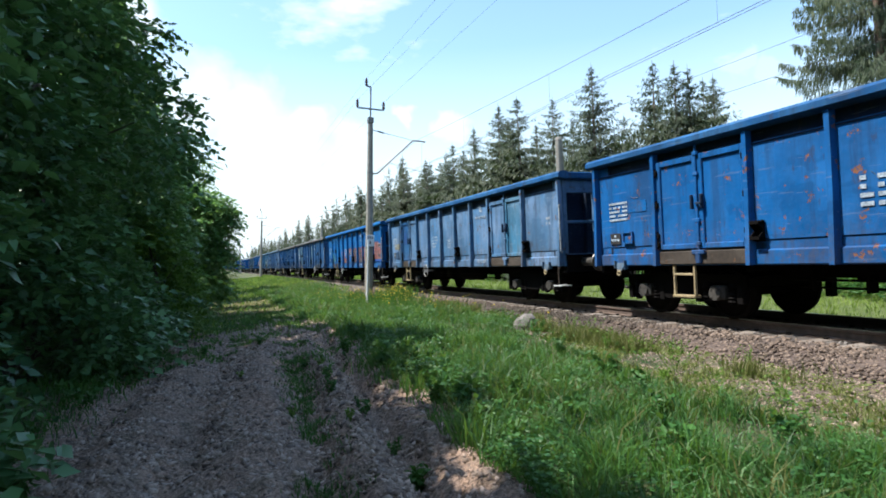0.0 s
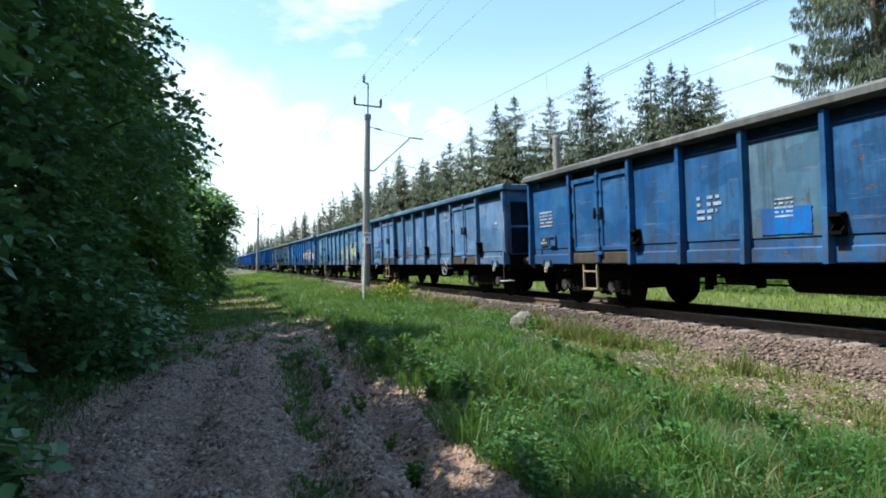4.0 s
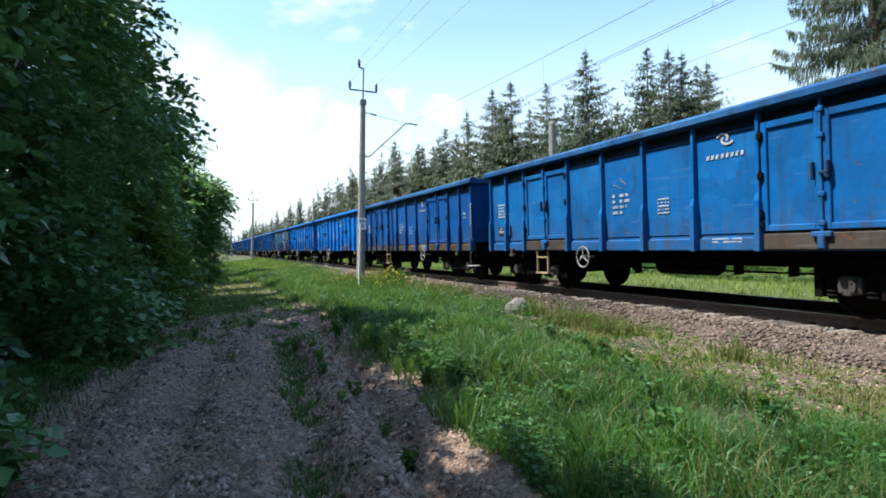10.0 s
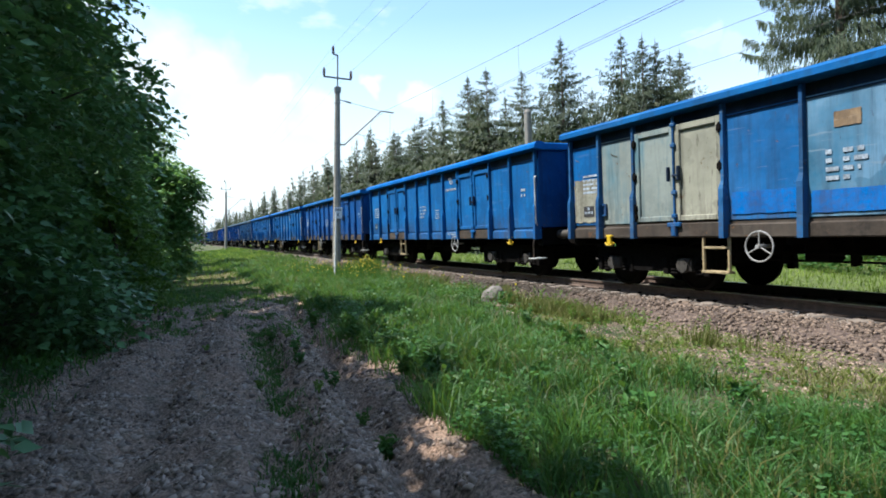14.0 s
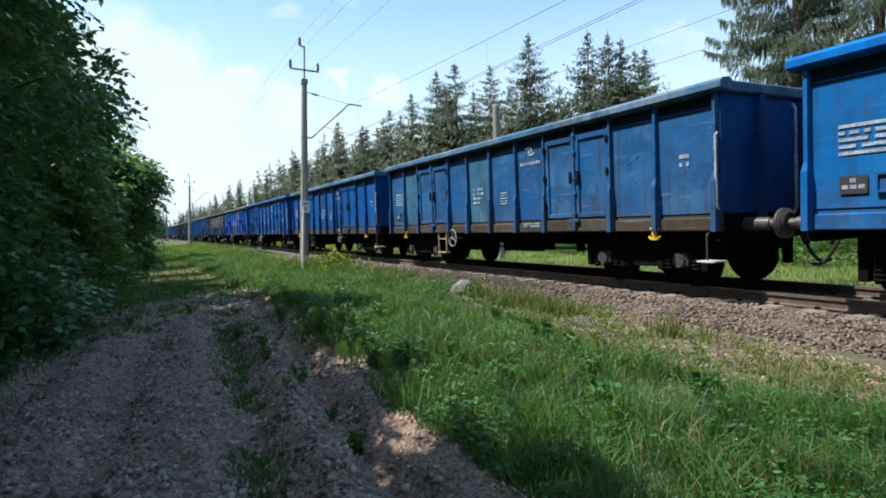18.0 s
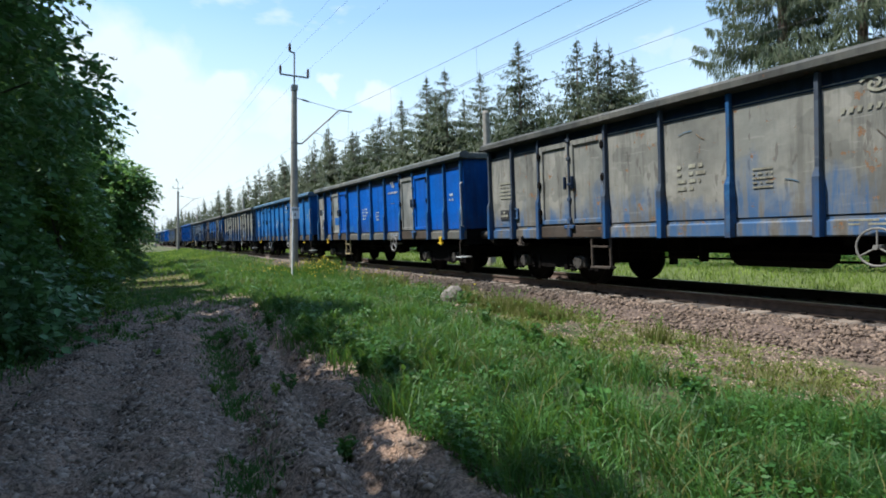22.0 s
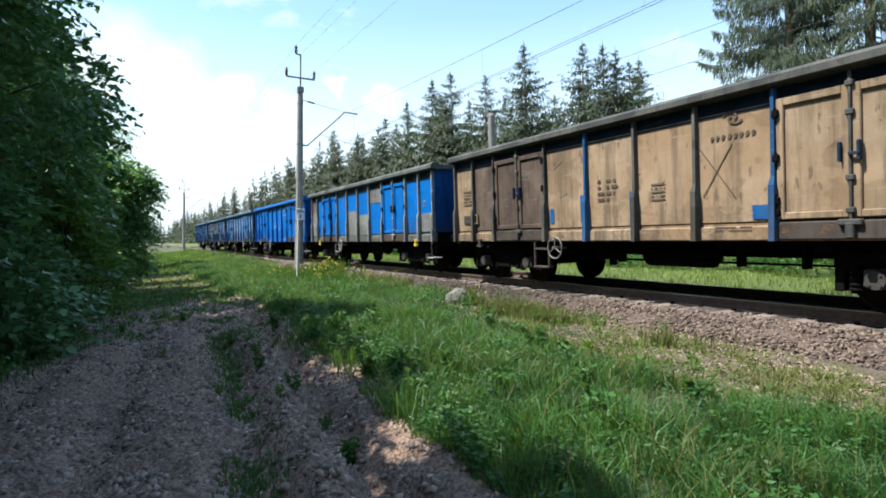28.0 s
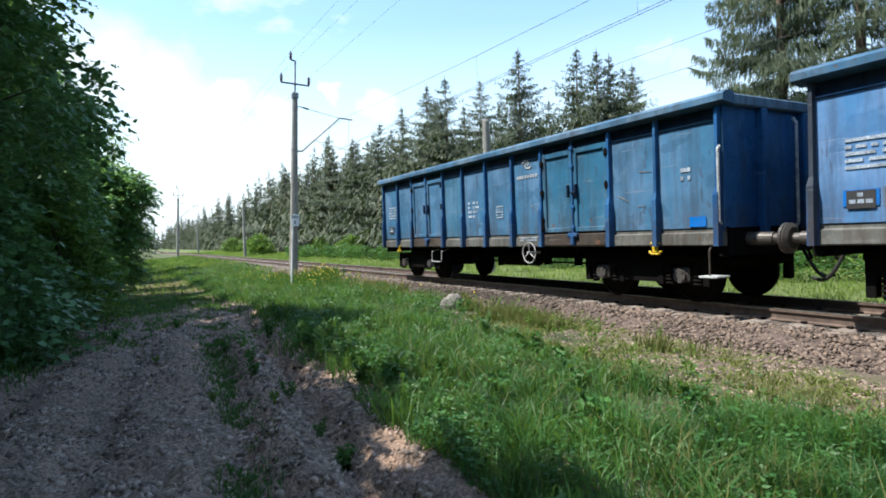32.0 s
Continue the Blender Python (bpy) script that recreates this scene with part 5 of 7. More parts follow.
def plant(src, x, y, h):
    c = copy_thing(src, Matrix.Translation((x, y, -0.2)) @ pose(0, 0, 0, R.uniform(-1, 1), R.uniform(-1, 1), R.uniform(0, 360)))
    c.scale = (h / 14 * R.uniform(0.9, 1.1),) * 2 + (h / 14,)
    return c


# the spruces that stand out against the sky: bearing, distance across the track, rise of the top
for az, x, rise in ((45.5, 25.5, 0.292), (44.1, 24.5, 0.304), (42.2, 25.0, 0.309), (36.8, 24.0, 0.314), (32.7, 25.0, 0.266), (29.7, 24.5, 0.275), (27.6, 25.5, 0.263), (28.6, 27.5, 0.235),
                    (25.2, 25.0, 0.226), (23.1, 25.5, 0.20), (20.6, 25.0, 0.174), (18.4, 25.5, 0.158), (16.0, 25.5, 0.133), (39.6, 27.5, 0.225), (34.8, 27, 0.225), (31.2, 27, 0.225), (24.1, 27, 0.19), (21.9, 27, 0.17)):
    y = x / math.tan(radians(az))
    plant(R.choice(SPRUCES), x, y, rise * math.hypot(x, y) + 1.46)
broadleaf("broadleaf_tree", (-0.35, 45.0, -0.3), 9.6, 2.35, 14, 7000, 0.17, "light green broadleaf tree further along the hedge", seed=91, mat=MAT_LEAFY)
broadleaf("bush", (-1.25, 15.5, -0.3), 2.7, 1.15, 10, 5200, 0.12, "yellow-green bush at the foot of the hedge", "bush", seed=95, mat=MAT_LEAFY)
copy_thing(BIG, pose(26.5, 8.0, -0.2, 0, 0, 200))
copy_thing(BIG, pose(24.0, 2.5, -0.2, 0, 0, 290))
# Spruces at negative y stand unseen behind the camera, added to block sky light.
for x, y, h in ((30, 10, 20.0), (24, -3, 19.0), (23, -12, 17), (24, -22, 18), (22, -34, 18)):
    plant(R.choice(MEDIUM), x, y, h)
y = 28.0
while y < 440:
    far = y > 70
    plant(R.choice(THIN if far else MEDIUM), 26.5 + R.uniform(-1.2, 1.2), y, R.uniform(12.5, 17.0) if far else R.uniform(7.0, 11.0))
    if y < 140:
        plant(R.choice(THIN), 31 + R.uniform(-1.5, 1.5), y + 1.5, R.uniform(14.5, 18.0) if far else R.uniform(9.0, 12.5))
    y += 3.0 if y < 60 else (4.2 if y < 140 else 7.0)
# the wood that closes the view down the line
for i in range(26):
    plant(THIN[i % 2], -34 + i * 2.6 + R.uniform(-1, 1) if i < 12 else 6 + (i - 12) * 2.4, 470 + R.uniform(-15, 15), R.uniform(12, 17))


# bushes and bramble at the forest edge
for i, (x, y, h, s) in enumerate([(16.5, 82, 2.6, 2.2), (19, 24, 2.2, 1.8), (20.5, 12, 1.8, 1.7), (19.5, 17, 1.5, 1.4), (21, 33, 1.6, 1.4), (20.5, 44, 1.5, 1.4), (20, 55, 1.7, 1.5),
                                 (21, 8.5, 1.6, 1.6), (20.5, 66, 1.8, 1.6), (18.5, 6.0, 1.3, 1.3), (19, 96, 2.2, 2), (19, 120, 2.5, 2.4)]):
    broadleaf("bush", (x, y, -0.3), h, s, 9, 5000, 0.12 + 0.001 * y, "light green bush at the foot of the spruces", "bush", seed=70 + i, mat=MAT_LEAFY)


# ---- weeds ----
def weed(seed, h, n, size, mat, name="weed", label="leafy green weed in the rough grass"):
    """A herb: a few stems with paired leaves."""
    rr = random.Random(seed)
    w = tagged(empty(name), label, "weed", "weeds of the verge")
    bm = bmesh.new()
    P, S = [], []
    for k in range(5):
        a, l = rr.uniform(0, 6.28), rr.uniform(0.2, 0.55) * h
        tip = Vector((math.cos(a) * l, math.sin(a) * l, h * rr.uniform(0.6, 1.0)))
        limb(bm, (0, 0, -0.05), tip, 0.005, 0.002, 5)
        for j in range(n):
            u = rr.uniform(0.25, 1.0)
            P.append(tip * u)
    tagged(part("stalk", bm, mat, w), kind="stuff")
    c = len(P)
    m = random_turns(c)
    pos = np.array([tuple(p) for p in P]) + G.normal(0, 0.03 * h, (c, 3))
    leaf = np.array([(-0.1, 0, 0), (0.4, 0.28, 0.05), (1.0, 0, -0.12), (0.4, -0.28, 0.05)])
    V = np.einsum("nij,kj->nki", m, leaf) * (size * G.uniform(0.6, 1.3, c))[:, None, None] + pos[:, None]
    q = np.arange(4 * c).reshape(c, 4)
    tagged(part("foliage", quick_mesh("foliage", V.reshape(-1, 3), None, np.concatenate([q[:, [0, 1, 2]], q[:, [0, 2, 3]]]), mat), mat, w), kind="stuff")
    return w


HERBS = [weed(1, 0.25, 16, 0.07, MAT_WEED), weed(2, 0.35, 22, 0.06, MAT_WEED), weed(3, 0.2, 18, 0.05, MAT_LEAFY), weed(4, 0.55, 20, 0.045, MAT_LEAFY)]
for k, (x, y) in enumerate(((1.5, 4.5), (2.5, 6.6), (4.7, 5.2), (5.2, 5.6))):
    HERBS[k].location = (x, y, float(ground_z(x, y)))
SPOTS = [(1, 1.45, 6.1, 0.7), (0, 1.4, 7.8, 0.8), (1, 1.5, 5.2, 0.6), (0, 1.35, 9.6, 0.8), (2, 0.75, 6.4, 0.5), (0, 2.5, 9.3, 1.4), (1, 2.75, 8.8, 1.3), (0, 2.35, 6.2, 1.2), (1, 2.2, 4.2, 1.0), (0, 2.9, 5.4, 1.1), (0, 2.35, 5.0, 1.2), (0, 2.45, 5.6, 1.5), (1, 2.55, 7.0, 1.0), (0, 2.3, 8.2, 1.3), (1, 2.7, 7.8, 1.2), (0, 2.2, 10.5, 1.3), (1, 2.6, 11.5, 1.2), (0, 1.3, 7.2, 0.7), (2, 1.5, 9.0, 0.8), (2, 1.2, 5.6, 0.6),
         (1, -1.6, 6.3, 1.2), (1, -1.5, 8.2, 1.3), (1, -1.4, 10.4, 1.4), (0, -1.3, 12.6, 1.5), (1, -1.2, 15.0, 1.6), (1, -1.7, 5.0, 1.3), (1, 0.9, 13.0, 0.8), (0, -0.2, 12.0, 0.8), (2, 0.35, 9.2, 0.6),
         (1, -1.3, 4.4, 1.3), (0, -1.55, 4.0, 1.5), (1, -1.5, 4.9, 1.4), (1, -1.75, 4.5, 1.5), (0, -1.2, 3.8, 1.3), (1, -1.9, 5.4, 1.5), (1, -1.7, 6.0, 1.3), (3, 4.6, 4.4, 0.8), (3, 5.3, 6.4, 0.9), (3, 5.6, 7.4, 0.8), (3, 6.0, 8.4, 0.9), (3, 6.3, 9.4, 0.8), (3, 5.0, 4.0, 0.7), (3, 4.3, 3.4, 0.8), (0, 4.0, 3.2, 1.0), (0, 3.7, 4.2, 1.0), (1, 4.5, 6.0, 1.0),
         (1, 4.2, 5.0, 1.0), (0, 3.1, 3.4, 1.2), (0, 2.9, 4.4, 1.2), (1, 5.6, 9.5, 1.0), (1, 4.9, 7.6, 0.9), (3, 5.9, 6.3, 0.7), (3, 6.6, 7.4, 0.6), (3, 6.2, 5.4, 0.6), (1, 3.5, 9.0, 1.1), (1, 3.9, 12.5, 1.2), (0, 3.0, 14, 1.4)]
for k, x, y, s in SPOTS:
    c = copy_thing(HERBS[k], Matrix.Translation((x, y, float(ground_z(x, y)))) @ pose(0, 0, 0, 0, 0, R.uniform(0, 360)))
    c.scale = (s, s, s)


def flowers():
    n = 900
    x, y = 6.0 + G.normal(0, 0.8, n), 21.8 + G.normal(0, 3.4, n)
    # most of them crowd together beside the mast
    x[:320], y[:320] = 6.9 + G.normal(0, 0.35, 320), 22.7 + G.normal(0, 0.6, 320)
    z = ground_z(x, y) + G.uniform(0.22, 0.5, n)
    z[:320] += G.uniform(0, 0.25, 320)
    V = np.einsum("nij,kj->nki", random_turns(n), np.array([(-0.5, 0, 0), (0, 0.5, 0), (0.5, 0, 0), (0, -0.5, 0)])) * G.uniform(0.025, 0.06, n)[:, None, None] + np.stack([x, y, z], -1)[:, None]
    tagged(new("yellow_flowers", quick_mesh("yellow_flowers", V.reshape(-1, 3), np.arange(4 * n).reshape(n, 4), None, MAT_FLOWER)), "small yellow flowers in the grass by the mast", "flowers", kind="stuff")
    grass_field("flower_stems", np.repeat(x, 3) + G.normal(0, 0.03, 3 * n), np.repeat(y, 3) + G.normal(0, 0.03, 3 * n), np.repeat(z - ground_z(x, y), 3), np.full(3 * n, 0.016), MAT_GRASS, "tall flower stalks by the mast", 0.2)


flowers()


# ---- the train ----
# A: long wagons with an end platform frame; B: shorter wagons with flush ends. Along the body from its rear (positive) end
TYPES = {
    "A": dict(half=7.2, posts=(5.35, 3.30, 1.98, 0.66, -0.66, -1.98, -3.30, -5.35), doors=((5.35, 3.30), (-3.30, -5.35)),
              panels=((7.2, 5.35), (3.30, 1.98), (1.98, 0.66), (0.66, -0.66), (-0.66, -1.98), (-1.98, -3.30), (-5.35, -7.2)), pitch=15.74, bogie=5.2),
    "B": dict(half=6.4, posts=(5.19, 4.13, 2.17, 1.11, 0.0, -1.11, -2.17, -4.13, -5.19), doors=((4.13, 2.17), (-2.17, -4.13)),
              panels=((6.4, 5.19), (5.19, 4.13), (2.17, 1.11), (1.11, 0.0), (0.0, -1.11), (-1.11, -2.17), (-4.13, -5.19), (-5.19, -6.4)), pitch=14.04, bogie=4.5),
}
C_KIND = {10, 11, 13, 14, 17, 21, 22, 23, 24, 27, 30, 31, 32, 33}
B_STOPS = (-6.4, -5.19, -4.13, -2.17, -1.11, 0.0, 1.11, 2.17, 4.13, 5.19, 6.4)
C_STOPS = (-6.4, -5.42, -4.45, -2.50, -1.24, 0.0, 1.24, 2.50, 4.45, 5.42, 6.4)
# C: like B, with wider middle panels
TYPES["C"] = dict(half=6.4, posts=C_STOPS[-2:0:-1], doors=((4.45, 2.50), (-2.50, -4.45)),
                  panels=((6.4, 5.42), (5.42, 4.45), (2.50, 1.24), (1.24, 0.0), (0.0, -1.24), (-1.24, -2.50), (-4.45, -5.42), (-5.42, -6.4)), pitch=14.04, bogie=4.5)
SIDE = 1.43
WHEEL_R = 0.46


# heights of the sheet's rows: a skirt of thicker plate, a step, then the dished field
LEVELS = {"A": (1.22, 1.345, 1.362, 1.7, 2.1, 2.5, 2.74, 2.88), "B": (1.19, 1.235, 1.25, 1.65, 2.1, 2.5, 2.74, 2.88)}


def sheet(width, z0, z1, bow, levels=None):
    """A steel sheet, slightly dished between its posts, 12 mm thick."""
    def build(bm):
        nx, nz = 6, 7
        rows = []
        for layer in (0, 1):
            grid = []
            for j in range(nz + 1):
                line = []
                for i in range(nx + 1):
                    u = i / nx
                    z = levels[j] if bow else z0 + (z1 - z0) * j / nz
                    v = (z - z0) / (z1 - z0)
                    d = (-0.034 if bow and j < 2 else 0) + bow * math.sin(math.pi * u) * math.sin(math.pi * min(1, v * 1.1)) * (0.75 + 0.5 * noise.noise(Vector((u * 3, v * 3, width * 7))))
                    line.append(bm.verts.new((-d + 0.012 * layer, (u - 0.5) * width, z)))
                grid.append(line)
            rows.append(grid)
        for layer, g in enumerate(rows):
            for j in range(nz):
                for i in range(nx):
                    f = (g[j][i], g[j][i + 1], g[j + 1][i + 1], g[j + 1][i])
                    bm.faces.new(f if layer else f[::-1])
        a, b = rows
        ring = [(0, i) for i in range(nx + 1)] + [(j, nx) for j in range(1, nz + 1)] + [(nz, i) for i in range(nx - 1, -1, -1)] + [(j, 0) for j in range(nz - 1, 0, -1)]
        for (j0, i0), (j1, i1) in zip(ring, ring[1:] + ring[:1]):
            bm.faces.new((a[j0][i0], a[j1][i1], b[j1][i1], b[j0][i0]))
        bmesh.ops.recalc_face_normals(bm, faces=bm.faces[:])
    return build


def post_shape(bm):
    # a pressed channel, deeper at its foot
    w, d0, d1 = 0.048, 0.150, 0.115
    prof = [(0.0, -w), (-1, -w * 0.8), (-1, w * 0.8), (0.0, w)]
    lo, hi = 0.97, 3.06
    for k in range(4):
        z0, z1 = lo + (hi - lo) * k / 4, lo + (hi - lo) * (k + 1) / 4
        da, db = d0 + (d1 - d0) * min(1, k / 2), d0 + (d1 - d0) * min(1, (k + 1) / 2)
        a = [bm.verts.new((x * da, y, z0)) for x, y in prof]
        b = [bm.verts.new((x * db, y, z1)) for x, y in prof]
        for i in range(3):
            bm.faces.new((a[i], a[i + 1], b[i + 1], b[i]))
        if k == 0:
            bm.faces.new(a[::-1])
        if k == 3:
            bm.faces.new(b)
    bmesh.ops.remove_doubles(bm, verts=bm.verts[:], dist=0.0005)
    bmesh.ops.recalc_face_normals(bm, faces=bm.faces[:])


def slim_post_shape(bm):
    """A narrow post that steps out to a deeper, wider foot."""
    rows = []
    for z, w, d in ((0.97, 0.052, 0.135), (1.74, 0.052, 0.125), (1.86, 0.031, 0.085), (3.06, 0.031, 0.075)):
        rows.append([bm.verts.new((x * d, y * w, z)) for x, y in ((0, -1), (-1, -0.85), (-1, 0.85), (0, 1))])
    for a, b in zip(rows, rows[1:]):
        for i in range(3):
            bm.faces.new((a[i], a[i + 1], b[i + 1], b[i]))
    bm.faces.new(rows[0][::-1])
    bm.faces.new(rows[-1])
    bmesh.ops.recalc_face_normals(bm, faces=bm.faces[:])


def leaf_shape(width):
    def build(bm):
        z0, z1, w = 1.26, 2.90, width / 2
        box(bm, -0.015, 0.01, -w + 0.05, w - 0.05, z0 + 0.05, z1 - 0.05)
        for y0, y1, a, b in ((-w, -w + 0.10, z0, z1), (w - 0.10, w, z0, z1)):
            box(bm, -0.055, 0.0, y0, y1, a, b, 0.012)
        for a, b in ((z0, z0 + 0.095), (z1 - 0.11, z1)):
            box(bm, -0.052, 0.0, -w + 0.095, w - 0.095, a, b, 0.012)
    return build


def lock_shape(bm):
    rod(bm, (-0.07, 0, 1.12), (-0.07, 0, 3.05), 0.022, seg=8)
    for z in (1.35, 1.75, 2.55, 2.9):
        box(bm, -0.1, -0.03, -0.05, 0.05, z - 0.035, z + 0.035, 0.01)
    box(bm, -0.12, -0.04, -0.14, 0.14, 1.16, 1.24, 0.015)
    box(bm, -0.13, -0.05, -0.05, 0.05, 1.0, 1.2, 0.015)


def handle_shape(bm):
    box(bm, -0.11, -0.03, -0.13, -0.09, 1.95, 2.2, 0.012)
    box(bm, -0.11, -0.03, 0.09, 0.13, 1.95, 2.2, 0.012)
    box(bm, -0.12, -0.09, -0.13, 0.0, 2.02, 2.06, 0.006)


def rim_side(half):
    def build(bm):
        # hollow top rail with a sloped upper face and a lip
        extrude_profile(bm, [(0.10, 3.06), (0.10, 3.23), (0.02, 3.265), (-0.11, 3.25), (-0.17, 3.20), (-0.17, 3.11), (-0.14, 3.095), (-0.02, 3.08)], -half - 0.14, half + 0.14)
    return build


def rim_end(bm):
    box(bm, -SIDE + 0.02, SIDE - 0.02, -0.14, 0.10, 3.07, 3.235, 0.02)


def sill_shape(half, top, edge):
    def build(bm):
        extrude_profile(bm, [(0.05, 0.97), (0.05, top), (0.016, top), (0.016, edge + 0.025), (-0.03, edge), (-0.03, 0.99), (-0.015, 0.97)], -half, half)
    return build


def flap_shape(width):
    def build(bm):
        box(bm, -0.06, -0.02, -width / 2 + 0.04, width / 2 - 0.04, 0.99, 1.225, 0.012)
    return build


def under_shape(half):
    def build(bm):
        for x in (-0.22, 0.22):
            box(bm, x - 0.06, x + 0.06, -half + 0.05, half - 0.05, 0.72, 1.15)
        for k in range(9):
            y = -half + 0.3 + k * (2 * half - 0.6) / 8
            box(bm, -1.36, 1.36, y - 0.05, y + 0.05, 0.86, 1.16)
        for s in (-1, 1):
            box(bm, -1.38, 1.38, s * (half - 0.12), s * (half + 0.02), 0.82, 1.24, 0.02)
            box(bm, -0.45, 0.45, s * (half - 2.6), s * (half - 0.4), 0.8, 1.1)
        box(bm, -1.37, 1.37, -half + 0.05, half - 0.05, 1.16, 1.22)
    return build


def tank_shape(bm):
    rod(bm, (-0.62, -0.9, 0.68), (-0.62, 0.45, 0.68), 0.2, seg=16)
    rod(bm, (-0.62, -1.0, 0.68), (-0.62, -0.9, 0.68), 0.12, 0.2, seg=16)
    rod(bm, (-0.62, 0.45, 0.68), (-0.62, 0.55, 0.68), 0.2, 0.12, seg=16)
    box(bm, -0.78, -0.4, -0.55, -0.45, 0.5, 1.0)
    box(bm, -0.78, -0.4, 0.1, 0.2, 0.5, 1.0)


def rods_shape(bm):
    for x, z in ((-0.95, 0.72), (-0.85, 0.6), (0.5, 0.66)):
        rod(bm, (x, -3.0, z), (x, 3.0, z), 0.018, seg=6)
    for y in (-2.6, -1.6, 0.9, 1.9, 2.7):
        box(bm, -1.0, -0.8, y - 0.02, y + 0.02, 0.55, 1.0)
    box(bm, -0.95, -0.6, 1.2, 1.6, 0.6, 0.95, 0.03)


def frame_shape(bm):
    """The cast side frames and cross members of a two-axle bogie."""
    for s in (-1, 1):
        x0, x1 = (s * 1.02, s * 1.14) if s > 0 else (-1.14, -1.02)
        pts = [(-1.42, 0.60), (-1.42, 0.78), (-0.55, 0.80), (-0.35, 0.84), (0.35, 0.84), (0.55, 0.80), (1.42, 0.78), (1.42, 0.60), (1.16, 0.56), (1.12, 0.66),
               (0.68, 0.66), (0.62, 0.42), (0.3, 0.34), (-0.3, 0.34), (-0.62, 0.42), (-0.68, 0.66), (-1.12, 0.66), (-1.16, 0.56)]
        a = [bm.verts.new((x0, y, z)) for y, z in pts]
        b = [bm.verts.new((x1, y, z)) for y, z in pts]
        n = len(pts)
        bm.faces.new(a)
        bm.faces.new(b[::-1])
        for i in range(n):
            bm.faces.new((a[i], b[i], b[(i + 1) % n], a[(i + 1) % n]))
        for y in (-1.35, -0.45, 0.45, 1.35):
            box(bm, x0 - 0.02, x1 + 0.02, y - 0.06, y + 0.06, 0.3, 0.62, 0.01)
    box(bm, -1.05, 1.05, -0.28, 0.28, 0.5, 0.86)
    for y in (-1.4, 1.4):
        box(bm, -1.05, 1.05, y - 0.05, y + 0.05, 0.58, 0.74)
    bmesh.ops.recalc_face_normals(bm, faces=bm.faces[:])


def axlebox_shape(bm):
    box(bm, -1.2, -1.0, -0.16, 0.16, 0.36, 0.60, 0.03)
    rod(bm, (-1.24, 0, 0.47), (-1.18, 0, 0.47), 0.12, 0.13, 14)
    for a in range(4):
        c, s = math.cos(a * 1.57 + 0.78) * 0.09, math.sin(a * 1.57 + 0.78) * 0.09
        rod(bm, (-1.255, c, 0.47 + s), (-1.23, c, 0.47 + s), 0.018, seg=6)


def spring_shape(bm):
    prof = [(0.06, 0.28)]
    for k in range(5):
        prof += [(0.062, 0.30 + 0.062 * k), (0.09, 0.33 + 0.062 * k)]
    lathe(bm, (-1.10, 0.0), prof + [(0.06, 0.63)], 9)


def wheelset_shape(bm):
    rod(bm, (-1.1, 0, 0), (1.1, 0, 0), 0.075, seg=12)
    for s in (-1, 1):
        rod(bm, (s * 0.69, 0, 0), (s * 0.715, 0, 0), WHEEL_R + 0.03, WHEEL_R + 0.03, 26)
        rod(bm, (s * 0.712, 0, 0), (s * 0.815, 0, 0), WHEEL_R + 0.004 if s > 0 else WHEEL_R, WHEEL_R if s > 0 else WHEEL_R + 0.004, 26)
        torus(bm, (s * 0.815, 0, 0), WHEEL_R - 0.05, 0.035, "x", 26, 4)
        rod(bm, (s * 0.8, 0, 0), (s * 0.86, 0, 0), 0.13, 0.11, 16)


def buffer_shape(bm):
    box(bm, -0.16, 0.16, -0.03, 0.0, 0.9, 1.22, 0.02)
    rod(bm, (0, 0, 1.06), (0, 0.42, 1.06), 0.105, 0.095, 16)
    rod(bm, (0, 0.4, 1.06), (0, 0.54, 1.06), 0.075, 0.075, 14)
    rod(bm, (0, 0.54, 1.06), (0, 0.585, 1.06), 0.16, 0.225, 24)
    rod(bm, (0, 0.585, 1.06), (0, 0.612, 1.06), 0.225, 0.21, 24)


def coupling_shape(bm):
    box(bm, -0.05, 0.05, -0.1, 0.36, 1.0, 1.1, 0.015)
    box(bm, -0.035, 0.035, 0.3, 0.42, 1.02, 1.2, 0.015)
    tube_path(bm, [(-0.05, 0.3, 1.02), (-0.06, 0.42, 0.72), (0.06, 0.42, 0.72), (0.05, 0.3, 1.02)], 0.022, 6)


def hose_shape(bm):
    pts = [(-0.34 + 0.05 * u, 0.1 + 0.52 * u, 0.92 - 0.5 * math.sin(min(1, u * 1.05) * math.pi * 0.62)) for u in [k / 10 for k in range(11)]]
    tube_path(bm, pts, 0.028, 7)
    rod(bm, (-0.34, 0.0, 0.98), (-0.34, 0.12, 0.9), 0.035, seg=8)


def stirrup_shape(bm):
    tube_path(bm, [(-1.40, -0.29, 0.86), (-1.44, -0.29, 0.84), (-1.45, -0.29, 0.60), (-1.46, -0.25, 0.56), (-1.46, 0.25, 0.56), (-1.45, 0.29, 0.60), (-1.44, 0.29, 0.84), (-1.40, 0.29, 0.86)], 0.018, 7)
    for y in (-0.29, 0.29):
        rod(bm, (-1.40, y, 0.86), (-1.2, y, 0.9), 0.016, seg=6)


def hinge_shape(bm):
    box(bm, -0.10, -0.02, -0.045, 0.045, -0.05, 0.05, 0.012)
    rod(bm, (-0.08, 0, -0.08), (-0.08, 0, 0.08), 0.022, seg=6)


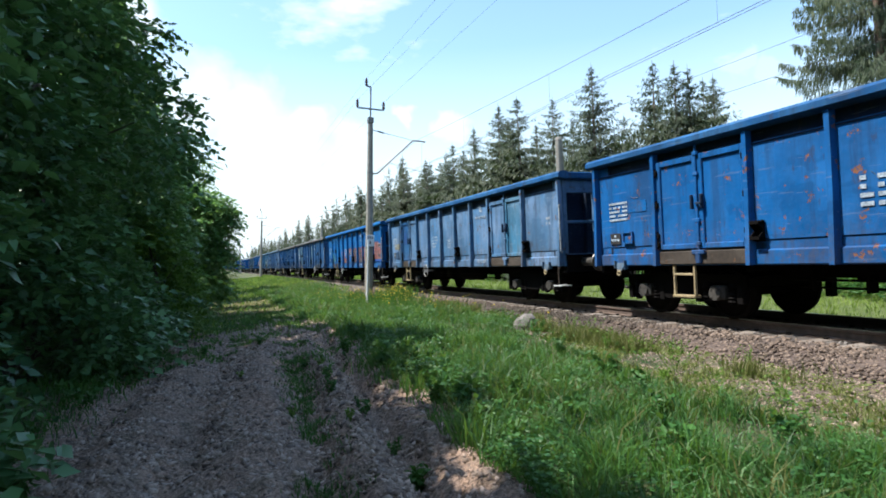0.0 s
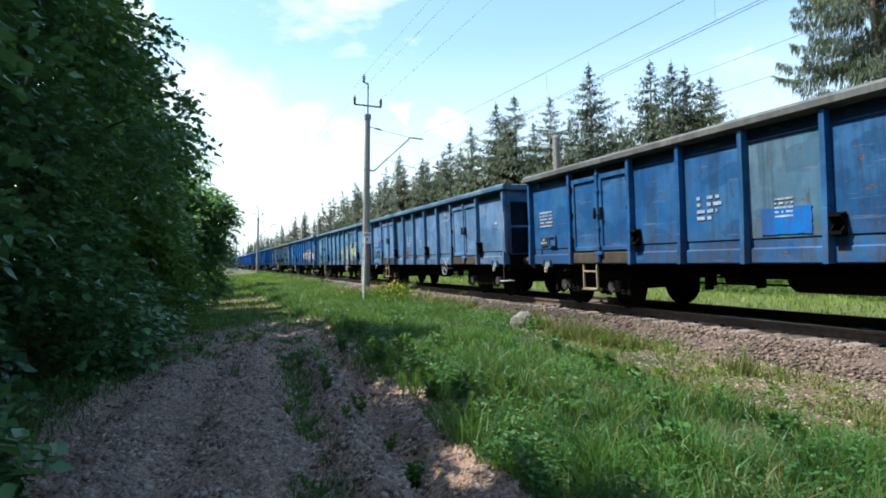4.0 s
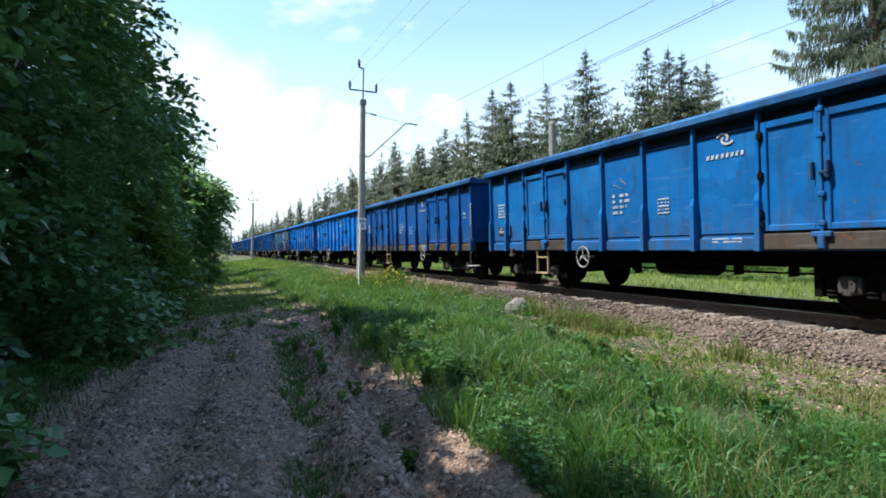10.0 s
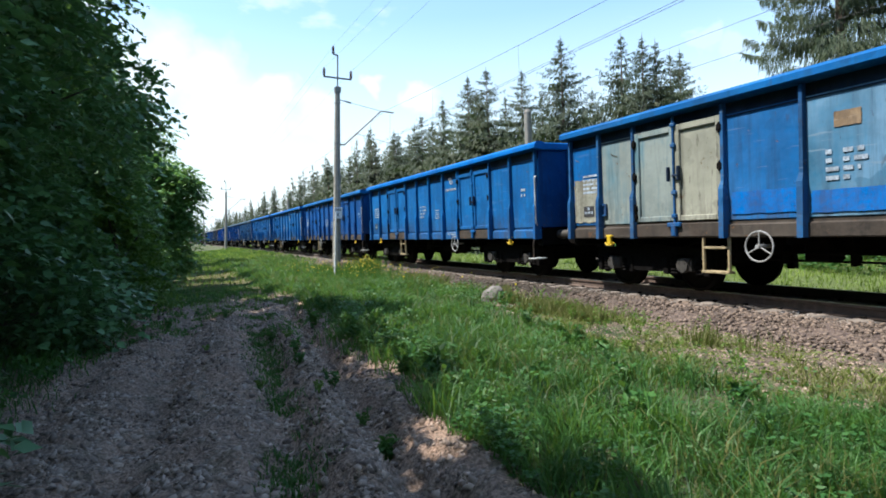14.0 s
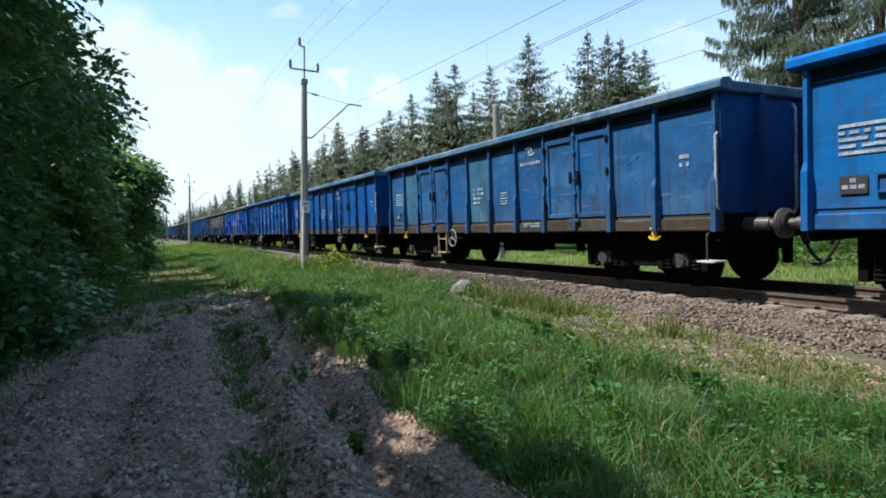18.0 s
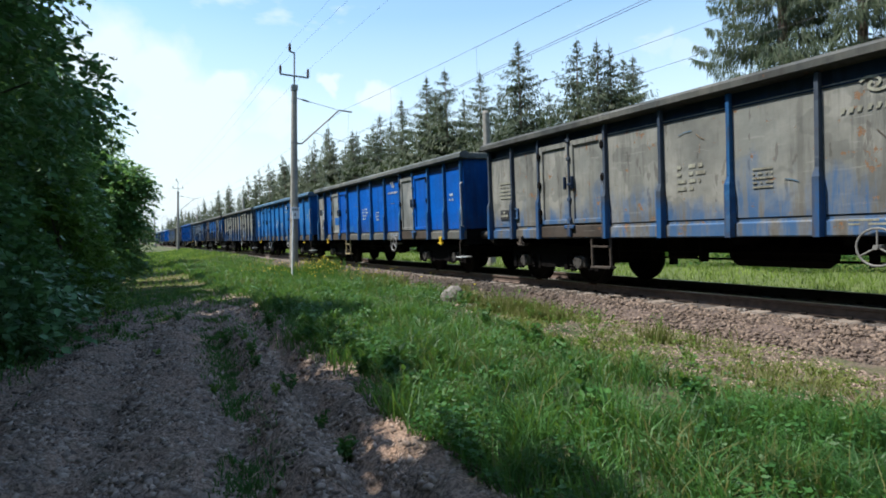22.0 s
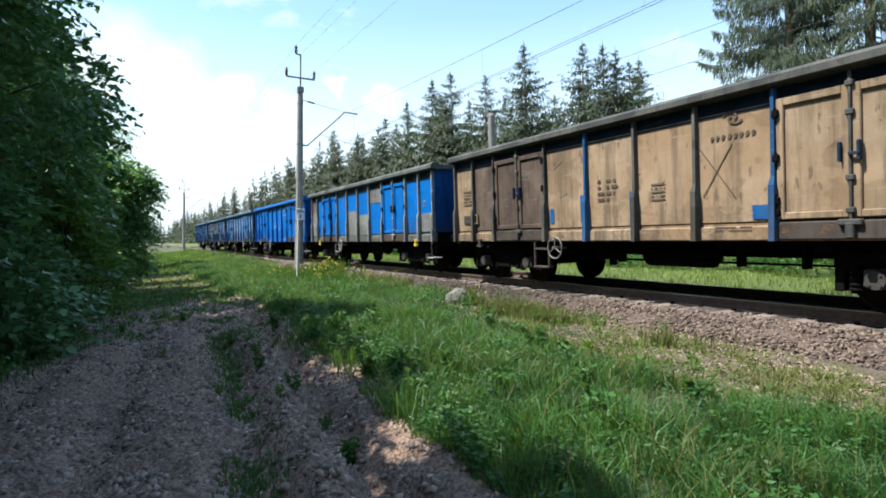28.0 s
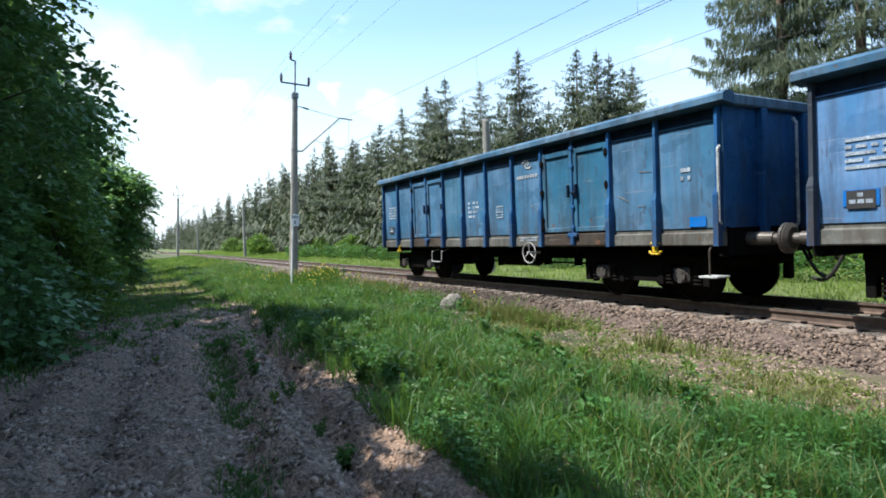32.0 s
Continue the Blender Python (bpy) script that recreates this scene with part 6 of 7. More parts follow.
def rungs_shape(bm):
    for z in (1.62, 2.1, 2.6):
        rod(bm, (-1.28, 0.05, z), (-0.66, 0.05, z), 0.014, seg=6)
        rod(bm, (-1.28, 0.05, z), (-1.28, -0.01, z), 0.014, seg=6)
    tube_path(bm, [(-0.3, 0.05, 1.2), (-0.3, 0.09, 1.3), (-0.3, 0.09, 2.9), (-0.3, 0.04, 2.98)], 0.025, 7)


def hatch_shape(bm):
    for y0, y1, z0, z1 in ((-0.15, 0.15, 0, 0.03), (-0.15, 0.15, 0.21, 0.24), (-0.15, -0.12, 0.03, 0.21), (0.12, 0.15, 0.03, 0.21)):
        box(bm, -0.04, 0.0, y0, y1, z0, z1)
    box(bm, -0.01, 0.0, -0.12, 0.12, 0.03, 0.21)


def step_shape(bm):
    for y in (-0.24, 0.24):
        box(bm, -1.46, -1.41, y - 0.02, y + 0.02, 0.42, 0.99, 0.006)
    box(bm, -1.49, -1.33, -0.26, 0.26, 0.40, 0.44, 0.006)
    box(bm, -1.465, -1.415, -0.23, 0.23, 0.79, 0.83, 0.006)


def wheel_shape(bm):
    torus(bm, (-1.50, 0, 0.84), 0.225, 0.014, "x", 24, 6)
    for k in range(3):
        a = math.radians(90 + 120 * k)
        rod(bm, (-1.50, 0, 0.84), (-1.50, 0.22 * math.cos(a), 0.84 + 0.22 * math.sin(a)), 0.011, seg=6)
    rod(bm, (-1.55, 0, 0.84), (-1.2, 0, 0.84), 0.03, seg=8)


def hook_shape(bm):
    box(bm, -1.52, -1.47, -0.05, 0.05, 0.86, 1.02, 0.01)
    box(bm, -1.52, -1.47, -0.09, 0.09, 1.0, 1.04, 0.01)
    tube_path(bm, [(-1.5, -0.12, 0.89), (-1.5, -0.07, 0.84), (-1.5, 0.07, 0.84), (-1.5, 0.12, 0.89)], 0.02, 6)


def gusset_shape(bm):
    """A folded plate, wide at the sill and narrowing to the hook."""
    a = [bm.verts.new(p) for p in ((-1.44, -0.16, 1.08), (-1.44, 0.16, 1.08), (-1.53, 0.05, 0.86), (-1.53, -0.07, 0.86))]
    b = [bm.verts.new((v.co.x + 0.02, v.co.y, v.co.z)) for v in a]
    bm.faces.new(a)
    bm.faces.new(b[::-1])
    for i in range(4):
        bm.faces.new((a[i], b[i], b[(i + 1) % 4], a[(i + 1) % 4]))
    box(bm, -1.52, -1.42, -0.17, -0.15, 0.9, 1.08)
    box(bm, -1.52, -1.42, 0.13, 0.15, 0.92, 1.08)
    bmesh.ops.recalc_face_normals(bm, faces=bm.faces[:])


def loop_shape(bm):
    torus(bm, (-1.53, -0.01, 0.83), 0.05, 0.016, "x", 14, 6)
    box(bm, -1.545, -1.51, -0.06, 0.04, 0.84, 0.89, 0.008)


def rail_shape(bm):
    tube_path(bm, [(-1.50, 0, 1.3), (-1.545, 0, 1.34), (-1.545, 0, 2.42), (-1.50, 0, 2.46)], 0.022, 7)


def bracket_shape(bm):
    """Two pressed treads between cheeks, set against a side post."""
    for z in (1.36, 1.60):
        box(bm, -0.15, -0.02, -0.17, 0.0, z, z + 0.02)
        box(bm, -0.155, -0.14, -0.17, 0.0, z, z + 0.05)
    for y in (-0.17, -0.015):
        a = [bm.verts.new(p) for p in ((-0.02, y, 1.33), (-0.02, y, 1.66), (-0.15, y, 1.62), (-0.15, y, 1.60), (-0.05, y, 1.5), (-0.15, y, 1.40), (-0.15, y, 1.36))]
        b = [bm.verts.new((v.co.x, y + 0.015, v.co.z)) for v in a]
        bm.faces.new(a)
        bm.faces.new(b[::-1])
        for i in range(7):
            bm.faces.new((a[i], b[i], b[(i + 1) % 7], a[(i + 1) % 7]))
    box(bm, -0.028, -0.02, -0.155, -0.015, 1.33, 1.66)
    bmesh.ops.recalc_face_normals(bm, faces=bm.faces[:])


def foot_shape(bm):
    box(bm, -1.52, -1.2, -0.16, 0.16, 0.48, 0.51, 0.006)


def foot_bar(bm):
    tube_path(bm, [(-1.38, 0, 1.0), (-1.46, 0, 0.9), (-1.46, 0, 0.5)], 0.016, 6)


def end_a_shape(bm):
    """Recessed end wall of the long type; y = 0 is the end of the body, the wall lies inside it."""
    box(bm, -SIDE, SIDE, -0.46, -0.42, 1.22, 3.08)
    for x in (-0.5, 0.5):
        box(bm, x - 0.06, x + 0.06, -0.42, -0.28, 1.22, 3.06, 0.015)


def end_a_frame(bm):
    for x, r in ((-1.36, 0.055), (-0.5, 0.028), (0.5, 0.028), (1.36, 0.055)):
        box(bm, x - r, x + r, -0.10, 0.0, 1.1, 3.06, 0.012)
    box(bm, -1.34, 1.34, -0.075, -0.045, 2.8, 3.08)
    box(bm, -1.40, 1.40, -0.09, -0.01, 2.74, 2.86, 0.012)
    box(bm, -1.38, 1.38, -0.085, -0.015, 2.0, 2.07, 0.01)
    box(bm, -1.38, 1.38, -0.4, -0.02, 1.23, 1.27)
    for z in (1.62, 2.4):
        rod(bm, (-1.3, -0.03, z), (-0.5, -0.03, z), 0.018, seg=6)
    for x in (-1.40, 1.40):
        box(bm, x - 0.02, x + 0.02, -0.44, -0.05, 1.22, 3.05)


def end_b_shape(bm):
    box(bm, -SIDE + 0.01, SIDE - 0.01, -0.04, 0.0, 1.22, 3.08)
    for x in (-0.55, 0.55):
        box(bm, x - 0.07, x + 0.07, -0.02, 0.12, 1.1, 3.06, 0.02)


def bar_block(rows, w, h, stroke=0.6):
    """Lines of plain bars that stand for writing; each line is a list of (start, end) along the wagon, in parts of the width."""
    def build(bm):
        for i, line in enumerate(rows):
            z1 = h * (1 - i / len(rows))
            for a, b in line:
                box(bm, -0.0012, 0.0, w * (0.5 - b), w * (0.5 - a), z1 - stroke * h / len(rows), z1)
    return build


def glyphs(spec):
    """Turns a string of x and blanks into the bars of one line."""
    n = len(spec)
    bars = []
    for i, ch in enumerate(spec):
        if ch == "x":
            if i and spec[i - 1] == "x":
                bars[-1] = (bars[-1][0], (i + 0.8) / n)
            else:
                bars.append((i / n, (i + 0.8) / n))
    return bars


NUMBER = [glyphs(s) for s in ("xx   xxx xx    ", "xx   xx xxxx   ", "xxxx xxx x     ", "xxxx xx        ")]
DATA = [glyphs(s) for s in ("xxxxxxxx", "x xx x x", "xxxxxxxx", "xx x xxx", "xxxxxxxx")]
NOTE = [glyphs(s) for s in ("xxxxxxxxxxxxxx", "xx xxx xx xxxx", "xxxxxx xxx", "xxxx xxxxxx", "xxxxxxx")]


def slant_bars(groups, w, h):
    """A company's name as leaning plain bars."""
    def build(bm):
        n = sum(groups)
        step = w / (n + 0.15 * (len(groups) - 1))
        y = w / 2
        for g in groups:
            for k in range(g):
                a = [bm.verts.new((0, q, z)) for q, z in ((y, 0), (y - 0.52 * step, 0), (y - 0.52 * step - 0.3 * h, h), (y - 0.3 * h, h))]
                b = [bm.verts.new((-0.0015, v.co.y, v.co.z)) for v in a]
                bm.faces.new(b)
                for i in range(4):
                    bm.faces.new((a[i], a[(i + 1) % 4], b[(i + 1) % 4], b[i]))
                y -= step
            y -= 0.15 * step
        bmesh.ops.recalc_face_normals(bm, faces=bm.faces[:])
    return build


def strokes(lines, width):
    """Sprayed or stencilled lines: strips of paint of one width along (y, z) points, a coat thick."""
    def build(bm):
        for pts in lines:
            P = [Vector((0, y, z)) for y, z in pts]
            L, Rr = [], []
            for i, p in enumerate(P):
                d = (P[min(i + 1, len(P) - 1)] - P[max(i - 1, 0)]).normalized()
                n = Vector((0, -d.z, d.y)) * width / 2
                L.append((bm.verts.new(p + n), bm.verts.new(p + n + Vector((-0.003, 0, 0)))))
                Rr.append((bm.verts.new(p - n), bm.verts.new(p - n + Vector((-0.003, 0, 0)))))
            for i in range(len(P) - 1):
                bm.faces.new((L[i][1], L[i + 1][1], Rr[i + 1][1], Rr[i][1]))
                bm.faces.new((L[i][0], L[i + 1][0], L[i + 1][1], L[i][1]))
                bm.faces.new((Rr[i][0], Rr[i + 1][0], Rr[i + 1][1], Rr[i][1]))
    return build


def arc(cy, cz, ry, rz, a0, a1, n=10):
    return [(cy + ry * math.cos(radians(a0 + (a1 - a0) * k / n)), cz + rz * math.sin(radians(a0 + (a1 - a0) * k / n))) for k in range(n + 1)]


def swirl(bm):
    """The operator's emblem as two plain sweeps."""
    strokes([arc(0.05, 0.02, 0.11, 0.065, 20, 230), arc(-0.05, -0.02, 0.11, 0.065, 200, 410)], 0.036)(bm)


def blot(seed, w, h, spikes=9):
    """A sprayed shape with an uneven outline, a coat of paint thick."""
    def build(bm):
        rr = random.Random(seed)
        n = spikes * 4
        pts = []
        for i in range(n):
            a = 2 * math.pi * i / n
            k = 0.8 + 0.2 * math.cos(spikes * a) + rr.uniform(-0.12, 0.12)
            pts.append((w / 2 * k * math.copysign(abs(math.cos(a)) ** 0.6, math.cos(a)), h / 2 * k * math.copysign(abs(math.sin(a)) ** 0.6, math.sin(a))))
        a = [bm.verts.new((0, y, z)) for y, z in pts]
        b = [bm.verts.new((-0.003, y, z)) for y, z in pts]
        bm.faces.new(a)
        bm.faces.new(b[::-1])
        for i in range(n):
            bm.faces.new((a[i], a[(i + 1) % n], b[(i + 1) % n], b[i]))
        bmesh.ops.recalc_face_normals(bm, faces=bm.faces[:])
    return build


def rough_rect(seed, w, h):
    """A brushed patch: four straggling edges, a coat of paint thick."""
    def build(bm):
        rr = random.Random(seed)
        n = 13
        rag = lambda k: 0.5 + 0.01 * math.sin(seed + 1.3 * k) + rr.uniform(-0.012, 0.01)
        pts = [(w * (0.5 - i / n), h * rag(i)) for i in range(n)] + [(-w * rag(i), h * (0.5 - i / n)) for i in range(n)]
        pts += [(-w * (0.5 - i / n), -h * rag(i)) for i in range(n)] + [(w * rag(i), -h * (0.5 - i / n)) for i in range(n)]
        a = [bm.verts.new((0, y, z)) for y, z in pts]
        b = [bm.verts.new((-0.003, y, z)) for y, z in pts]
        bm.faces.new(a)
        bm.faces.new(b[::-1])
        for i in range(len(pts)):
            bm.faces.new((a[i], a[(i + 1) % len(pts)], b[(i + 1) % len(pts)], b[i]))
        bmesh.ops.recalc_face_normals(bm, faces=bm.faces[:])
    return build


def bogie(parent, y):
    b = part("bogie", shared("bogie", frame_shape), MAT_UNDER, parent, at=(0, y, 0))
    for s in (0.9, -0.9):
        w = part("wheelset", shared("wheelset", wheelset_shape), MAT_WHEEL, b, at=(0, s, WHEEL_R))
        WHEELS[s > 0].append(w)
        part("axlebox", shared("axlebox", axlebox_shape), MAT_GALV2, b, "dusty grey axlebox", at=(0, s, 0))
        for d in (-0.27, 0.27):
            part("spring", shared("spring", spring_shape), MAT_UNDER, b, at=(0, s + d, 0))
    return b


CHARCOAL, ASH, SALMON, WINE, CHALK = (0.030, 0.030, 0.036), (0.11, 0.12, 0.14), (0.26, 0.085, 0.07), (0.10, 0.03, 0.03), (0.30, 0.28, 0.28)
MAT_SPRAYRED = sprayed("red layered spray paint", ((0.0, WINE), (0.22, SALMON), (0.46, CHALK), (0.50, ASH), (0.72, SALMON), (0.93, CHARCOAL)))
MAT_SPRAYDARK = sprayed("dark layered spray paint", ((0.0, CHARCOAL), (0.30, ASH), (0.44, CHALK), (0.48, CHARCOAL), (0.74, WINE), (0.86, SALMON), (0.93, CHARCOAL)), 0.6)
MAT_SPRAYGREY = sprayed("grey layered spray paint", ((0.0, ASH), (0.35, (0.15, 0.16, 0.18)), (0.6, CHALK), (0.64, CHARCOAL), (0.82, ASH)))
MAT_LIME_DULL = plain("dull lime spray paint", (0.42, 0.43, 0.08), 0.6, 0, 0.25, 4.0)
MAT_PALESPRAY = plain("faint pale blue spray paint", (0.25, 0.34, 0.40), 0.6, 0, 0.3, 4.0)
MAT_LIME_PALE = plain("faint lime spray paint", (0.07, 0.20, 0.16), 0.6, 0, 0.2, 4.0)
MAT_SPRAYWHITE = plain("white spray paint", (0.42, 0.45, 0.49), 0.6, 0, 0.18, 3.0)
MAT_GALV2 = plain("brake-dust grey casting", (0.048, 0.045, 0.042), 0.7, 0.2, 0.3, 8.0)
WHEELS = {True: [], False: []}
WAGONS = []


def wagon(kind, y, body, label, over=None, doors=None, posts=None, post_over=None, rim="rim", sill=None, step=None, marks=True, mark_mat=None, wheel=None, wheel_paint=None, step_at=None, hook=""):
    """One open goods wagon; over and doors name the paint of single panels and door leaves."""
    T = TYPES[kind]
    half = T["half"]
    over, doors = over or {}, doors or {}
    P = BLUES
    body_m, post_m, rim_m, sill_m = P[body], P[posts or body], P[rim], P[sill or "sill"]
    # End walls take a darker paint, their shade put into the colour.
    end_m = P["grimyshade"] if kind == "A" or body in ("grey", "tan", "soot") else P["dimblue"] if body in ("periwinkle", "dusty", "paleblue") else P["muted"] if body == "slate" else P["deep"]
    w = tagged(empty("open_wagon", (TRACK_X, y, 0)), label, "goods wagon", "wagons of the goods train")
    WAGONS.append((w, y))
    part("underframe", shared("under" + kind, under_shape(half)), MAT_UNDER, w, "grimy underframe blackened for shade")
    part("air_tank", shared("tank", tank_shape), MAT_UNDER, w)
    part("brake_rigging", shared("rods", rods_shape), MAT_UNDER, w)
    for s in (1, -1):
        bogie(w, s * T["bogie"])
    for i, (a, b) in enumerate(T["panels"]):
        wd = a - b
        part("side_panel", shared("sheet%s%.2f" % (kind, wd), sheet(wd, 1.22, 3.08, 0.008, LEVELS["A" if kind == "A" else "B"])), P[over.get(i, body)], w, at=(-SIDE, (a + b) / 2, 0))
    for i, (a, b) in enumerate(T["doors"]):
        m = (a + b) / 2
        wd = (a - b) / 2 - 0.05
        for j, s in ((0, 1), (1, -1)):
            leaf = part("door", shared("leaf%.2f" % wd, leaf_shape(wd)), P[doors.get(2 * i + j, body)], w, at=(-SIDE, m + s * (wd / 2 + 0.01), 0))
            if j == 0:
                part("door_handle", shared("handle", handle_shape), P["grimyshade"], leaf, at=(0, -wd / 2, 0))
            for z in (1.36, 1.52, 2.1, 2.7):
                part("door_hinge", shared("hinge", hinge_shape), MAT_UNDER, leaf, "dark greasy hinge", at=(0, s * (wd / 2 - 0.005), z))
        part("door_header", shared("head%.2f" % (a - b), lambda q: box(q, -0.02, 0.02, (b - a) / 2 + 0.03, (a - b) / 2 - 0.03, 2.84, 2.90, 0.006)), post_m, w, at=(-SIDE, m, 0))
        part("door_back", shared("back%.2f" % (a - b), lambda q: box(q, 0.015, 0.03, (b - a) / 2 + 0.03, (a - b) / 2 - 0.03, 1.22, 2.84)), P["brown"], w, at=(-SIDE, m, 0))
        part("door_lock", shared("lock", lock_shape), post_m, w, at=(-SIDE, m, 0))
        part("threshold", shared("flap%.2f" % (a - b), flap_shape(a - b)), P["sill"], w, "bare rust-brown door threshold", at=(-SIDE, m, 0))
    # A recess under the rim, painted dark to stand for the rim's shadow.
    part("top_chord", shared("chord" + kind, lambda q: (box(q, 0.05, 0.07, -half + 0.02, half - 0.02, 2.84, 3.09), box(q, -0.012, 0.07, -half + 0.02, half - 0.02, 2.84, 2.86))), P["grimyshade"], w, "dark recessed strip standing for the rim's shadow", at=(-SIDE, 0, 0))
    for s, sx in ((1, -SIDE), (-1, SIDE)):
        turn = None if s > 0 else (0, 0, math.pi)
        part("side_sill", shared("sill" + kind, sill_shape(half, *((1.34, 1.19) if kind == "A" else (1.23, 1.165)))), sill_m, w, at=(sx, 0, 0), turn=turn)
        part("top_rail", shared("rim" + kind, rim_side(half)), rim_m, w, at=(sx, 0, 0), turn=turn)
        for k, p in enumerate(T["posts"] + (half - 0.06, -half + 0.06)):
            part("side_post", shared("post", post_shape) if kind == "A" else shared("slim_post", slim_post_shape), P[post_over[k]] if post_over and k in post_over and s > 0 else post_m, w, at=(sx, p, 0), turn=turn)
    part("far_side_wall", shared("sheetfull" + kind, sheet(2 * half, 1.22, 3.08, 0.0)), body_m, w, at=(SIDE, 0, 0), turn=(0, 0, math.pi))
    for s in (1, -1):
        turn = None if s > 0 else (0, 0, math.pi)
        if kind == "A":
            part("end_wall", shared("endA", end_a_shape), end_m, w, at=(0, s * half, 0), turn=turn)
            part("end_frame", shared("endAf", end_a_frame), post_m, w, at=(0, s * half, 0), turn=turn)
        else:
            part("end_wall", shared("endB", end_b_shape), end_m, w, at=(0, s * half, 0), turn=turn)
            part("end_rungs", shared("rungs", rungs_shape), MAT_WHITE, w, "white climbing rungs", at=(0, s * half, 0), turn=turn)
        part("end_rail", shared("rimend", rim_end), rim_m, w, at=(0, s * half, 0), turn=turn)
        for x in (-0.875, 0.875):
            part("buffer", shared("buffer", buffer_shape), MAT_GREASE, w, "greasy steel buffer", at=(x, s * half, 0), turn=turn)
        part("coupling", shared("coupling", coupling_shape), MAT_UNDER, w, at=(0, s * half, 0), turn=turn)
        part("brake_hose", shared("hose", hose_shape), MAT_RUBBER, w, "black rubber brake hose", at=(0, s * half, 0), turn=turn)
        if kind == "A":
            bracket = part("tow_bracket", shared("gusset", gusset_shape), BLUES["rim"], w, "pale bent tow bracket", at=(0, s * (half - 0.75), 0))
            part("tow_hook", shared("loop", loop_shape), MAT_BEIGE, bracket, "small dull yellow hook")
        else:
            part("tow_hook", shared("hook", hook_shape), P["sill"] if hook == "d" else MAT_YELLOW, w, "worn dark tow hook" if hook == "d" else "yellow tow hook", at=(0, s * (half - 1.25), 0))
    part("hand_rail", shared("handrail", rail_shape), MAT_WHITE, w, "white corner handrail", at=(0.02, -half + 0.02, 0))
    part("foot_step", shared("foot", foot_shape), MAT_WHITE, w, "white shunter's step", at=(0, -half + 0.25, 0))
    part("step_bar", shared("footbar", foot_bar), P["sill"], w, at=(0, -half + 0.25, 0))
    if kind == "A":
        for p in (3.30, -0.66, -5.35):
            part("side_step", shared("bracket", bracket_shape), MAT_UNDER, w, "dark pressed side step", at=(-SIDE, p - 0.06, 0))
    part("ladder_step", shared("stirrup", stirrup_shape) if step == "w" else shared("step", step_shape), {"w": MAT_SILVER, "b": MAT_BEIGE, "d": P["sill"]}[step or "b"], w, "pale hanging step under the door", at=(0, half - (step_at or (2.45 if kind == "A" else 3.7)), 0))
    part("brake_wheel", shared("wheel", wheel_shape), P[wheel_paint] if wheel_paint else MAT_SILVER if step != "d" else MAT_GALV, w, "spoked handbrake wheel", at=(0, half - (wheel or (9.75 if kind == "A" else 8.3)), 0))
    if marks:
        mm = mark_mat or MAT_STENCIL
        face = -SIDE - 0.0162
        y1 = T["panels"][3] if kind != "A" else T["panels"][2]
        lg = T["panels"][5]
        for name, key, build, at, label in (
                ("number_marking", "num", bar_block(NUMBER, 0.66, 0.46, 0.5), (face, (y1[0] + y1[1]) / 2, 1.66), "white stencilled markings"),
                ("data_marking", "dat", bar_block(DATA, 0.30, 0.32, 0.45), (face, (y1[0] + y1[1]) / 2 - (1.3 if kind == "A" else 1.1), 1.62), ""),
                ("word_mark", "word", slant_bars((3, 5), 0.76, 0.07), (face, (lg[0] + lg[1]) / 2, 2.48), "company name as pale bars"),
                ("emblem", "swirl", swirl, (face, (lg[0] + lg[1]) / 2, 2.78), "round company emblem"),
                ("note_marking", "note", bar_block(NOTE, 0.58, 0.42, 0.5), (face, half - 0.72, 1.86), ""),
                ("note_marking", "note2", bar_block([glyphs("xxx"), glyphs("x x")], 0.2, 0.26, 0.5), (face, -half + 0.65, 1.95), ""),
                ("sill_marking", "note3", bar_block([glyphs("xxxxxxx xxxx"), glyphs("xx xxxxx")], 0.6, 0.1, 0.5), (-SIDE - 0.032, (lg[0] + lg[1]) / 2, 1.08), "")):
            tagged(part(name, shared(key, build), mark_mat or (MAT_WHITE if kind != "A" and name in ("word_mark", "emblem") else mm), w, label, at=at), kind="stuff")
        part("hatch", shared("hatch", hatch_shape), body_m, w, "shallow document box", at=(-SIDE - 0.012, half - 1.0, 1.42))
        part("data_board", shared("board", lambda b: box(b, -0.006, 0, -0.16, 0.16, 0, 0.22)), MAT_BLACK, w, "black data board", at=(-SIDE - 0.018, half - 0.60, 1.42))
        tagged(part("board_marking", shared("boardm", bar_block([[(.35, .6)], [(0, .28), (.36, .64), (.72, 1)]], 0.26, 0.16)), mm, w, at=(-SIDE - 0.0245, half - 0.60, 1.45)), kind="stuff")
    return w


def coat(lift):
    """Where a coat of paint lies: on the sheet, or clear of the door frames."""
    return -SIDE - lift - (0.0125 if lift < 0.015 else 0.03)


def spray(w, key, mat, y, z, wd, ht, lift=0.0, seed=1, spikes=9, label="sprayed graffiti patch"):
    part("graffiti", shared("blot%s" % key, blot(seed, wd, ht, spikes)), mat, w, label, at=(coat(lift), y, z))


def patch(w, mat, y, z, wd, ht, seed=1, lift=0.0, label="patch of repainted steel"):
    """A rough-edged patch of other paint on a panel."""
    part("paint_patch", shared("patch%d_%.2f_%.2f" % (seed, wd, ht), rough_rect(seed, wd, ht)), BLUES[mat] if isinstance(mat, str) else mat, w, label, at=(coat(lift), y, z))


def tag(w, key, mat, lines, width, y, z, lift=0.0, label="sprayed graffiti lines"):
    part("graffiti", shared("tag" + key, strokes(lines, width)), mat, w, label, at=(coat(lift), y, z))


